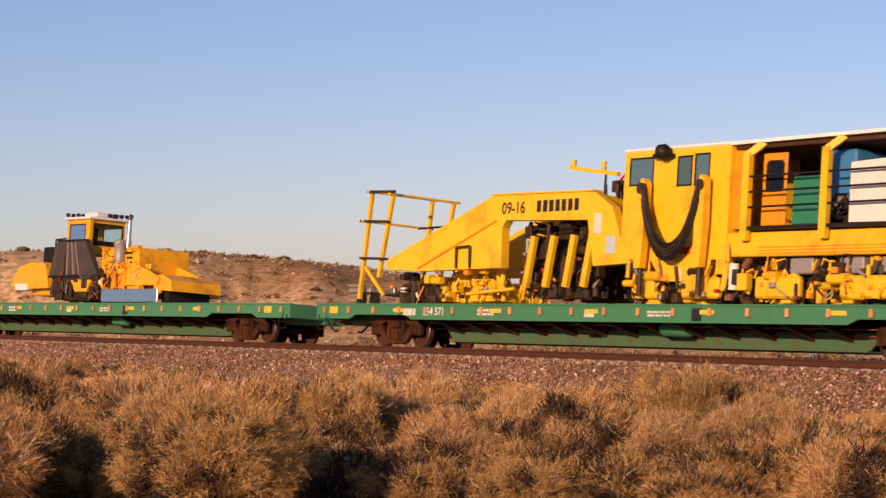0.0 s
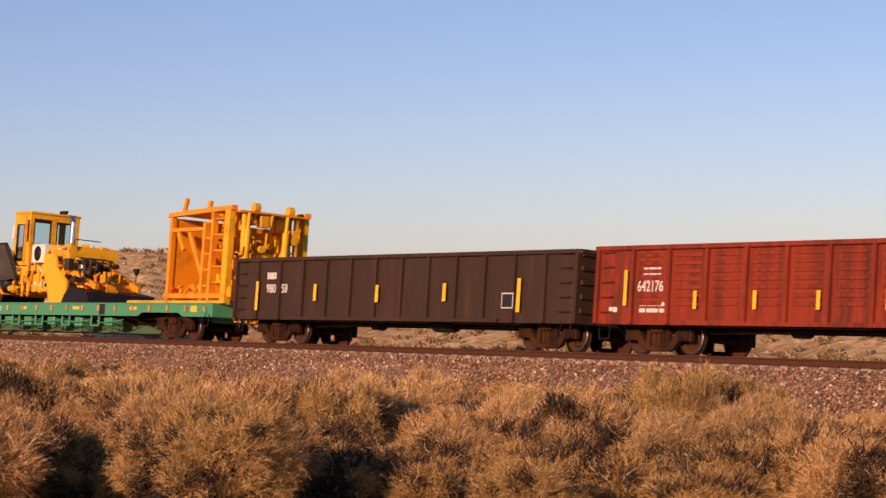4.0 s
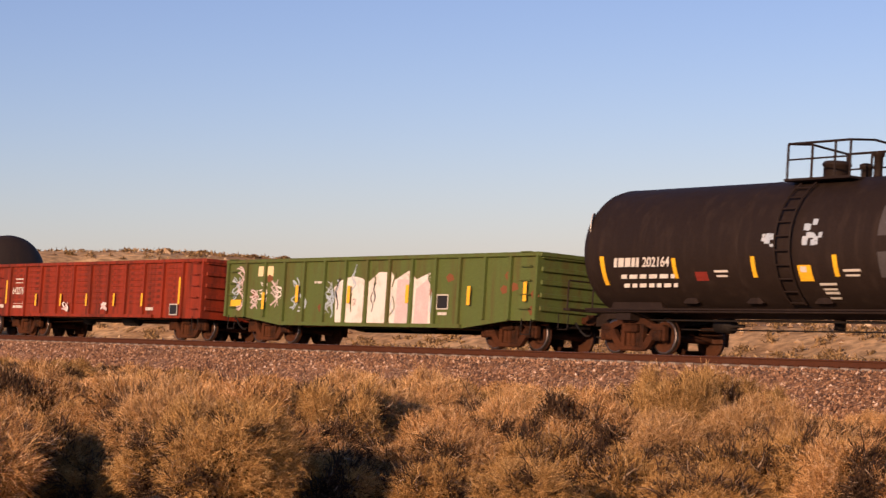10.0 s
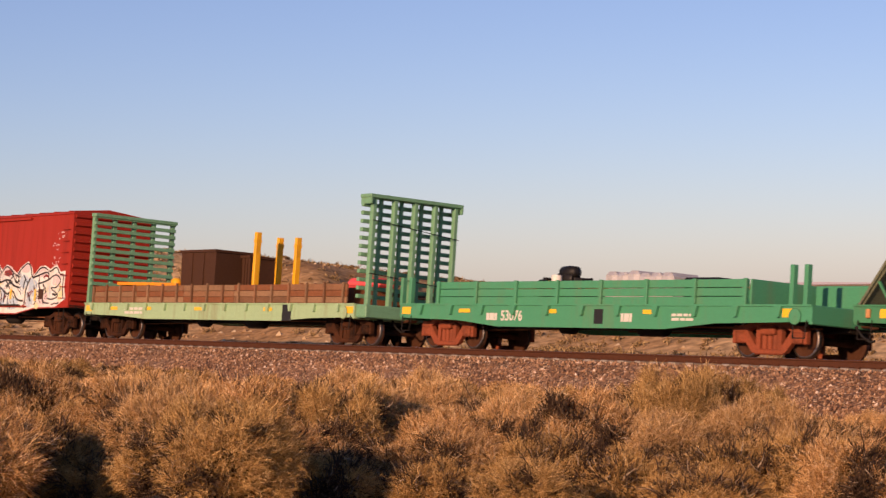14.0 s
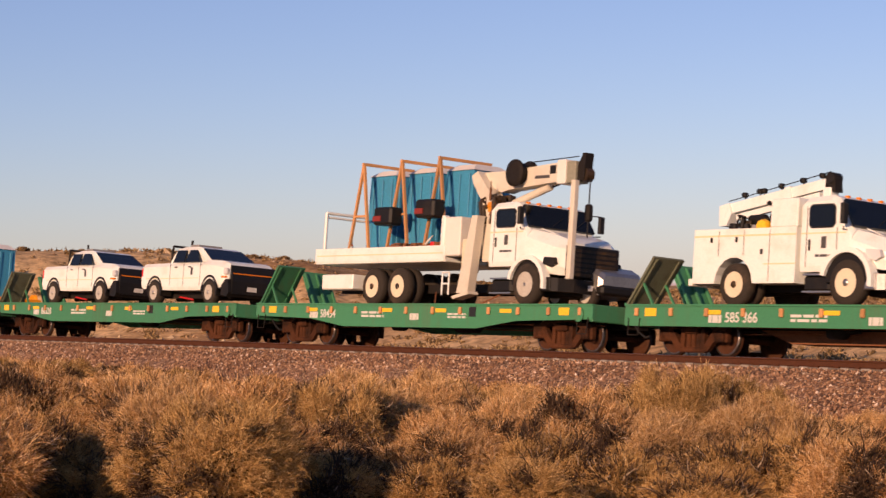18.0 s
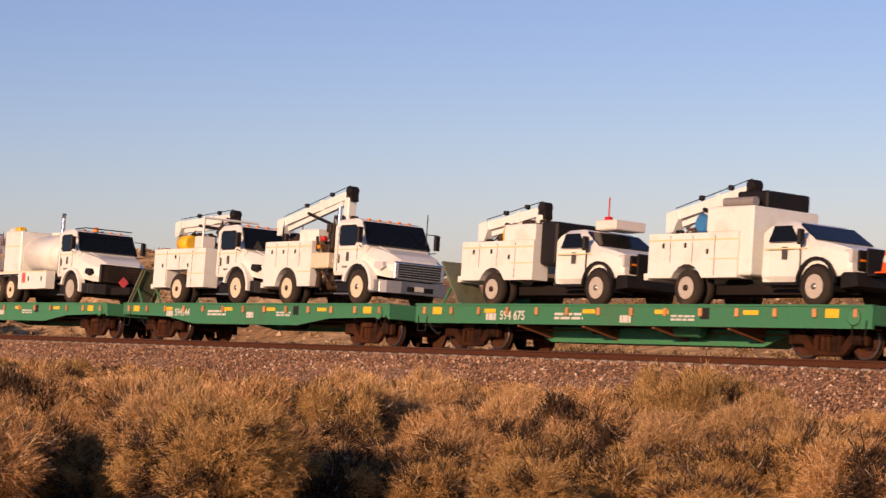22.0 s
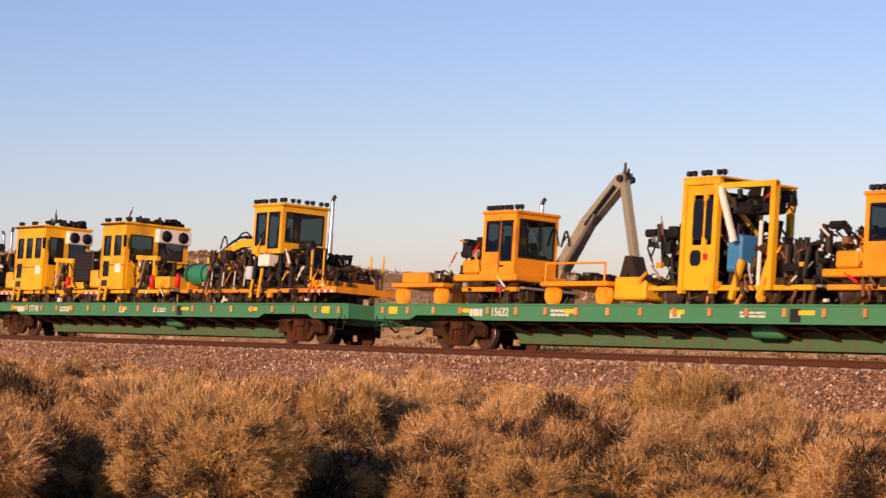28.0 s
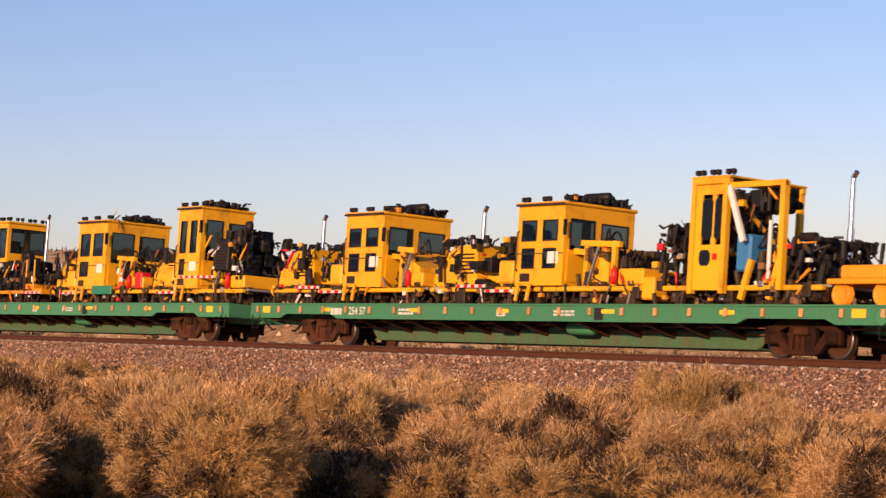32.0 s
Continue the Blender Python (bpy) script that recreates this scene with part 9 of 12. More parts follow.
    # the orange words with their pale glow, and the small tag
    for w, mt, lift in ((0.15, "gr_orange", 0.003), (0.045, "gr_yellow", 0.006)):
        for pts in ([(1.92, 2.62), (2.16, 3.4), (2.42, 3.46), (2.45, 3.16), (2.16, 3.05)], [(2.5, 3.0), (2.68, 3.42), (2.8, 3.0)], [(2.92, 3.36), (2.92, 3.02), (3.1, 3.02), (3.1, 3.38)], [(3.22, 3.4), (3.2, 3.06), (3.36, 3.06)], [(3.44, 3.04), (3.56, 3.42), (3.68, 3.04)], [(2.46, 2.5), (2.5, 2.86), (2.7, 2.86), (2.54, 2.68), (2.74, 2.5)], [(2.84, 2.84), (2.82, 2.54), (3.0, 2.54), (3.0, 2.86)], [(3.26, 2.88), (3.1, 2.82), (3.1, 2.56), (3.26, 2.56)], [(3.38, 2.9), (3.36, 2.56)], [(3.54, 2.58), (3.38, 2.74), (3.54, 2.92)], [(3.76, 2.88), (3.62, 2.8), (3.76, 2.68), (3.64, 2.58)], [(3.9, 2.94), (3.88, 2.7)]):
            spray(m, pts, w, y - lift, mt)
    for pts in ([(0.25, 2.7), (0.45, 2.5), (0.5, 2.8)], [(0.55, 2.55), (0.7, 3.0), (0.8, 2.5)], [(0.85, 2.7), (1.05, 2.6), (0.9, 2.48)], [(1.1, 2.75), (1.1, 2.5), (1.25, 2.65)], [(0.3, 2.46), (1.2, 2.5)]):
        spray(m, pts, 0.06, y - 0.004, "gr_white")
    for cx, cz, k in ((14.0, 3.5, 9), (13.5, 3.15, 7), (13.65, 2.6, 8), (8.75, 2.62, 5), (7.4, 3.0, 4)):
        for _ in range(k):
            q, w0 = cx + rg.uniform(-0.3, 0.3), cz + rg.uniform(-0.14, 0.14)
            part("scratch", S().slab([(q, w0), (q + rg.uniform(0.03, 0.16), w0 + 0.03), (q + rg.uniform(0.05, 0.14), w0 - 0.03)], y - 0.001, y + 0.003) if cx > 8.7 else S().slab([(q, w0), (q + 0.1, w0 + 0.03), (q + 0.06, w0 - 0.03)], -h - 0.074, -h - 0.07), "gr_pink", m)
    underframe(m, 0, n, 0.6)
    bogie(m, 1.5, "truck"), bogie(m, 13.3, "truck")
    car_ends(m, 0, n)
    for x in (0.4, n - 0.4):
        part("step", stirrup_me, "white", m, at=pose(x, -h - 0.02, low - 0.3))
    return m


def bulkhead_flat():
    n = 16.5
    car = flatcar(138.3, 154.8, "fish", "mint", "pale mint green bulkhead flatcar with wooden stake sides", trucks=(1.35, 15.4), low=0.62,
                  texts=[("small", 2.9, 0.78, 1.2, 0.26), ("black", 12.7, 0.62, 0.5, 0.5)], tape=((0.02, 1), (0.13, 0), (0.27, 0), (0.47, 0), (0.72, 0), (0.985, 1)), pockets=False)
    # low wooden sides between stakes in mint brackets
    rng_stake = random.Random(77)
    for i in range(13):
        x = 0.6 + i * (n - 1.4) / 12
        part("stake_bracket", S().slab([(x - 0.1, 1.12), (x + 0.1, 1.12), (x + 0.05, 0.9), (x - 0.05, 0.9)], -1.68, -1.6), "mint", car)
    for sgn in (-1, 1):
        for i in range(17):
            x = 0.5 + i * (n - 1.2) / 16
            lean = rng_stake.uniform(-0.03, 0.03)
            part("stake", S().beam((x, sgn * 1.56, 1.1), (x + lean, sgn * 1.56, 1.72 + rng_stake.uniform(-0.05, 0.05)), 0.06, 0.07), ("wood_grey", "wood")[i % 2], car)
        for k in range(3):
            for i in range(5):
                x0 = 0.35 + i * (n - 0.9) / 5
                part("side_board", S().box(x0 + 0.01, x0 + (n - 0.9) / 5 - 0.01, min(sgn * 1.46, sgn * 1.52), max(sgn * 1.46, sgn * 1.52), 1.16 + k * 0.185, 1.335 + k * 0.185, 0.008), ("wood", "wood_grey", "rustplate")[(i + k) % 3], car)
    # leading bulkhead: horizontal slats
    z0, z1 = 1.13, 4.15
    for y in (-1.5, -0.75, 0.0, 0.75, 1.5):
        part("bulkhead_post", S().box(0.02, 0.16, y - 0.07, y + 0.07, z0, z1, 0.01), "bulkhead_green", car)
    for k in range(11):
        z = 1.75 + k * 0.23
        part("bulkhead_slat", S().box(0.17, 0.26, -1.56, 1.56, z, z + 0.12, 0.01), "bulkhead_green", car)
    part("bulkhead_cap", S().box(0.0, 0.3, -1.6, 1.6, z1 - 0.06, z1 + 0.06, 0.02), "bulkhead_green", car)
    # trailing bulkhead: outer posts with the slat ends behind
    for y in (-1.42, -0.7, 0.0, 0.7, 1.42):
        part("bulkhead_post", S().box(n + 0.28, n + 0.44, y - 0.065, y + 0.065, 0.75, z1, 0.015), "bulkhead_green", car)
    for y in (-1.05, -0.35, 0.35, 1.05):
        part("bulkhead_rod", S().box(n + 0.14, n + 0.22, y - 0.05, y + 0.05, 1.13, z1), "bulkhead_green", car)
    for k in range(12):
        z = 1.3 + k * 0.235
        part("bulkhead_slat", S().box(n + 0.0, n + 0.13, -1.6, 1.6, z, z + 0.11, 0.01), "bulkhead_green", car)
    for y in (-1.6, 1.55):
        part("bulkhead_edge", S().box(n - 0.02, n + 0.5, y, y + 0.05, z1 - 0.2, z1), "bulkhead_green", car)
    part("bulkhead_cap", S().box(n - 0.05, n + 0.5, -1.62, 1.62, z1 - 0.03, z1 + 0.08, 0.02), "bulkhead_green", car)
    part("end_box", S().box(n + 0.0, n + 0.5, -1.55, 1.3, 0.75, 1.12, 0.03), "bulkhead_green", car)
    part("wire", S().rod((n + 0.48, -1.5, 2.0), (n + 0.52, 1.6, 1.75), 0.012, 4), "under", car)
    part("wire", S().rod((n + 0.48, -1.5, 3.5), (n + 0.5, 1.5, 3.2), 0.012, 4), "under", car)

    def bin_(s, y, size, deep, tall, label):
        b = rolling("steel_bin", s, label, "bin", "loads", y=y, z=DECK)
        part("shell", S().taper((0.04, size - 0.04, 0, deep, 0.4), (0, size, -0.03, deep + 0.03, tall)), "rustbox", b)
        for xa, xb, ya, yb in ((-0.04, size + 0.04, -0.08, 0.0), (-0.04, size + 0.04, deep, deep + 0.08), (-0.05, 0.02, 0.0, deep), (size - 0.02, size + 0.05, 0.0, deep)):
            part("rim", S().box(xa, xb, ya, yb, tall - 0.06, tall + 0.02), "rustbox", b)
        for x in (size * 0.33, size * 0.66):
            part("stiffener", S().box(x - 0.04, x + 0.04, -0.05, 0.0, 0.4, tall - 0.06), "rustbox", b)
        part("skid", S().box(0.1, size - 0.1, 0.1, deep - 0.1, 0.0, 0.4), "rustplate", b)
    bin_(143.9, -1.1, 2.2, 1.5, 1.72, "dark rusty steel bin on the wooden-sided deck")
    bin_(146.2, -0.2, 0.5, 0.9, 1.6, "small dark rusty steel bin beside the larger one")
    for s, y, h in ((148.1, -0.85, 2.25), (147.55, 0.3, 2.2), (147.8, 0.8, 2.25)):
        p = rolling("steel_post", s, "upright yellow steel post with drilled holes", "post", "loads", y=y, z=DECK)
        part("post", S().box(-0.07, 0.07, -0.09, 0.09, 0, h, 0.01), "yellow", p)
        part("post_cap", S().box(-0.08, 0.08, -0.1, 0.1, h * 0.86, h * 0.9), "yellow", p)
    f = rolling("frog_frame", 139.3, "orange steel frame lying on the wooden-sided deck", "steel frame", "loads", y=-0.9, z=DECK)
    part("frame", S().beam((0, 0, 0.72), (4.2, 0, 0.66), 0.12, 0.1).beam((0, 1.2, 0.72), (4.2, 1.2, 0.66), 0.12, 0.1).beam((0.1, 0, 0.7), (0.1, 1.2, 0.7), 0.1, 0.1).beam((2.4, 0, 0.7), (2.4, 1.2, 0.7), 0.1, 0.1).beam((4.1, 0, 0.68), (4.1, 1.2, 0.68), 0.1, 0.1), "orange", f)
    for x in (0.4, 3.6):
        part("support", S().box(x, x + 0.2, 0, 1.2, 0, 0.66), "rustbox", f)
    part("lug", S().lathe([(0.2, 0), (0.2, 0.12), (0.12, 0.2)], (3.3, 0.4, 0.7), "z", 12), "yellow", f)
    r = rolling("steel_scrap", 149.4, "heap of rusty steel plates filling the deck", "scrap", "loads", y=-1.2, z=DECK)
    part("plates", mess(0, 4.6, 0, 2.4, 0, 0.66, 60, 12, 0.1).box(0, 4.6, 0.1, 2.3, 0, 0.5), "rustplate", r)
    t = rolling("tarp_bundle", 152.9, "bright pink red tarpaulin bundle on the scrap", "bundle", "loads", y=-0.7, z=DECK)
    part("bundle", S().box(0, 1.6, 0, 0.9, 0.5, 0.82, 0.12).box(-0.1, 0.3, 0.1, 0.8, 0.0, 0.6, 0.05), "pink", t)
    s2 = rolling("steel_scrap", 140.4, "rusty plates stacked behind the side boards", "scrap", "loads", y=-1.2, z=DECK)
    part("plates", mess(0, 3.0, 0, 2.2, 0, 0.55, 30, 13, 0.1).box(0, 3.0, 0.1, 2.2, 0, 0.35), "rustplate", s2)


def low_sided():
    n = 15.5
    car = flatcar(157.05, 172.55, "fish", "flat_green2", "green flatcar with low steel sides and orange trucks", trucks=(1.45, 13.65), low=0.56, truck_mat="truck_orange",
                  texts=[("num", 4.5, 0.72, "53076", 0.36), ("mark", 3.9, 0.72, 0.45, 0.3), ("black", 8.2, 0.66, 0.34, 0.36), ("mark", 9.2, 0.72, 0.4, 0.32), ("small", 11.0, 0.76, 0.8, 0.2)], tape=((0.02, 1), (0.19, 0), (0.42, 0), (0.66, 0), (0.955, 1)), pockets=False)
    for sgn in (-1, 1):
        for k in range(3):
            part("side_board", S().box(1.55, 13.35, min(sgn * 1.42, sgn * 1.48), max(sgn * 1.42, sgn * 1.48), 1.14 + k * 0.2, 1.325 + k * 0.2, 0.01), "flat_green2", car)
        for i in range(8):
            x = 1.6 + i * 11.7 / 7
            part("side_post", S().box(x - 0.06, x + 0.06, min(sgn * 1.48, sgn * 1.55), max(sgn * 1.48, sgn * 1.55), 1.1, 1.74, 0.01), "flat_green2", car)
    for x in (1.5, 13.35):
        part("end_board", S().box(x, x + 0.06, -1.42, 1.42, 1.14, 1.73, 0.01), "flat_green2", car)
    for x, z in ((-0.0, 1.85), (0.4, 1.85), (14.82, 2.02), (15.25, 2.02)):
        part("corner_stake", S().box(x - 0.06, x + 0.06, -1.6, -1.46, 1.1, z, 0.01), "flat_green2", car)
    part("end_box", S().box(13.8, 15.4, 0.2, 1.5, 1.13, 1.7, 0.02), "flat_green2", car)
    for i in range(11):
        x = 1.0 + i * 1.35
        part("stake_bracket", S().slab([(x - 0.12, 1.1), (x + 0.12, 1.1), (x + 0.05, 0.86), (x - 0.05, 0.86)], -1.68, -1.6), "flat_green2", car)
    c = rolling("wrapped_pallet", 163.4, "low plastic-wrapped pallet of pale grey bagged goods", "pallet", "loads", y=0.1, z=DECK)
    rng_bag = random.Random(19)
    for k in range(6):
        for j in range(2):
            x, z = 0.03 + 0.42 * k, 0.12 + 0.43 * j
            part("bag", S().box(x, x + 0.45, 0.05, 1.15, z, z + 0.42 + rng_bag.uniform(-0.05, 0.03), 0.11), "wrap", c)
    part("pallet", S().box(0, 2.6, 0, 1.2, 0, 0.12), "wood", c)
    e = rolling("engine_unit", 162.2, "black engine unit with white canister on deck", "engine", "loads", y=-0.9, z=DECK)
    core(e, "block", 0, 1.3, 0, 1.0, 0, 0.75, 24, 33, "black")
    part("air_drum", S().lathe([(0.06, -0.3), (0.15, -0.27), (0.17, 0.0), (0.15, 0.27), (0.06, 0.3)], (0.7, 0.4, 0.9), "x", 14), "black", e)
    part("canister", S().lathe([(0.18, 0), (0.2, 0.05), (0.2, 0.55), (0.16, 0.6)], (0.35, 0.4, 0.72), "x", 14), "black", e)
    part("white_canister", S().lathe([(0.14, 0), (0.14, 0.2)], (0.55, 0.1, 0.6), "z", 12), "offwhite", e)
    g = rolling("tool_chest", 167.6, "low black tool chest on the deck", "chest", "loads", y=-0.9, z=DECK)
    part("chest", S().box(0, 1.2, 0, 0.8, 0, 0.7, 0.05), "black", g)


def wheel_stop(s, mirror=False, pair=True, tint="plate_grey", label="green hinged bridge plate standing raised on the deck"):
    """A hinged bridge plate raised on its props."""
    p = rolling("bridge_plate", s, label, "bridge plate", "deck fittings", z=DECK)
    d = -1 if mirror else 1
    part("plate", S().slab([(-0.4 * d, 0), (-0.34 * d, 0.0), (0.56 * d, 1.14), (0.5 * d, 1.18)], -1.3, -0.35), tint, p, "worn grey green steel plate")
    for y in (-1.2, -0.5):
        part("plate_rib", S().beam((-0.32 * d, y, 0.04), (0.54 * d, y, 1.11), 0.05, 0.07), tint, p)
        part("plate_brace", S().beam((0.08 * d, y, 0.58), (0.5 * d, y, 0.0), 0.05, 0.05), "flat_green", p)
    part("hinge", S().rod((-0.4 * d, -1.3, 0.03), (-0.4 * d, -0.35, 0.03), 0.04), "flat_green", p)
    if pair:
        part("hinge", S().rod((0, 0.35, 0.03), (0, 1.3, 0.03), 0.04), "flat_green", p)
        part("plate", S().slab([(0, 0), (-0.06 * d, 0.0), (-0.76 * d, 1.1), (-0.7 * d, 1.14)], 0.35, 1.3), "flat_green", p, "green ribbed steel plate")
        for y in (0.4, 0.8, 1.2):
            part("plate_rib", S().beam((0.06 * d, y, 0.04), (-0.64 * d, y, 1.08), 0.05, 0.08), "flat_green", p)


def ramps():
    """Folded loading ramps stacked on their flatcar."""
    r = rolling("loading_ramp", 176.6, "long green steel loading ramps stacked at a slope", "ramp", "loads", z=DECK)
    part("skid", S().box(0.6, 5.8, -1.35, -1.15, 0.0, 0.14, 0.02).box(0.6, 5.8, 1.15, 1.35, 0.0, 0.14, 0.02), "mint", r)
    for y in (-1.3, -0.2, 0.9):
        part("ramp_track", S().beam((0.1, y, 0.22), (6.4, y, 1.18), 0.45, 0.12), "rustplate", r)
        part("ramp_edge", S().beam((0.1, y - 0.24, 0.26), (6.4, y - 0.24, 1.22), 0.05, 0.16), "gon_green", r)
        for i in range(9):
            x = 0.5 + i * 0.7
            part("ramp_cleat", S().beam((x, y - 0.3, 0.3 + x * 0.152), (x + 0.25, y - 0.3, 0.33 + x * 0.152), 0.08, 0.06), "mint", r)
    for x in (2.4, 4.0, 5.3):
        for y in (-1.2, 1.0):
            part("ramp_prop", S().box(x - 0.1, x + 0.1, y - 0.08, y + 0.08, 0.1, 0.25 + x * 0.152, 0.01), "flat_green", r)


def toilet_bogie(s, lean, label):
    t = rolling("portable_toilet_trolley", s, label, "portable toilet", "loads", z=DECK)
    part("trolley_frame", S().box(-0.2, 2.1, -1.2, 1.2, 0.18, 0.32, 0.03), "orange", t)
    for x in (0.1, 1.8):
        for y in (-1.15, 1.0):
            rail_wheel(t, x, y, 0.26, 0.24, "orange", "trolley_wheel", "rustplate")
    toilet(t, 0.25, -0.95, 0.3, 1.25, 2.0, "toilet_cabin", lean)
    a_frame(t, 0.95, -1.25, 0.2, 2.3, 0.42, 0.7)
    return t


boxcar()
bulkhead_flat()
low_sided()
short_flat(173.75, 189.7, "86336")
wheel_stop(173.95)
ramps()
toilet_bogie(184.3, True, "blue portable toilet with open door on an orange rail trolley")
toilet_bogie(186.8, False, "blue portable toilet strapped to an orange rail trolley")
short_flat(190.9, 208.15, "86528")
wheel_stop(190.95)
short_flat(209.35, 225.0, "58454")
wheel_stop(209.4, tint="flat_green")
short_flat(226.2, 241.5, "585 366", "straight", "green flatcar with straight sill and rusty centre sill")
wheel_stop(226.25)
short_flat(242.72, 259.9, "86578")
wheel_stop(242.75, pair=False)
short_flat(261.05, 276.5, "594544")
wheel_stop(261.1)
short_flat(277.75, 294.25, "594 675", "straight_green", "green flatcar with deep green centre sill")
wheel_stop(278.9, True)
short_flat(295.45, 311.3, "58532")
wheel_stop(295.5)
for s0, s1, num in ((312.5, 338.2, "15531"), (339.45, 365.3, "17718"), (366.6, 392.5, "15632"), (393.9, 419.65, "15 21"), (420.95, 446.8, "254 57"), (448.0, 474.0, "15 330")):
    long_flat(s0, s1, num)

# markings on the tanks and gondolas
def tank_marks(car, r, zc, num, ends, small, text, lines, data, square, gem):
    """Reflectors (x), reporting marks (x0, z, size), text lines (x, z, width), data block (x0, x1, z0, z1), stencilled square and hazard diamond (x, z)."""
    for x, z0, z1 in ends:
        tank_patch(car, x, 0.15, z0, z1, "reflector", r, zc, rows=6)
    for x in small[2:]:
        tank_patch(car, x - 0.06, 0.13, small[0], small[1], "reflector", r, zc)
    x, z, h = text
    y = on_tank(r, zc, z + h * 0.7) - 0.012
    bars(x, z, 0.9, h * 1.1, y, "stencil", car, 1, 4)
    lettering(num, x + 1.02, z, h, y - 0.004, "stencil", car)
    for k in (0, 1):
        bars(x + 0.15, z - 0.27 - 0.2 * k, 1.9, 0.16, on_tank(r, zc, z - 0.2 - 0.2 * k) - 0.012, "stencil", car, 1, 5, seed=3 + k)
    for x, z, w in lines:
        tank_patch(car, x, w, z, z + 0.05, "stencil", r, zc, "stencil_line", 0.007, 1)
        tank_patch(car, x + 0.05, w * 0.8, z - 0.1, z - 0.06, "stencil", r, zc, "stencil_line", 0.007, 1)
    x0, x1, z0, z1 = data
    tank_patch(car, x0, x1 - x0, z0, z1, "gr_grey", r, zc, "data_panel", 0.004)
    for k in range(6):
        z = z0 + 0.03 + k * (z1 - z0 - 0.04) / 6
        tank_patch(car, x0 + 0.04, (x1 - x0) * (0.9, 0.7, 0.85, 0.94, 0.78, 0.88)[k], z, z + (z1 - z0) * 0.085, "stencil", r, zc, "data_line", 0.009, 1)
    if square:
        x, z = square
        tank_patch(car, x, 0.55, z, z + 0.34, "stencil", r, zc, "data_panel", 0.006, 2)
        tank_patch(car, x + 0.06, 0.43, z + 0.05, z + 0.29, "tank_black", r, zc, "data_panel", 0.012, 2)
        tank_patch(car, x + 0.18, 0.16, z + 0.1, z + 0.24, "stencil", r, zc, "data_panel", 0.018, 2)
    x, z = gem
    y = on_tank(r, zc, z) - 0.06
    part("placard_holder", S().plan([(0, 0), (0.19, 0.19), (0, 0.38), (-0.19, 0.19)], 0, 0.012), "stencil", car, "white hazard diamond", at=pose(x, y, z - 0.19, 0, 0, 90))
    part("placard_top", S().plan([(0.1, 0.28), (0, 0.38), (-0.1, 0.28)], 0, 0.006), "redlens", car, "red upper corner of the diamond", at=pose(x, y - 0.014, z - 0.19, 0, 0, 90))
    part("placard_bracket", S().rod((x, y + 0.02, z - 0.5), (x, y + 0.02, z - 0.15), 0.02, 6), "under", car)


tank_marks(T1, 1.6, 2.44, "734763", ((1.14, 1.95, 2.82), (14.95, 1.93, 2.82)), (2.15, 2.6, 3.9, 6.7, 9.46, 12.2), (1.5, 2.03, 0.32), ((4.8, 2.3, 0.2), (8.2, 3.34, 0.45), (7.8, 1.82, 0.45), (5.2, 1.6, 0.5), (11.6, 1.6, 0.4), (1.9, 1.5, 0.6), (13.55, 2.8, 0.4), (15.5, 2.9, 0.5), (15.45, 2.2, 0.4)), (13.5, 14.7, 2.08, 2.68), (13.75, 1.52), (14.8, 1.45))
tank_marks(T2, 1.44, 2.38, "80160", ((0.5, 1.62, 2.42), (17.05, 1.5, 2.45)), (1.92, 2.4, 3.87, 7.2, 10.56, 14.03), (1.2, 1.98, 0.32), ((4.7, 1.78, 0.6), (8.5, 1.84, 0.3), (12.4, 1.84, 0.6), (12.5, 1.42, 0.45), (14.5, 2.0, 0.45), (3.2, 2.1, 0.22)), (15.0, 16.35, 1.62, 2.08), None, (16.65, 1.34))
tank_marks(T3, 1.58, 2.5, "202164", ((1.15, 1.62, 2.3), (15.05, 1.63, 2.47)), (1.76, 2.22, 3.78, 6.4, 8.9, 12.25), (1.7, 2.03, 0.32), ((5.1, 1.88, 0.45), (12.8, 1.9, 0.7), (12.9, 1.72, 0.6), (8.3, 1.58, 0.5), (8.35, 1.4, 0.4), (9.1, 1.86, 0.5), (13.2, 2.5, 0.5)), (13.9, 14.9, 2.05, 2.58), None, (14.7, 1.33))
tank_patch(T2, 9.4, 0.5, 1.27, 1.55, "reflector", 1.44, 2.38, "yellow_patch")
tank_patch(T2, 9.66, 0.2, 1.3, 1.5, "stencil", 1.44, 2.38, "yellow_patch", 0.014, 2)
tank_patch(T3, 4.45, 0.4, 1.7, 1.9, "maroon", 1.58, 2.5, "red_blot", 0.006, 2)
tank_patch(T3, 10.15, 2.7, 2.6, 3.25, "gr_grey", 1.58, 2.5, "grey_patch", 0.004, 6)
tank_patch(T3, 10.15, 1.95, 1.73, 2.26, "gr_grey", 1.58, 2.5, "grey_patch", 0.004, 5)
tank_patch(T3, 12.45, 1.3, 1.95, 2.3, "gr_grey", 1.58, 2.5, "grey_patch", 0.003, 5)
tank_patch(T3, 15.3, 0.45, 2.2, 2.9, "gr_grey", 1.58, 2.5, "grey_patch", 0.006, 5)
for k in range(7):
    tank_patch(T3, 10.3 + k * 0.36, 0.24, 3.14 - 0.03 * (k % 3), 3.24, "stencil", 1.58, 2.5, "white_letter", 0.01, 2)
    tank_patch(T3, 10.34 + k * 0.36, 0.05, 2.86 + 0.06 * (k % 4), 3.16, "gr_blue", 1.58, 2.5, "paint_run", 0.008, 3)
rgs = random.Random(12)
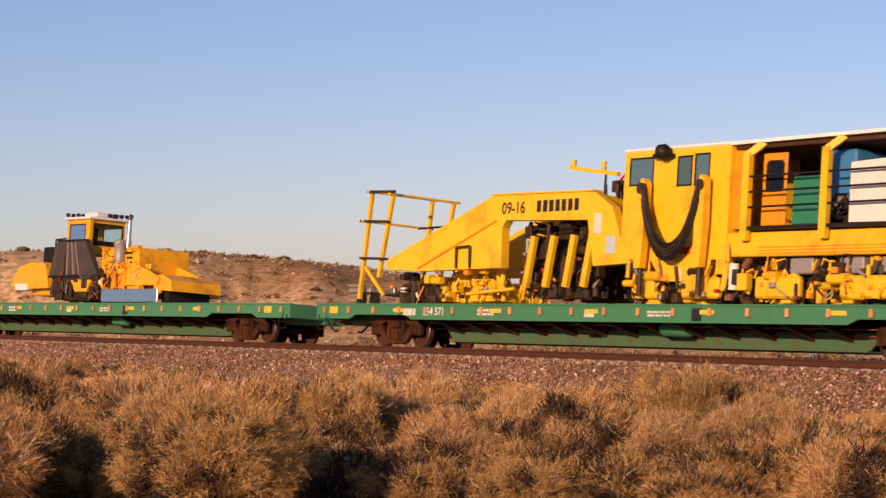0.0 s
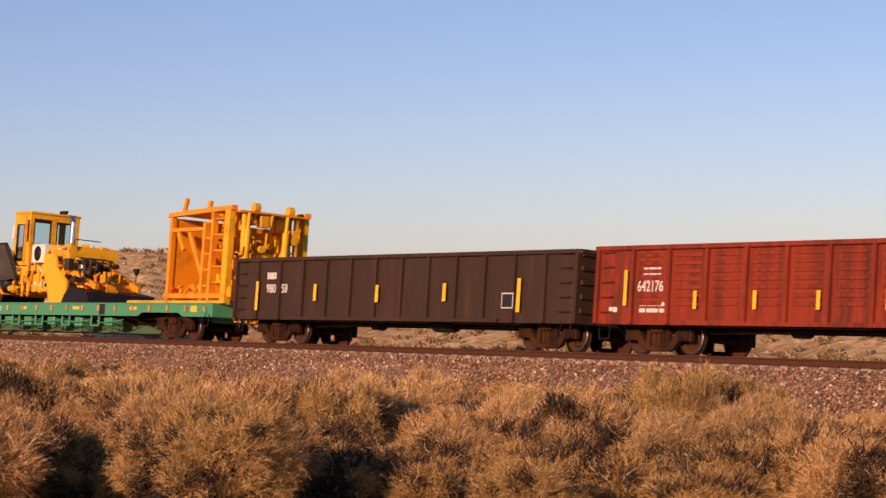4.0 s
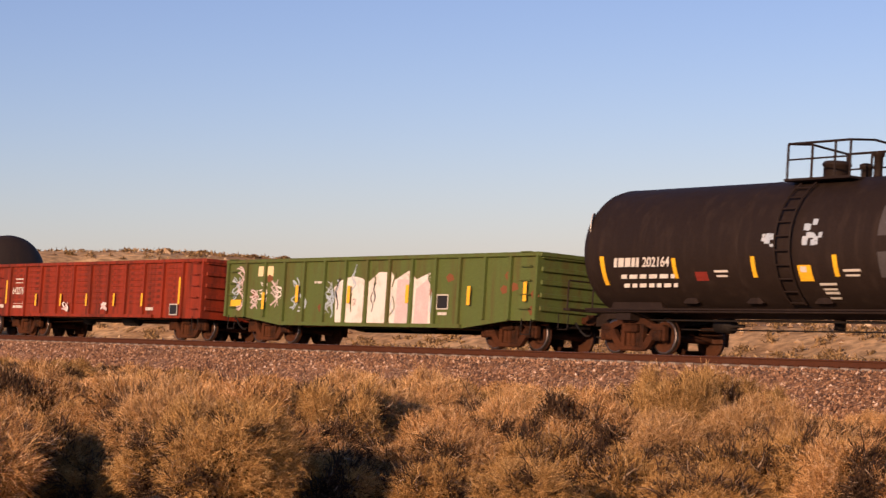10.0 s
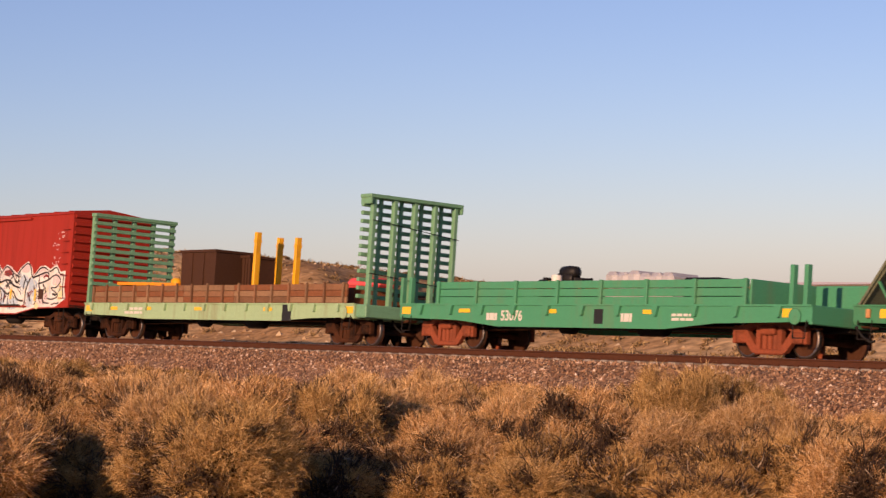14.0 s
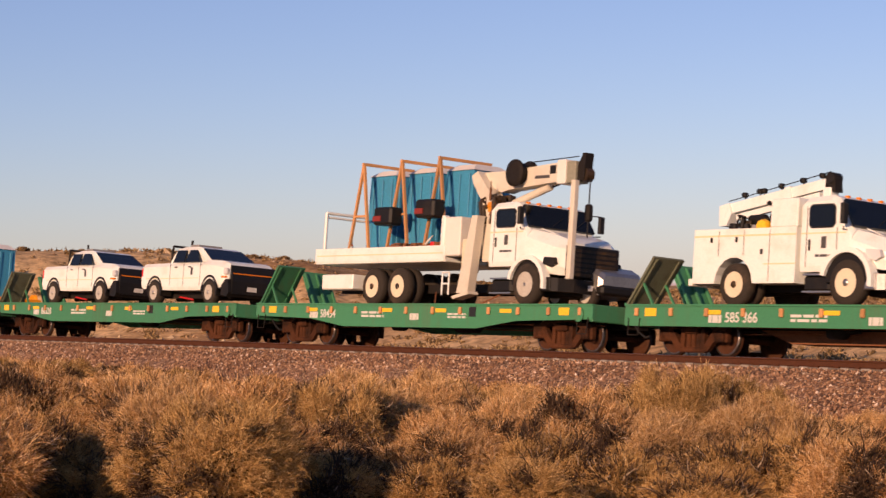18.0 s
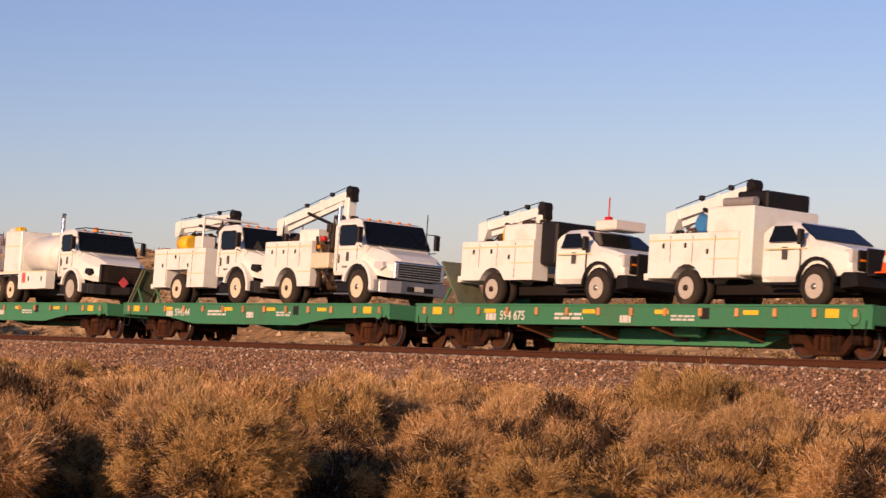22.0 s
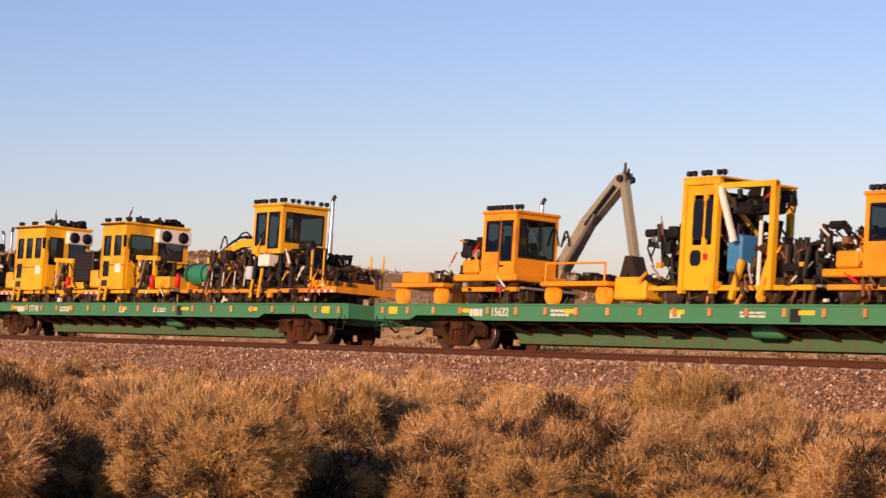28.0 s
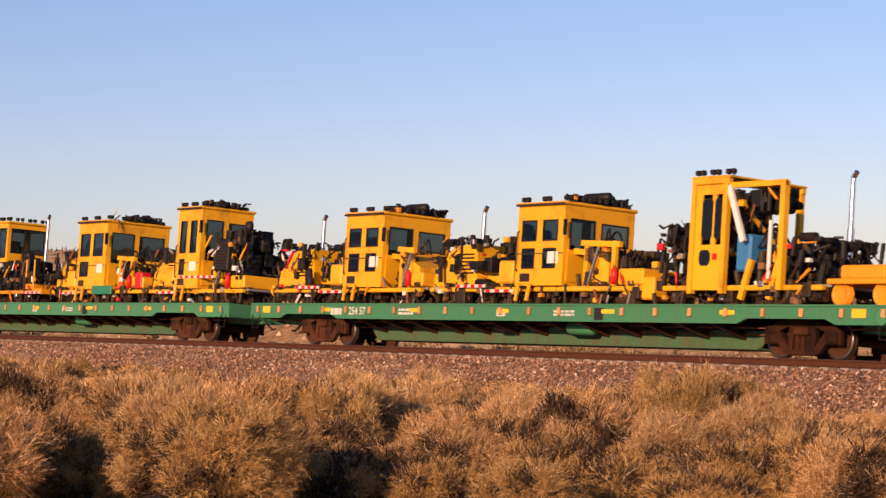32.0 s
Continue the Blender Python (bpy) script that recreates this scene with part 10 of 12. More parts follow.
for x0, x1, z0, z1, runs in ((6.66, 7.12, 2.4, 2.85, 9), (7.95, 8.6, 2.42, 3.0, 13)):
    for _ in range(runs):
        x, z = rgs.uniform(x0, x1 - 0.12), rgs.uniform(z0, z1 - 0.1)
        tank_patch(T3, x, rgs.uniform(0.08, 0.2), z, z + rgs.uniform(0.06, 0.14), "gr_blue", 1.58, 2.5, "faded_mark", 0.008 + 0.001 * rgs.random(), 2)
tank_patch(T3, 7.77, 0.4, 1.67, 2.01, "reflector", 1.58, 2.5, "yellow_patch", 0.009, 2)
tank_patch(T3, 7.85, 0.18, 1.86, 1.98, "stencil", 1.58, 2.5, "yellow_patch", 0.014, 2)
rgm = random.Random(4)
for i in range(7):
    x, z = 10.45 + i * 0.34, 1.42 + rgm.uniform(-0.05, 0.1)
    yy = on_tank(1.58, 2.5, z + 0.15) - 0.03
    spray(T3, [(x, z + 0.32), (x + 0.06, z), (x + 0.2, z + 0.02), (x + 0.26, z + 0.34), (x + 0.1, z + 0.2), (x + 0.3, z + rgm.uniform(0, 0.3))], 0.035, yy, "gr_white")
part("head_emblem", S().lathe([(0.02, -0.02), (0.42, -0.018), (0.42, 0.0)], (0, 0, 0), "y", 24), "stencil", T3, "round white emblem", at=pose(0.42, -1.2, 3.0, 0, 0, -50))

# graffiti on the green gondola
gy = yG - 0.004
part("graffiti_ground", S().slab([(6.1, 0.56), (6.05, 1.2), (5.95, 1.6), (6.3, 1.8), (6.9, 1.92), (7.4, 1.84), (7.6, 1.7), (8.2, 2.02), (8.8, 2.0), (9.0, 1.8), (9.6, 2.04), (10.0, 1.8), (10.6, 1.98), (10.74, 0.56)], gy - 0.003, gy), "gr_white", G4, "white block graffiti")
for x0, x1 in ((6.2, 6.9), (7.1, 7.8), (8.1, 8.75), (9.05, 9.65), (9.95, 10.6)):
    part("graffiti_block", S().slab([(x0, 0.6), (x0 + 0.05, 1.68 + 0.14 * math.sin(x0 * 3)), (x1, 1.74 + 0.14 * math.sin(x1 * 2)), (x1 + 0.02, 0.6)], gy - 0.008, gy - 0.003), "gr_white" if x0 < 9 else "gr_pink", G4)
rg4 = random.Random(3)
for cx, z0, z1, mt in ((0.75, 1.6, 2.2, "gr_pink"), (0.8, 1.0, 1.6, "gr_pink"), (0.5, 1.3, 1.9, "gr_blue"), (1.6, 1.0, 1.5, "gr_pink"), (2.1, 1.2, 1.7, "gr_white"), (2.75, 1.1, 1.85, "gr_pink"), (3.0, 1.3, 1.6, "gr_white"), (3.9, 1.0, 1.8, "gr_blue"), (4.3, 0.9, 1.4, "gr_blue"), (5.7, 0.8, 1.7, "gr_blue"), (5.8, 1.0, 1.5, "gr_blue")):
    for j in range(4):
        a, pts = rg4.uniform(0, TAU), []
        for k in range(9):
            a += rg4.uniform(0.5, 1.1)
            pts.append((cx + 0.26 * math.cos(a) * rg4.uniform(0.4, 1.0), z0 + (z1 - z0) * k / 8 + 0.08 * math.sin(a)))
        spray(G4, pts, rg4.choice((0.022, 0.03, 0.04)), gy - 0.004 - 0.001 * j, mt)
for x, z in ((2.25, 0.96), (4.12, 1.16), (6.84, 1.14), (9.7, 1.15), (12.49, 1.1), (14.86, 1.2)):
    tape_up(G4, x, z, yG - 0.092, 0.5, 0.14)
panel(G4, 0.25, 1.05, 0.6, 0.2, gy, "reflector")
panel(G4, 11.0, 1.02, 0.46, 0.34, gy, "stencil_black", "data_panel", "stencil")
bars(11.05, 0.84, 0.4, 0.12, gy, "stencil", G4, 1, 1)
part("yellow_paint_patch", S().box(1.75, 2.6, gy - 0.002, gy + 0.002, 1.95, 2.25), "gr_yellow", G4)
bars(4.9, 1.72, 0.5, 0.1, gy, "stencil", G4, 1, 2)
rg5 = random.Random(17)
for x in (5.7, 8.6):
    for j in range(4):
        spray(G3, [(x + rg5.uniform(0, 0.5), 0.8 + rg5.uniform(0, 0.35)) for _ in range(4)], 0.05, yG - 0.094 - 0.001 * j, "gr_pink" if j % 2 else "gr_white")
for x in (6.15, 6.95, 7.95, 8.9, 9.8, 10.65):
    for j in range(3):
        z0 = rg5.uniform(0.7, 1.7)
        spray(G4, [(x + rg5.uniform(-0.12, 0.12), z0 + 0.18 * q) for q in range(4)], rg5.choice((0.03, 0.05)), gy - 0.01 - 0.001 * j, rg5.choice(("gr_black", "gon_green", "gr_blue")))
for k in range(12):
    x, z = rg5.uniform(0.4, 15.0), rg5.uniform(0.9, 2.1)
    part("rust_patch", S().slab([(x, z), (x + 0.12, z + 0.1), (x + 0.3, z + 0.05), (x + 0.36, z - 0.08), (x + 0.1, z - 0.14)], gy - 0.003, gy + 0.002), "rustplate", G4)

# ---- smaller track machines on the last flatcars ----
def running_gear(m, xs, tint, seed, x0, x1, r=0.3):
    for x in xs:
        for y in (-0.85, 0.85):
            rail_wheel(m, x, y, DECK + r + 0.02, r, "grease")
    for y in (-1.0, 1.0):
        part("frame_beam", S().box(x0 + 0.15, x1 - 0.15, y - 0.08, y + 0.08, 1.5, 1.62, 0.02), tint, m)
    part("floor_plate", S().box(x0 + 0.02, x1 - 0.02, -0.9, 0.9, 1.58, 1.64), "grating", m)
    core(m, "drive_gear", x0 + 0.1, x1 - 0.1, -1.12, 0.8, 1.18, 1.75, int((x1 - x0) * 20), seed, "grease")


def radiator(m, x0, x1, y, z0, z1, n=9):
    r = part("radiator", S().box(x0, x1, y, y + 0.5, z0, z1, 0.03), "black", m)
    for i in range(n):
        z = z0 + 0.06 + (z1 - z0 - 0.12) * i / n
        part("fin", S().box(x0 + 0.06, x1 - 0.06, y - 0.015, y, z, z + 0.03), "grease", r)
    return r


def end_fans(parent, x, y0, y1, z0, z1):
    """A white twin-fan cooling unit on an end wall."""
    u = part("air_conditioner", S().box(x, x + 0.24, y0, y1, z0, z1, 0.03), "offwhite", parent, "white twin-fan cooling unit")
    r = min((y1 - y0) / 4, (z1 - z0) / 2) * 0.82
    for k in (0.25, 0.75):
        part("fan", S().lathe([(0.02, 0.02), (r, 0.015), (r, -0.01)], (x + 0.24, y0 + (y1 - y0) * k, (z0 + z1) / 2), "x", 18), "black", u)
    return u


def cable_loops(m, x0, x1, y, z, n, seed):
    rg = random.Random(seed)
    for _ in range(n):
        a, b, h = rg.uniform(x0, x1), rg.uniform(x0, x1), rg.uniform(0.2, 0.55)
        yy = y + rg.uniform(-0.25, 0.25)
        pts = [(a + (b - a) * u / 8, yy, z + h * math.sin(math.pi * u / 8)) for u in range(9)]
        part("hydraulic_hose", S().pipe(pts, 0.028, 5), "black", m)


def spiker(s0, cab0, cab1, top, label, seed, tint="yellow", near=-1.2, far=0.6, lows=1, tall=3, front="radiator", fans=True, stack_at=0.3, stack_top=4.1, tail=3.0):
    """A spiking machine: engine bay first, then a glazed cab, then a work deck."""
    m = rolling("spiking_machine", s0, label, "rail machine", "track machines")
    running_gear(m, (0.9, cab1 + 1.0), tint, seed, 0.0, cab1 + tail)
    bay = part("engine_bay", S().box(0.2, cab0 - 0.3, -0.6, 0.9, 1.66, 2.1, 0.04), tint, m)
    core(m, "engine", 0.1, cab0 - 0.1, -1.1, 0.7, 1.75, 3.0, int(cab0 * 26), seed + 1, "black", "oily black diesel engine and hoses")
    if front == "radiator":
        radiator(m, 0.5, min(1.9, cab0 - 0.7), -1.14, 1.9, 2.95)
    else:
        h = part("engine_hood", S().slab([(0.0, 1.66), (0.1, 2.15), (0.9, 2.75), (1.9, 2.8), (2.0, 1.66)], -0.85, 0.85), tint, m)
        louvres(h, 1.0, 1.8, 2.0, 2.6, -0.85, 6)
    part("fuel_tank", S().box(cab0 - 0.75, cab0 - 0.15, -1.18, -0.5, 1.7, 2.3, 0.05), tint, m)
    part("muffler", S().lathe([(0.06, -0.45), (0.13, -0.4), (0.13, 0.4), (0.06, 0.45)], (cab0 - 0.9, 0.2, 3.1), "x", 12), "rustplate", m)
    part("air_cleaner", S().lathe([(0.1, 0), (0.17, 0.04), (0.17, 0.3), (0.08, 0.36)], (cab0 - 0.5, -0.5, 2.95), "z", 12), "black", m)
    stack(m, stack_at, 0.0, 2.4, stack_top - 0.13, 0.06, "chrome", -1)
    striped(m, max(0.1, cab0 - 1.3), cab0 - 0.1, -1.16, 1.47, 1.55)
    win, w = [], (cab1 - cab0 - 0.2) / tall
    for i in range(tall):
        win.append((cab0 + 0.2 + w * i, cab0 + 0.02 + w * (i + 1) - 0.08, 2.78, top - 0.4))
    for i in range(lows):
        win.append((cab0 + 0.24 + w * i, cab0 + w * (i + 1) - 0.1, 2.08, 2.58))
    mid = (near + far) / 2
    c = cab(m, cab0, cab1, near, far, 1.64, top, side=win, end=((near + 0.2, mid - 0.16, 2.5, top - 0.36), (mid + 0.06, far - 0.2, 2.75, top - 0.4)), mat=tint, pane="screen_dark", over=0.06)
    part("cab_door", S().box(cab1 + 0.002, cab1 + 0.03, near + 0.12, near + 0.7, 1.75, 2.55), tint, c)
    part("warning_label", S().box(cab1 - 0.62, cab1 - 0.2, near - 0.008, near, 2.2, 2.5), "offwhite", c)
    part("side_vent", S().box(cab0 + 0.2, cab0 + 0.6, near - 0.012, near, 1.74, 1.95), "grease", c)
    part("door_panel_seam", S().box(cab0 + 0.02, cab1 - 0.02, near - 0.006, near, 2.44, 2.47), "grease", c)
    part("roof_edge", S().box(cab0 - 0.04, cab1 + 0.04, near - 0.075, near - 0.05, top - 0.03, top + 0.03), "grease", c)
    part("grab_rail", S().pipe([(cab0 + 0.08, near, 2.0), (cab0 + 0.08, near - 0.07, 2.05), (cab0 + 0.08, near - 0.07, 3.0), (cab0 + 0.08, near, 3.05)], 0.016), "black", c)
    if fans:
        end_fans(c, cab1, mid - 0.1, far - 0.02, top - 0.55, top - 0.08)
    core(m, "roof_gear", cab1 - 0.7, cab1 + 0.05, near + 0.4, far - 0.1, top + 0.07, top + 0.3, 14, seed + 9, "black")
    work_lights(m, [cab0 + 0.1, (cab0 + cab1) / 2, cab1 - 0.1], near + 0.1, top + 0.07)
    work_lights(m, [cab1, cab1 + 0.02], near + 0.6, top + 0.07, 0.5)
    part("beacon", S().lathe([(0.08, 0), (0.08, 0.13), (0.04, 0.17)], (cab0 + 0.4, 0.0, top + 0.07), "z", 12), "amber" if "amber" in M else "orange", m)
    part("mirror", S().box(cab1 + 0.1, cab1 + 0.14, near - 0.14, near - 0.02, top - 0.8, top - 0.4, 0.01).rod((cab1, near, top - 0.5), (cab1 + 0.12, near - 0.08, top - 0.5), 0.015, 5), "black", m)
    steps(m, cab0 + 0.15, cab0 + 0.5, near - 0.06, 1.25, 1.7, 2, tint)
    # work heads behind the cab
    core(m, "work_head", cab1 + 0.35, cab1 + tail * 0.62, -0.95, 0.8, 1.66, 2.6, int(tail * 20), seed + 2, "grease", "greasy black spike driving head with hoses")
    for x in (cab1 + 0.6, cab1 + tail * 0.55):
        part("head_column", S().beam((x, -0.9, 1.64), (x, -0.9, 2.75), 0.1, 0.14), tint, m)
    part("head_beam", S().beam((cab1 + 0.4, -0.9, 2.72), (cab1 + tail * 0.62, -0.9, 2.66), 0.12, 0.14), tint, m)
    part("lift_cylinder", S().rod((cab1 + 0.8, -0.98, 1.7), (cab1 + 1.15, -0.98, 2.6), 0.06, 10), "chrome", m)
    cable_loops(m, cab1 + 0.4, cab1 + tail * 0.6, -0.4, 2.6, 5, seed)
    part("spike_bin", S().box(cab1 + tail * 0.66, cab1 + tail - 0.1, -1.05, 0.2, 1.66, 2.05, 0.03), tint, m)
    extinguisher(m, cab1 + tail * 0.64, -1.12, 1.66, 0.45)
    return m


def anchor_machine(s0, label, seed, cyl="teal", orange="orange"):
    """A machine with a drum in front, a sloping boom, and a raised cab over its engine."""
    m = rolling("anchor_machine", s0, label, "rail machine", "track machines")
    running_gear(m, (1.2, 6.9), orange, seed, 0.0, 8.6)
    part("drum", S().lathe([(0.05, -0.75), (0.28, -0.74), (0.34, -0.68), (0.34, 0.68), (0.28, 0.74), (0.05, 0.75)], (0.75, -0.6, 2.12), "x", 22), cyl, m, "dark green horizontal pressure drum")
    for x in (0.25, 1.2):
        part("drum_strap", S().lathe([(0.35, -0.03), (0.36, -0.03), (0.36, 0.03), (0.35, 0.03)], (x, -0.6, 2.12), "x", 22), "black", m)
        part("drum_cradle", S().slab([(x - 0.06, 1.64), (x + 0.06, 1.64), (x + 0.06, 1.9), (x - 0.06, 1.9)], -0.85, -0.3), orange, m)
    for y in (-0.7, 0.6):
        part("sloping_boom", S().slab([(1.3, 2.45), (1.3, 2.62), (3.3, 3.18), (4.3, 3.2), (4.3, 2.95), (3.4, 2.95)], y - 0.1, y + 0.1), "yellow", m)
    core(m, "work_head", 1.5, 4.4, -1.08, 0.7, 1.25, 2.85, 150, seed + 1, "grease", "greasy hydraulic work head with hoses")
    for x in (1.9, 2.6, 3.3, 3.9):
        part("head_arm", S().beam((x, -1.0, 1.35), (x + 0.18, -1.0, 2.1), 0.1, 0.14), "grease", m)
        part("head_cylinder", S().rod((x + 0.25, -1.1, 1.7), (x + 0.3, -1.1, 2.15), 0.035, 8), "steel", m)
    cable_loops(m, 1.2, 4.3, -0.5, 2.95, 9, seed)
    part("pedestal", S().box(4.7, 5.9, -0.5, 0.5, 1.64, 2.72, 0.04), "yellow", m)
    core(m, "valve_stand", 4.3, 6.1, -1.1, -0.5, 1.5, 2.72, 60, seed + 4, "black")
    part("white_box", S().box(5.0, 5.6, -1.18, -0.8, 2.3, 2.66, 0.03), "offwhite", m)
    part("blue_drum", S().lathe([(0.14, 0), (0.15, 0.02), (0.15, 0.38), (0.14, 0.4)], (4.5, -1.1, 1.9), "z", 12), "gr_blue", m)
    c = cab(m, 4.4, 6.05, -1.05, 0.55, 2.7, 4.15, side=((4.55, 5.15, 2.95, 3.95), (5.28, 5.9, 2.85, 3.95)), end=((-0.92, 0.42, 3.05, 3.95),), mat="yellow", pane="screen_dark", over=0.07)
    work_lights(m, [4.4, 4.8, 5.3, 5.9], -1.0, 4.22)
    work_lights(m, [6.05, 6.05, 6.05], -0.7, 4.22, 0.5)
    steps(m, 4.6, 5.4, -1.12, 1.35, 2.75, 4, "yellow")
    core(m, "engine", 6.05, 7.6, -1.05, 0.7, 1.66, 2.75, 80, seed + 2, "black", "black diesel engine with belts and hoses")
    radiator(m, 7.3, 7.75, -0.95, 1.7, 2.85, 8)
    stack(m, 7.15, 0.0, 2.7, 4.35, 0.06, "chrome", -1)
    part("air_cleaner", S().lathe([(0.08, -0.3), (0.16, -0.26), (0.16, 0.26), (0.08, 0.3)], (6.7, -0.5, 2.95), "x", 12), "black", m)
    for x in (7.85, 8.5):
        for y in (-1.05, 1.05):
            part("corner_post", S().rod((x, y, 1.6), (x, y, 2.75), 0.03), "yellow", m)
    core(m, "rear_gear", 7.6, 8.7, -1.1, 0.8, 1.6, 2.3, 40, seed + 6, "grease")
    part("tool_tray", S().box(7.75, 8.6, -1.1, 0.9, 1.66, 1.86, 0.02), orange, m)
    part("tail_frame", S().box(8.55, 9.3, -1.1, -0.98, 1.5, 1.68).box(9.2, 9.3, -1.1, 1.0, 1.5, 1.68), orange, m)
    striped(m, 7.8, 9.2, -1.12, 1.5, 1.58)
    extinguisher(m, 0.0, -1.1, 1.66, 0.48)
    return m


def knuckle_crane(s0, label, seed, stick="greybeige", left_cart=True, reach=2.9):
    """An orange rail crane with a folded boom; origin at the left of its deck."""
    m = rolling("tie_crane", s0, label, "rail crane", "track machines")
    if left_cart:
        rail_cart(m, -2.9, -0.5)
        part("cart_tank", S().box(-2.7, -1.5, -1.0, 0.9, 1.74, 2.05, 0.04), "orange", m)
        core(m, "tool_load", -1.5, -0.6, -0.9, 0.6, 1.74, 2.1, 22, seed + 5, "grease")
    running_gear(m, (0.5, 2.2), "orange", seed, -0.15, 2.7)
    part("turntable_deck", S().box(-0.1, 2.6, -1.15, 1.15, 1.78, 1.96, 0.03), "orange", m)
    part("slew_ring", S().lathe([(0.7, 1.62), (0.75, 1.66), (0.75, 1.76), (0.7, 1.8)], (1.2, 0, 0), "z", 24), "grease", m)
    core(m, "engine", -0.3, 1.0, -1.05, 0.9, 1.96, 2.95, 80, seed + 1, "black", "black diesel engine with exposed hoses")
    part("engine_cover", S().box(-0.2, 0.9, -0.5, 0.9, 2.0, 2.75, 0.06), "orange", m)
    part("fuel_tank", S().box(0.25, 0.9, -1.12, -0.55, 1.98, 2.35, 0.04), "orange", m)
    c = cab(m, 1.05, 2.45, -1.1, 0.3, 1.96, 3.55, side=((1.2, 1.75, 2.55, 3.35), (1.85, 2.32, 2.3, 3.35)), end=((-0.98, 0.18, 2.4, 3.4),), mat="orange", pane="screen_dark", over=0.05)
    part("door_line", S().box(1.78, 1.81, -1.112, -1.098, 2.0, 3.45), "grease", c)
    part("door_handle", S().box(1.85, 2.0, -1.14, -1.1, 2.15, 2.19), "black", c)
    work_lights(m, [1.15, 1.5, 1.9, 2.35], -1.0, 3.62)
    stack(m, 1.2, 0.7, 2.7, 4.0, 0.06, "chrome", -1)
    part("boom", S().slab([(2.1, 1.95), (2.45, 1.95), (3.5, 3.3), (reach + 2.0, 4.45), (reach + 1.95, 4.65), (reach + 1.6, 4.6), (3.2, 3.5), (2.2, 2.3)], 0.42, 0.68), "greybeige", m, "faded grey beige knuckle boom")
    part("boom_cylinder", S().rod((2.7, 0.32, 2.2), (3.9, 0.32, 3.6), 0.06, 10), "steel", m)
    part("boom_cylinder", S().rod((3.5, 0.34, 3.35), (reach + 1.65, 0.34, 4.3), 0.05, 10), "black", m)
    part("boom_stick", S().beam((reach + 1.8, 0.5, 4.65), (reach + 2.55, 0.4, 2.45), 0.16, 0.24), stick, m)
    part("pivot_pin", S().rod((reach + 1.85, 0.3, 4.5), (reach + 1.85, 0.8, 4.5), 0.09, 12), "grease", m)
    part("grapple", S().slab([(reach + 2.2, 1.85), (reach + 2.4, 2.5), (reach + 2.65, 2.5), (reach + 2.95, 1.85), (reach + 2.75, 1.75), (reach + 2.55, 2.1), (reach + 2.4, 1.78)], 0.2, 0.6), "grease", m)
    cable_loops(m, reach + 1.2, reach + 2.4, 0.3, 4.4, 3, seed)
    cable_loops(m, 2.2, 3.4, 0.3, 2.8, 3, seed + 1)
    rail_cart(m, reach + 0.8, reach + 3.4)
    core(m, "tool_load", reach + 1.0, reach + 2.1, -0.8, 0.7, 1.74, 2.0, 24, seed + 6, "grease")
    part("cart_rack", S().pipe([(reach + 0.9, -1.1, 1.74), (reach + 0.9, -1.1, 2.2), (reach + 3.2, -1.1, 2.2), (reach + 3.2, -1.1, 1.74)], 0.03), "orange", m)
    return m


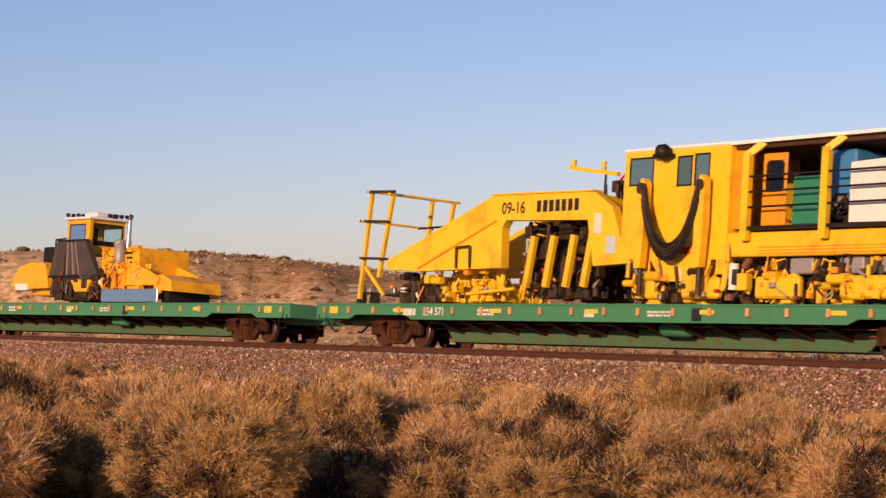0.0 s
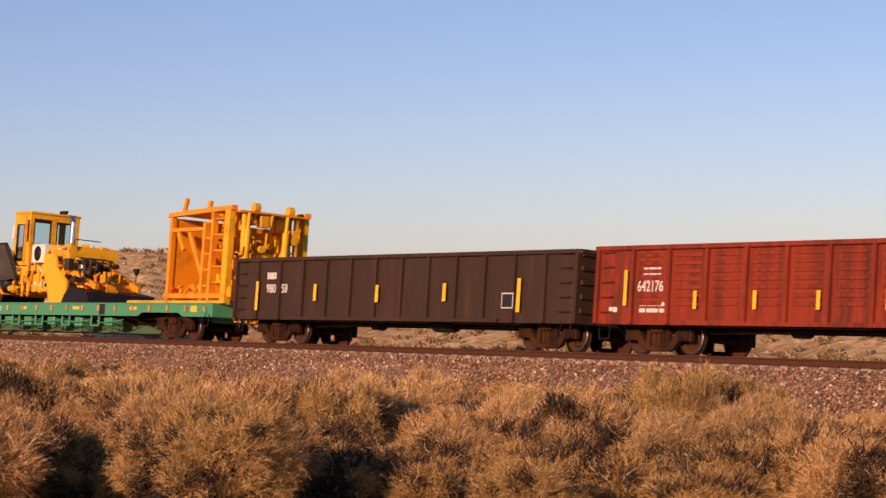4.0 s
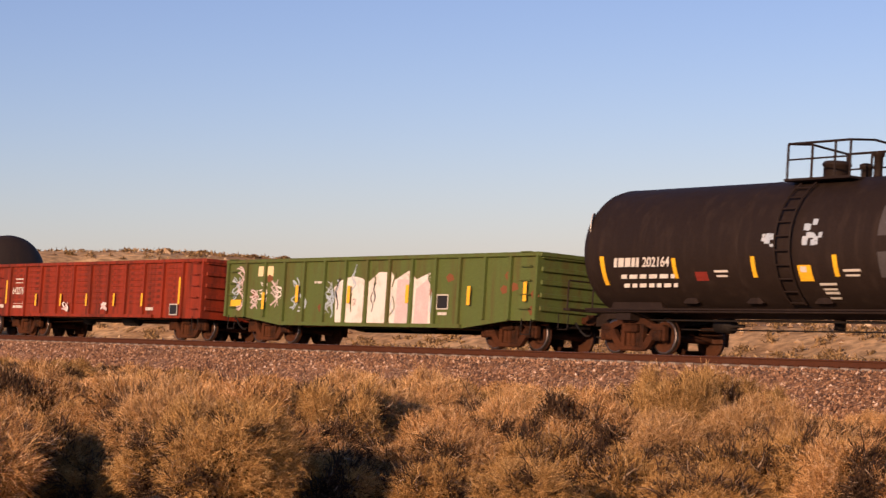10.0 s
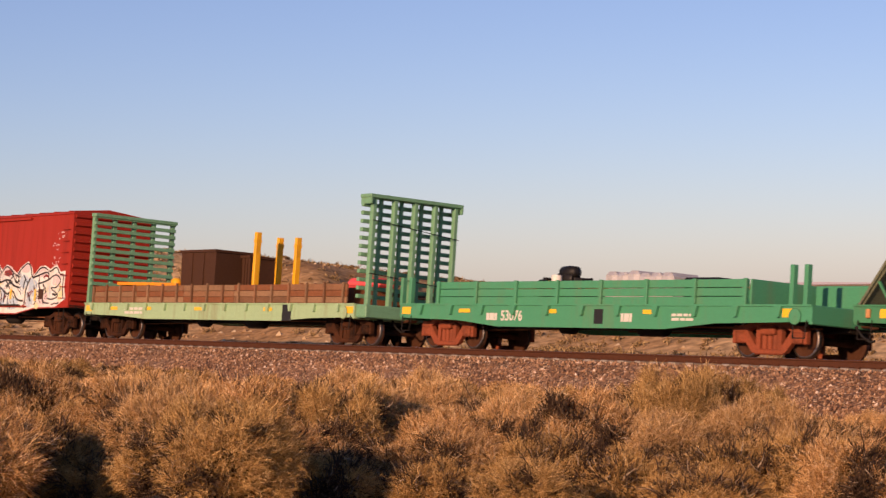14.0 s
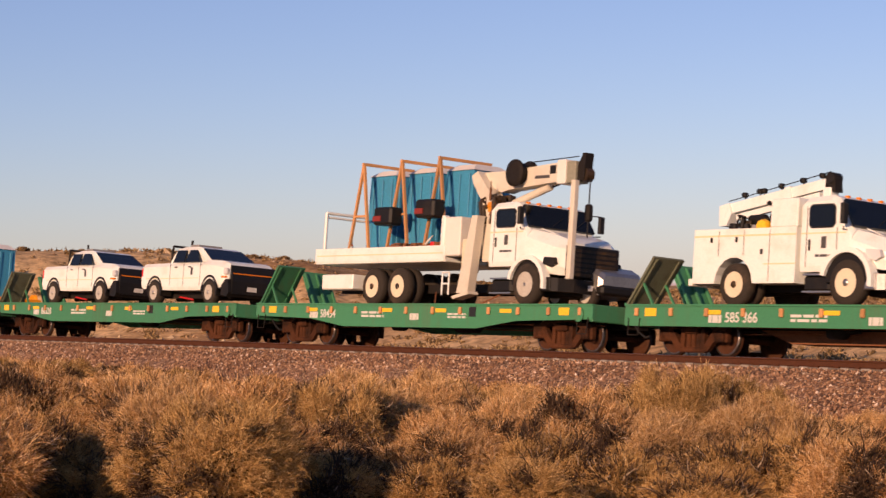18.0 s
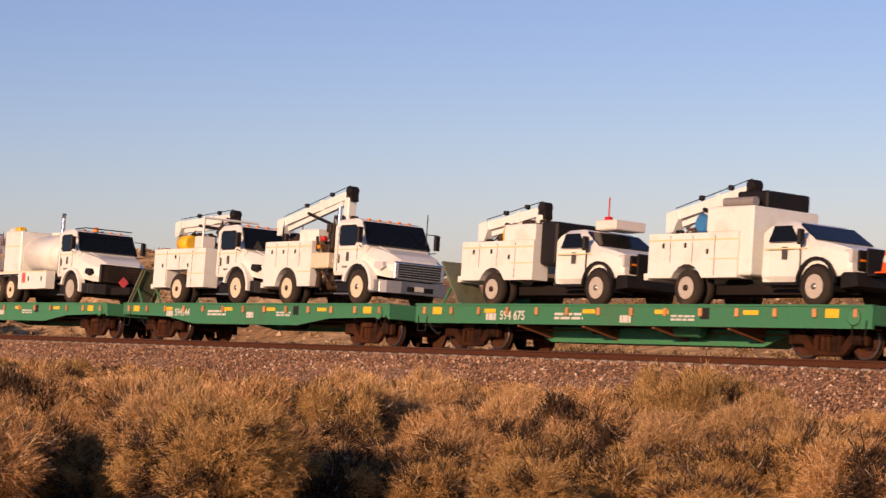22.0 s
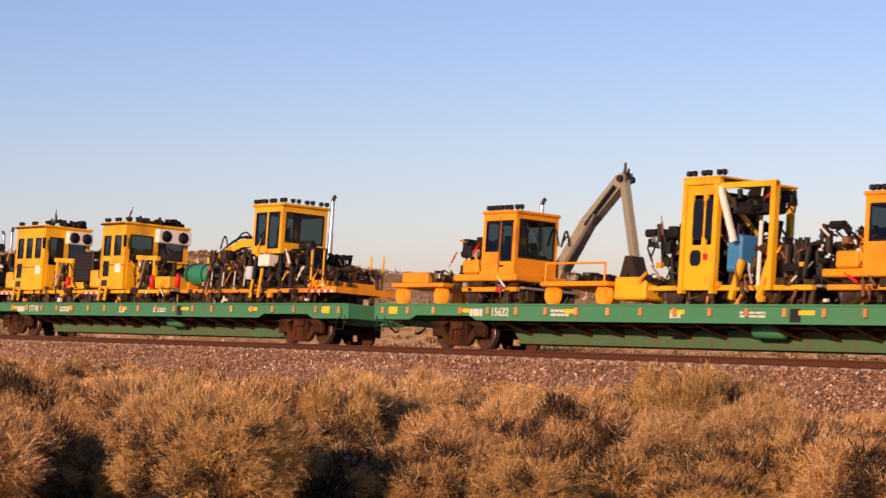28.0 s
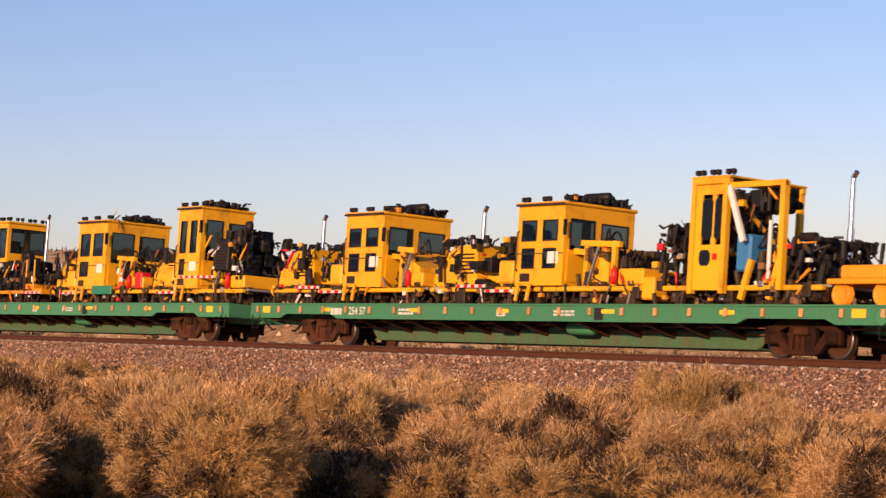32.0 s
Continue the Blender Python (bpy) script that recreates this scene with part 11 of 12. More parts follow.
def gantry_machine(s0, label, seed, left=True):
    """A tall open yellow frame over its work heads; origin at the frame's left post."""
    m = rolling("tie_inserter", s0, label, "rail machine", "track machines")
    running_gear(m, (-0.6, 2.6), "yellow", seed, -1.4, 4.3)
    if left:
        core(m, "engine", -1.4, -0.05, -1.1, 0.8, 1.66, 3.1, 80, seed + 1, "black", "black engine and hydraulic pumps")
        part("pump_box", S().box(-2.6, -1.45, -1.0, 0.4, 1.3, 1.85, 0.04), "yellow", m)
    for y in (-1.18, 1.18):
        for x in (0.06, 1.12):
            part("post", S().box(x - 0.07, x + 0.07, y - 0.07, y + 0.07, 1.42, 4.02), "yellow", m)
        part("top_beam", S().box(-0.02, 1.22, y - 0.08, y + 0.08, 3.95, 4.1, 0.02), "yellow", m)
    part("roof", S().box(-0.05, 1.25, -1.25, 1.25, 4.1, 4.15, 0.01), "yellow", m)
    pn = part("side_panel", S().box(0.12, 1.06, -1.2, -1.15, 1.5, 2.55).box(0.12, 1.06, -1.2, -1.15, 3.72, 3.96).box(0.12, 0.32, -1.2, -1.15, 2.55, 3.72).box(0.66, 0.8, -1.2, -1.15, 2.55, 3.72), "yellow", m)
    side_window(pn, 0.38, 0.66, 2.7, 3.6, -1.2, "screen_dark")
    side_window(pn, 0.8, 0.96, 2.7, 3.6, -1.2, "screen_dark")
    side_window(pn, 0.34, 0.64, 2.1, 2.4, -1.2, "screen_dark")
    part("door_sticker", S().box(0.75, 0.9, -1.206, -1.2, 2.2, 2.35), "redlens", pn)
    part("white_brace", S().beam((1.2, -1.2, 3.9), (1.75, -1.2, 2.6), 0.08, 0.14), "offwhite", m)
    part("rear_post", S().box(2.85, 3.0, -1.2, -1.05, 1.5, 3.95), "yellow", m)
    part("rear_beam", S().box(1.2, 3.0, -1.2, -1.1, 3.85, 3.98), "yellow", m)
    part("back_panel", S().box(0.0, 0.05, -1.1, 1.1, 1.6, 3.95), "under", m)
    core(m, "inner_gear", 0.25, 1.2, -0.7, 0.9, 1.5, 3.3, 70, seed + 7, "black")
    part("far_panel", S().box(0.1, 1.1, 1.12, 1.16, 1.6, 2.6), "yellow", m)
    part("seat", S().box(0.3, 0.75, -0.35, 0.2, 2.0, 2.12, 0.04).box(0.25, 0.35, -0.35, 0.2, 2.1, 2.75, 0.04), "black", m)
    part("diagonal_brace", S().beam((1.16, -1.1, 3.85), (1.16, 1.1, 2.1), 0.06, 0.1), "yellow", m)
    part("blue_box", S().box(1.3, 1.78, -1.0, -0.3, 1.95, 2.8, 0.05), "machine_blue", m, "blue painted steel valve box")
    core(m, "work_head", 1.3, 3.2, -0.9, 0.8, 1.3, 2.6, 80, seed + 2, "grease", "dark oily work head")
    part("white_post", S().rod((2.3, -0.9, 1.6), (2.3, -0.9, 3.1), 0.05, 10), "offwhite", m)
    core(m, "rear_engine", 3.0, 4.2, -1.0, 0.8, 1.66, 2.7, 60, seed + 3, "black", "black diesel engine")
    cable_loops(m, 1.3, 3.0, -0.6, 2.5, 6, seed)
    work_lights(m, [0.1, 0.6, 1.1], -1.15, 4.15)
    core(m, "roof_gear", 1.35, 2.8, -1.1, -0.3, 3.3, 3.82, 34, seed + 9, "black", "dark hydraulic gear slung below the beams")
    for x in (1.6, 2.5):
        part("head_arm", S().beam((x, -1.05, 1.3), (x + 0.3, -1.05, 2.2), 0.1, 0.14), "yellow", m)
    return m


spiker(339.1, 3.33, 5.68, 3.9, "yellow spiking machine with black radiator and glazed cab", 301)
spiker(346.6, 2.6, 4.3, 3.85, "yellow spiking machine with short cab and orange work deck", 311, far=1.2, tall=2, stack_at=1.0, stack_top=3.6)
anchor_machine(354.5, "yellow rail anchor machine with teal drum and raised cab", 321)
knuckle_crane(369.65, "orange rail crane with beige boom folded over a cart", 331)
gantry_machine(378.6, "tall open yellow frame machine with blue valve box", 341)
knuckle_crane(383.2, "orange rail crane with beige boom and yellow stick", 351, "yellow", False, 2.6)
am = anchor_machine(396.25, "yellow rail anchor machine with dark green drum and cab", 361, "drum_green")
for y in (-0.95, 0.7):
    part("front_post", S().beam((-1.1, y, 1.6), (-1.0, y, 2.85), 0.09, 0.1), "orange", am)
    part("work_light", lamp_me, "black", am, at=pose(-1.0, y, 2.86))
part("front_beam", S().box(-1.7, 0.1, -1.0, -0.85, 1.55, 1.7, 0.02).box(-1.7, 0.1, 0.7, 0.85, 1.55, 1.7, 0.02), "orange", am)
part("post_rail", S().rod((-1.05, -0.95, 2.55), (-1.05, 0.7, 2.55), 0.03).rod((-1.0, -0.95, 2.8), (-0.2, -0.95, 2.4), 0.03), "orange", am)
core(am, "front_gear", -1.6, 0.1, -0.95, 0.7, 1.6, 2.3, 60, 366, "grease", "greasy clamp gear with hoses")
extinguisher(am, -1.25, -1.0, 2.0, 0.55)
cable_loops(am, -1.7, -1.0, -0.8, 1.9, 4, 367)
z2 = spiker(406.2, 2.2, 4.3, 3.95, "yellow spiking machine with wide cab and green tool box", 371, far=1.2, tall=2, front="hood", fans=False, stack_at=0.5, stack_top=3.5, tail=2.6)
part("tool_box", S().box(3.6, 5.0, -1.28, -1.21, 1.45, 1.75, 0.02), "teal", z2, "green tool box")
traffic_cone(z2, 5.2, -1.0, 1.66)
part("red_locker", S().box(6.3, 6.75, -1.1, -0.7, 1.66, 2.2, 0.03), "red", z2)
z3 = spiker(413.3, 2.1, 3.6, 4.2, "yellow spiking machine with big black radiator and chrome stack", 381, far=0.7, tall=2, lows=1, front="hood", fans=False, stack_at=0.9, stack_top=4.2, tail=2.7)
radiator(z3, 4.3, 5.2, -1.1, 2.2, 3.2, 9)
core(z3, "rear_engine", 4.1, 6.1, -1.1, 0.7, 1.9, 3.5, 130, 388, "black", "black engine with fans and hoses")
striped(z3, 2.4, 4.6, -1.2, 1.96, 2.04)
part("horn_lamp", S().lathe([(0.05, -0.12), (0.16, -0.08), (0.18, 0.04), (0.1, 0.06)], (6.22, -1.0, 3.55), "y", 14), "black", z3)
for off in (0.0, 8.0):
    zz = spiker(421.2 + off, 4.05, 5.95, 3.7, "yellow spiking machine with sloping hood and striped deck edge", 391 + int(off), far=1.1, tall=2, lows=2, front="hood", fans=False, stack_at=1.0, stack_top=3.9, tail=1.9 if off == 0 else 3.0)
    striped(zz, 1.5, 2.8, -1.19, 1.6, 1.68)
    part("rear_hood", S().slab([(6.0, 2.45), (6.0, 2.6), (6.6, 2.55), (7.4, 2.2), (7.4, 2.08), (6.6, 2.42)], -0.9, 0.9), "yellow", zz)
    part("hood_cheek", S().slab([(6.9, 1.66), (6.9, 2.35), (7.4, 2.12), (7.4, 1.66)], -0.9, -0.82), "yellow", zz)
    part("roof_muffler", S().lathe([(0.06, -0.5), (0.13, -0.45), (0.13, 0.45), (0.06, 0.5)], (5.5, 0.2, 4.0), "x", 12), "black", zz)
zz3 = gantry_machine(439.85, "tall open yellow frame machine with blue box and orange cart", 401)
stack(zz3, 3.9, 0.0, 2.2, 4.1, 0.06, "chrome", -1)
rail_cart(zz3, 4.4, 6.2)
part("cart_tank", S().box(4.6, 5.9, -1.0, 0.9, 1.74, 2.05, 0.04), "orange", zz3)

# ---- desert scrub ----
def scrub_material(name, tones):
    m = bpy.data.materials.new(name)
    m.use_nodes = True
    n, l = m.node_tree.nodes, m.node_tree.links
    g = n.new("ShaderNodeNewGeometry")
    info = n.new("ShaderNodeObjectInfo")
    c = ramp(n, tones)
    l.new(g.outputs["Random Per Island"], c.inputs["Fac"])
    hsv = n.new("ShaderNodeHueSaturation")
    mr = n.new("ShaderNodeMapRange")
    mr.inputs["To Min"].default_value, mr.inputs["To Max"].default_value = 0.95, 1.35
    l.new(info.outputs["Random"], mr.inputs["Value"])
    l.new(mr.outputs["Result"], hsv.inputs["Value"])
    l.new(c.outputs["Color"], hsv.inputs["Color"])
    b = n["Principled BSDF"]
    l.new(hsv.outputs["Color"], b.inputs["Base Color"])
    b.inputs["Roughness"].default_value = 0.9
    b.inputs["Specular IOR Level"].default_value = 0.15
    return m


STRAW = scrub_material("dry straw twigs", [(0.0, (0.06, 0.03, 0.012)), (0.28, (0.28, 0.145, 0.05)), (0.6, (0.55, 0.31, 0.118)), (0.85, (0.71, 0.45, 0.205)), (1.0, (0.84, 0.64, 0.4))])
GOLD = scrub_material("golden dry tufts", [(0.0, (0.16, 0.08, 0.022)), (0.4, (0.39, 0.225, 0.075)), (0.8, (0.53, 0.33, 0.125)), (1.0, (0.66, 0.47, 0.23))])
PALE = scrub_material("pale straw twigs", [(0.0, (0.1, 0.055, 0.02)), (0.28, (0.38, 0.22, 0.084)), (0.65, (0.62, 0.38, 0.165)), (0.9, (0.72, 0.49, 0.25)), (1.0, (0.82, 0.63, 0.4))])
SAGE = scrub_material("dry olive twigs", [(0.0, (0.10, 0.058, 0.02)), (0.35, (0.30, 0.178, 0.06)), (0.75, (0.48, 0.295, 0.11)), (1.0, (0.65, 0.46, 0.22))])
# dead stems, nearly black: the shade inside a shrub is put into their colour
STEM = scrub_material("shade-darkened dead stems", [(0.0, (0.03, 0.018, 0.011)), (0.65, (0.06, 0.036, 0.022)), (0.93, (0.13, 0.085, 0.05)), (1.0, (0.42, 0.32, 0.22))])


def ribbons(rg, a, d, ln, w, curl):
    """Curved flat twigs: roots a, ways d, lengths ln, half width w; two pieces each."""
    def unit(v):
        return v / (np.linalg.norm(v, axis=1, keepdims=True) + 1e-9)
    d = unit(d)
    e = unit(d + rg.normal(scale=curl, size=d.shape))
    b = a + d * ln[:, None] * 0.5
    c = b + e * ln[:, None] * 0.5
    side = unit(np.cross(d, rg.normal(size=d.shape))) * w
    v = np.stack([a - side, a + side, b + side * 0.85, b - side * 0.85, c + side * 0.35, c - side * 0.35], 1)
    return v, b, d


def twig_mesh(name, seed, rx, ry, h, clumps, twigs, mat, length=0.1, wide=0.0036, inner=False, balls=19):
    """A tangled dome of scrub: sprays of fine forked twigs that rise and fan out of rounded tufts, with gaps between the tufts."""
    rg = np.random.default_rng(seed)
    size = np.array([rx, ry, h])
    u = rg.uniform(0, TAU, balls)
    el = np.arcsin(-0.55 + 1.5 * (np.arange(balls) + rg.uniform(0, 1, balls)) / balls * 0.99)
    grow = rg.uniform(0.45, 0.72, balls)
    mid = np.stack([np.cos(u) * np.cos(el) * grow, np.sin(u) * np.cos(el) * grow, 0.42 + 0.34 * np.sin(el) + 0.1 * (grow - 0.6)], 1)
    rad = rg.uniform(0.18, 0.42, balls)
    which = rg.integers(0, balls, clumps)
    out = rg.normal(size=(clumps, 3)) + (mid[which] - np.array([0, 0, 0.4])) * 1.2 + np.array([0, 0, 0.1])
    out /= np.linalg.norm(out, axis=1, keepdims=True)
    depth = rg.uniform(0.2, 0.6, clumps) if inner else rg.uniform(0.25, 0.85, clumps)
    centre = (mid[which] + out * (rad[which] * depth)[:, None]) * size
    n = clumps * twigs
    a = np.repeat(centre, twigs, 0) + rg.normal(scale=0.03, size=(n, 3))
    rise = mid[which] * np.array([0.7, 0.7, 0.0]) + np.array([0, 0, 0.5])
    fan = out * 0.75 + rise + rg.normal(scale=0.25, size=(clumps, 3))
    d = np.repeat(fan, twigs, 0) + rg.normal(scale=0.62, size=(n, 3))
    ln = length * rg.uniform(0.5, 1.2, n) * np.where(rg.random(n) < 0.05, 1.7, 1.0)
    v1, knee, d1 = ribbons(rg, a, d, ln, wide, 0.55)
    v2, _, _ = ribbons(rg, knee, d1 + rg.normal(scale=0.75, size=(n, 3)), ln * 0.6, wide * 0.8, 0.6)
    vs = np.concatenate([v1, v2]).reshape(-1, 3)
    vs[:, 2] = np.maximum(vs[:, 2], 0.0)
    quad4 = np.array([(0, 1, 2, 3), (3, 2, 4, 5)])
    fs = (quad4[None] + (np.arange(2 * n) * 6)[:, None, None]).reshape(-1, 4)
    me = bpy.data.meshes.new(name)
    me.from_pydata(vs.tolist(), [], fs.tolist())
    me.materials.append(mat)
    return me


def stem_mesh(name, seed, rx, ry, h, count):
    rg = random.Random(seed)
    s = S()
    for _ in range(count):
        a, e = rg.uniform(0, TAU), rg.uniform(0.15, 1.3)
        r = rg.uniform(0.6, 1.0)
        tip = Vector((math.cos(a) * math.cos(e) * rx * r, math.sin(a) * math.cos(e) * ry * r, math.sin(e) * h * r))
        mid = tip * 0.5 + Vector((rg.uniform(-0.08, 0.08), rg.uniform(-0.08, 0.08), rg.uniform(-0.02, 0.1)))
        s.rod((tip.x * 0.08, tip.y * 0.08, 0), mid, 0.013, 3, 0.009)
        s.rod(mid, tip, 0.009, 3, 0.004)
    me = s.mesh(name, M["wood_grey"])
    me.materials.clear()
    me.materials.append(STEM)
    return me


KINDS, LIGHT = [], []
for i, (rx, ry, h, cl, tw, mat, ln) in enumerate(((1.0, 0.9, 1.15, 1100, 16, STRAW, 0.11), (1.25, 1.05, 1.0, 1250, 16, STRAW, 0.12), (0.85, 0.8, 1.25, 950, 16, SAGE, 0.1), (0.7, 0.65, 0.7, 560, 15, GOLD, 0.09), (1.1, 1.0, 1.25, 1150, 16, SAGE, 0.11), (0.65, 0.6, 0.5, 420, 15, GOLD, 0.085), (1.2, 1.1, 1.2, 1300, 16, PALE, 0.12))):
    # inner twigs in STEM darken the shrub's heart in place of self-shadow
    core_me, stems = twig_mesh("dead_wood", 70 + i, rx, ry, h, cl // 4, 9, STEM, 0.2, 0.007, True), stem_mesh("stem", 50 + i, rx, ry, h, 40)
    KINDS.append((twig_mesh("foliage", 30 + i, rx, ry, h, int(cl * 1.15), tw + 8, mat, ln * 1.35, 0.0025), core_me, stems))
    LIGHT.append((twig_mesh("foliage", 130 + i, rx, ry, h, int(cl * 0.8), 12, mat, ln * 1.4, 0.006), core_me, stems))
SCRUB = ("dry straw-coloured desert shrub of fine tangled twigs", "wide straw-coloured desert shrub of fine twigs", "upright olive tan dry desert shrub", "small golden dry desert shrub", "large olive tan desert shrub with dark core", "low tuft of dry golden desert scrub", "large pale straw desert shrub with airy twigs")


def shrub(kind, x, y, size=1.0, tall=1.0, seed=0, label="", group="desert shrubs"):
    z = ground_z(x, y)
    ob = new("desert_shrub")
    tagged(ob, label or SCRUB[kind], "shrub", group)
    ob.matrix_basis = pose(x, y, z - 0.03, 0, 0, (seed * 77) % 360) @ Matrix.Diagonal((size, size, size * tall, 1))
    kit = LIGHT if math.hypot(x - EYE.x, y - EYE.y) > 36 and kind < 7 else KINDS
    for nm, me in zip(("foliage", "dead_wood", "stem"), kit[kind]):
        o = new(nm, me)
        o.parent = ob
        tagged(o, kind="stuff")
    return ob


def view_place(across, far):
    """A spot on the ground: so many degrees right of the view's axis, so many metres out."""
    a = radians(across)
    return (EYE.x + far * (math.sin(a) * math.cos(YAW) - math.cos(a) * math.sin(YAW)), EYE.y + far * (math.sin(a) * math.sin(YAW) + math.cos(a) * math.cos(YAW)))


# the upper edge of the thicket, in degrees below the level line, by the bearing from the view's axis
EDGE_AT = (-11.5, -10.2, -8.5, -6.4, -4.2, -2.6, -1.6, -0.6, 0.2, 1.0, 2.1, 2.7, 3.9, 4.6, 5.6, 6.8, 7.6, 8.3, 9.0, 9.8, 11.4)
EDGE = (1.66, 1.6, 1.88, 2.06, 2.22, 2.17, 1.95, 2.02, 2.30, 2.19, 2.58, 2.36, 2.86, 2.68, 2.07, 2.18, 2.62, 2.91, 3.08, 3.46, 3.15)
HIGH = (1.15, 1.0, 1.25, 0.7, 1.25, 0.5, 1.2)


def room(across, x, y, far):
    """How tall a shrub can grow here below the thicket's upper edge."""
    return EYE.z - math.tan(radians(float(np.interp(across, EDGE_AT, EDGE)))) * far - ground_z(x, y)


rnd = random.Random(11)
k = 0
# the larger single shrubs of the foreground, then the thicket round them
HERO = ((-10.2, 23.4, 3, 1.15), (-11.2, 23.2, 5, 1.2), (-9.1, 22.8, 5, 0.9), (-8.0, 27.0, 0, 1.0), (-7.0, 25.6, 6, 0.95), (-5.4, 26.6, 0, 1.05), (-4.2, 24.6, 1, 0.9), (-2.9, 26.4, 2, 1.0), (-2.3, 27.8, 6, 1.0), (-3.0, 30.5, 6, 1.1), (-0.9, 29.8, 6, 1.1), (0.7, 26.4, 1, 0.95), (2.0, 27.4, 6, 1.0), (3.4, 26.8, 0, 1.05), (4.8, 27.2, 3, 1.3), (5.8, 31.5, 4, 1.3), (7.0, 30.5, 4, 1.1), (8.3, 26.6, 6, 1.0), (9.5, 27.4, 0, 0.95), (7.6, 24.0, 3, 1.1), (9.3, 23.8, 3, 1.2), (2.6, 23.4, 3, 1.1), (4.6, 23.2, 5, 1.3), (-0.2, 23.2, 5, 1.0), (-3.3, 23.2, 5, 1.1), (-6.0, 23.4, 5, 1.1), (11.4, 24.0, 3, 1.0))
for az, d, kind, size in HERO:
    x, y = view_place(az, d)
    shrub(kind, x, y, min(size, room(az, x, y, d) / HIGH[kind]), 1.0, int(az * 40) + 900)
HEROES = [view_place(h[0], h[1]) for h in HERO]
# openings in the thicket: bearing from, to, distance from, to
GAPS = ((-11.4, -10.7, 25.0, 33.0), (-9.3, -8.5, 23.5, 28.5), (-1.4, -0.5, 23.0, 26.5), (10.1, 11.5, 25.0, 31.0), (6.0, 7.0, 24.0, 28.0), (-6.3, -5.2, 41.0, 52.0), (0.4, 1.2, 31.0, 44.0), (8.3, 9.0, 29.0, 35.0))
far = 22.0
while far < 74:
    across = -12.8
    while across < 12.8:
        jog, deep = rnd.uniform(-0.6, 0.6), rnd.uniform(-1.3, 1.3)
        x, y = view_place(across + jog, far + deep)
        patch = noise.noise((x * 0.16, y * 0.16, 21.0))
        if any(a < across + jog < b and c < far + deep < d for a, b, c, d in GAPS) or any(math.hypot(x - hx, y - hy) < 1.05 for hx, hy in HEROES):
            across += math.degrees(0.9 / far)
            continue
        if y < -5.4 - 0.8 * rnd.random() and patch > (-0.8 if far < 29 else -0.5):
            kind = rnd.choice((0, 0, 1, 1, 4, 2, 6)) if patch > 0 else rnd.choice((0, 3, 1, 5, 2, 6))
            tall = rnd.uniform(0.7, 1.0)
            size = min(rnd.uniform(0.75, 1.15) + 0.15 * patch, room(across + jog, x, y, far + deep) * rnd.uniform(0.8, 1.0) / (HIGH[kind] * tall))
            if size > 0.3:
                shrub(kind, x, y, size, tall, k)
            k += 1
        across += math.degrees(rnd.uniform(1.2, 2.0) / far)
    far += rnd.uniform(1.7, 2.3) + far * 0.012

# pale stones among the shrubs
pebble = S().lathe([(0.02, -0.5), (0.32, -0.42), (0.5, -0.1), (0.46, 0.22), (0.25, 0.42), (0.02, 0.48)], (0, 0, 0), "z", 8).mesh("rock", surface("pale desert rock", (0.50, 0.41, 0.30), 0.9, grime=(0.28, 0.2, 0.13), grime_amount=0.6, bump=0.6, scale=4))
for i, (px, py, r) in enumerate(((-8.15, 24.6, 0.2), (-7.95, 24.4, 0.14), (-8.4, 24.5, 0.13), (-7.75, 24.7, 0.24), (-7.5, 24.3, 0.1), (4.2, 24.5, 0.12), (1.1, 24.3, 0.1))):
    x, y = view_place(px, py)
    ob = tagged(new("rock", pebble), "pale weathered desert stone among dry shrubs", "rock", "loose stones")
    ob.matrix_basis = pose(x, y, ground_z(x, y) + r * 0.2, 12 * i, 20, 57 * i) @ Matrix.Diagonal((r * 1.3, r, r * 0.8, 1))

# larger dark bushes on the hill and along the skyline
CREOSOTE = scrub_material("dull olive far bush", [(0.0, (0.13, 0.08, 0.035)), (0.5, (0.27, 0.175, 0.075)), (1.0, (0.42, 0.29, 0.14))])
KINDS.append((twig_mesh("foliage", 91, 1.0, 1.0, 0.9, 240, 8, CREOSOTE, 0.3, 0.018), twig_mesh("dead_wood", 92, 1.0, 1.0, 0.9, 60, 8, STEM, 0.4, 0.018, True), stem_mesh("stem", 93, 1.0, 1.0, 0.9, 24)))
for i, (az, d, size) in enumerate(((-10.75, 143, 0.8), (-9.6, 137, 0.5), (-7.1, 139, 0.6), (-6.2, 142, 0.8), (-4.9, 143, 0.65), (-4.1, 150, 0.7), (-2.4, 150, 0.7), (-0.9, 170, 0.8), (0.3, 160, 0.8), (1.0, 165, 0.7), (1.9, 150, 0.8), (2.9, 170, 0.9), (3.7, 185, 0.9), (4.9, 160, 0.8), (6.0, 180, 0.8), (6.9, 150, 0.8), (8.2, 175, 0.9), (9.3, 165, 0.8), (10.6, 180, 0.9), (-8.8, 122, 0.5), (-3.3, 126, 0.5))):
    x, y = view_place(az, d)
    shrub(7, x, y, size * 0.58, 0.8, i * 5, "dull olive desert bush on the sandy rise", "far bushes")

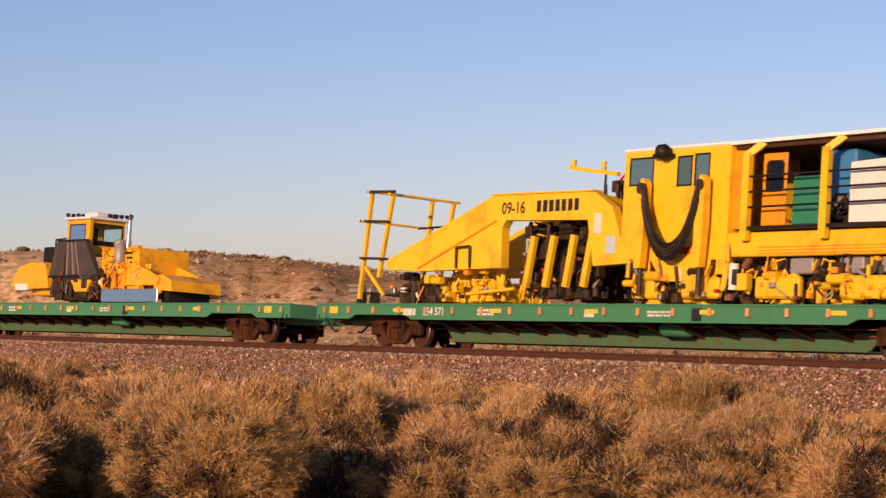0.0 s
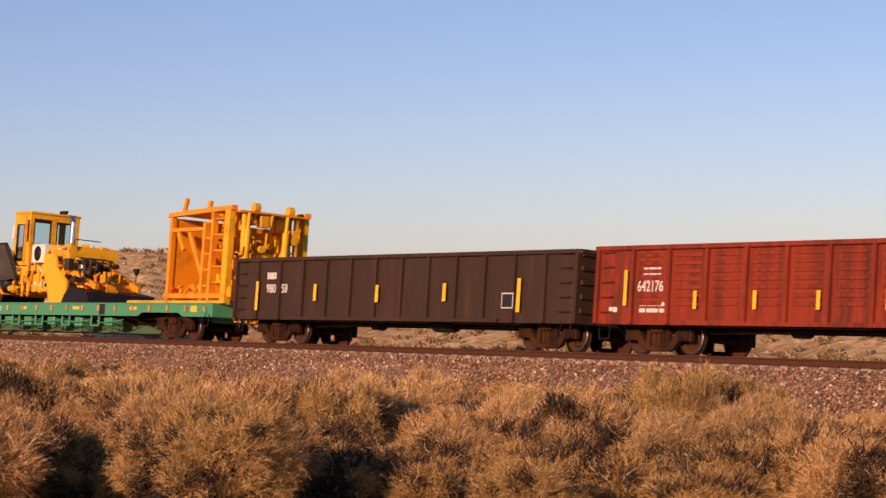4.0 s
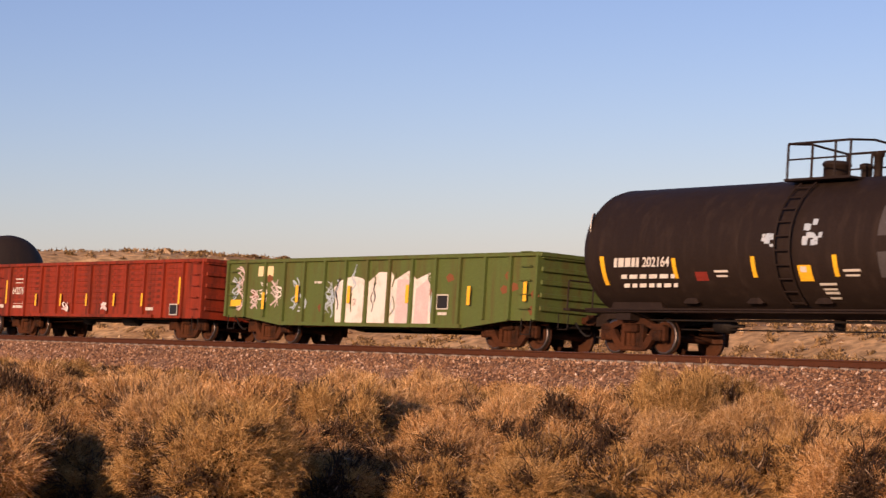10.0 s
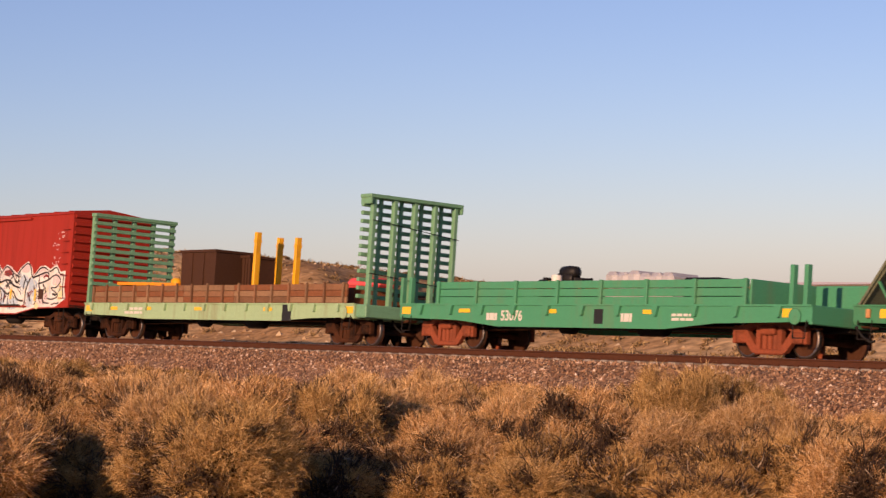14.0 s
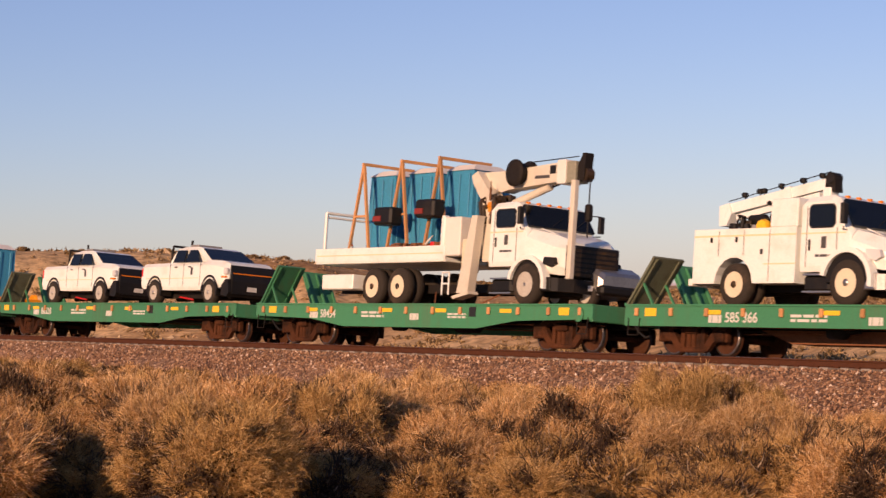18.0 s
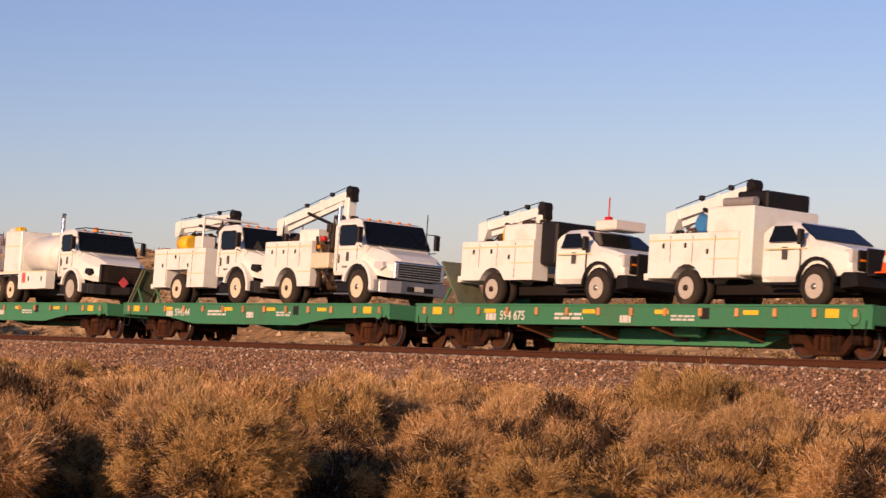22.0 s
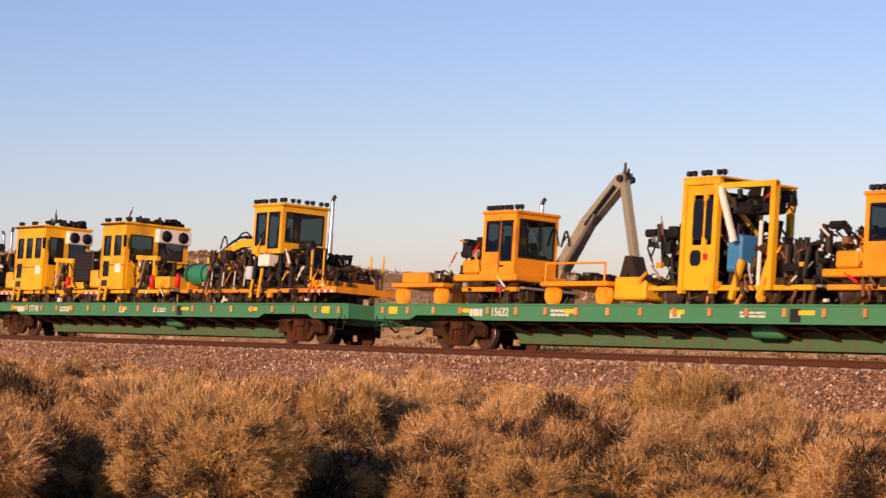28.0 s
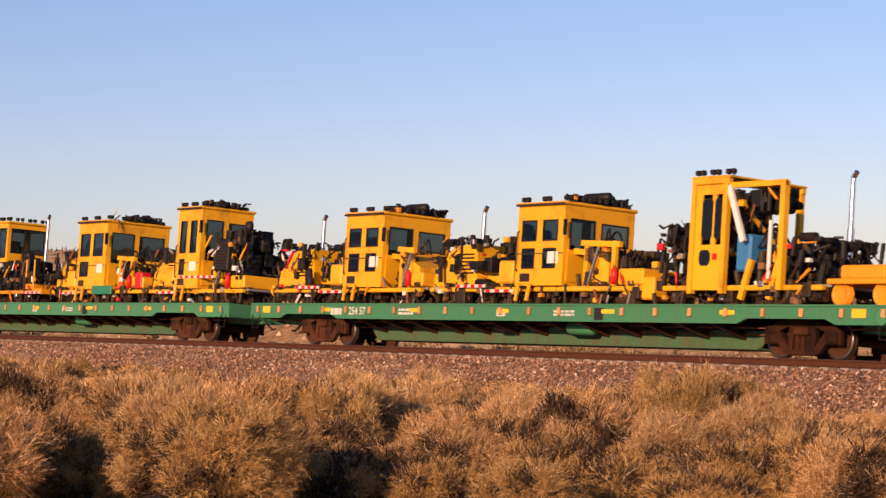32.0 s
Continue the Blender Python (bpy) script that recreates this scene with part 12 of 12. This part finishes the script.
# low scrub dotted over the far ground
rgf = np.random.default_rng(77)
tv, tf, done = [], [], 0
while done < 4600:
    az, d = rgf.uniform(-12.5, 12.5), 70 + 260 * rgf.random() ** 1.4
    x, y = view_place(az, d)
    if y < 9.5 or (140 < d < 165 and az < 0 and rgf.random() < 0.6) or noise.noise((x * 0.05, y * 0.05, 31.0)) < rgf.uniform(-0.4, 0.3):
        continue
    done += 1
    n, r = 26, rgf.uniform(0.14, 0.42) * (0.8 + d / 400)
    a = rgf.normal(scale=0.42 * r, size=(n, 3)) * np.array([1, 1, 0.35]) + np.array([x, y, ground_z(x, y) + 0.22 * r])
    dd = rgf.normal(size=(n, 3)) + np.array([0, 0, 0.25])
    v, _, _ = ribbons(rgf, a, dd, r * rgf.uniform(0.35, 0.7, n), 0.03 * (0.6 + d / 200), 0.8)
    o = len(tv) * 26 * 6
    tv.append(v.reshape(-1, 3))
    tf.append((np.array([(0, 1, 2, 3), (3, 2, 4, 5)])[None] + (np.arange(n) * 6 + o)[:, None, None]).reshape(-1, 4))
fme = bpy.data.meshes.new("far_scrub")
fme.from_pydata(np.concatenate(tv).tolist(), [], np.concatenate(tf).tolist())
fme.materials.append(scrub_material("far dry scrub", [(0.0, (0.10, 0.065, 0.03)), (0.5, (0.24, 0.155, 0.07)), (1.0, (0.42, 0.29, 0.14))]))
tagged(new("far_scrub", fme), "low dry scrub dotted over the desert beyond the track", "scrub", kind="stuff")

# pale rubble over the cut bank and the hill
rocks = 5200
ra, rd = rgf.uniform(-12.5, 12.5, rocks), 55 + 100 * rgf.random(rocks) ** 0.9
spots = [view_place(a, d) for a, d in zip(ra, rd)]
spots = [(x, y, d) for (x, y), d in zip(spots, rd) if y > 8.5 and noise.noise((x * 0.08, y * 0.08, 12.0)) > rgf.uniform(-0.5, 0.25)]
at = np.array([(x, y, ground_z(x, y)) for x, y, _ in spots])
big = rgf.uniform(0.05, 0.17, len(at)) * np.where(rgf.random(len(at)) < 0.06, 2.0, 1.0)
lumps = octa[None] * rgf.uniform(0.6, 1.35, (len(at), 6, 3)) * big[:, None, None] * np.array([1.2, 1.2, 0.8]) + at[:, None, :]
rme = bpy.data.meshes.new("rubble")
rme.from_pydata(lumps.reshape(-1, 3).tolist(), [], (tri[None] + (np.arange(len(at)) * 6)[:, None, None]).reshape(-1, 3).tolist())
rme.materials.append(scrub_material("pale broken rock", [(0.0, (0.20, 0.115, 0.06)), (0.5, (0.36, 0.23, 0.12)), (0.85, (0.5, 0.35, 0.2)), (1.0, (0.62, 0.48, 0.3))]))
tagged(new("rubble", rme), "pale broken rock strewn over the desert bank", "rock", kind="stuff")

# ---- everything that rolls ----
def motions():
    times = [0, 2, 4, 6, 8, 10, 12, 14, 16, 18, 20, 22, 24, 26, 28, 30, 32]
    for ob, s, local in MOVING:
        walk(ob, [(t, pose(s - gone(t), 0, 0) @ TILT @ local) for t in times])


motions()
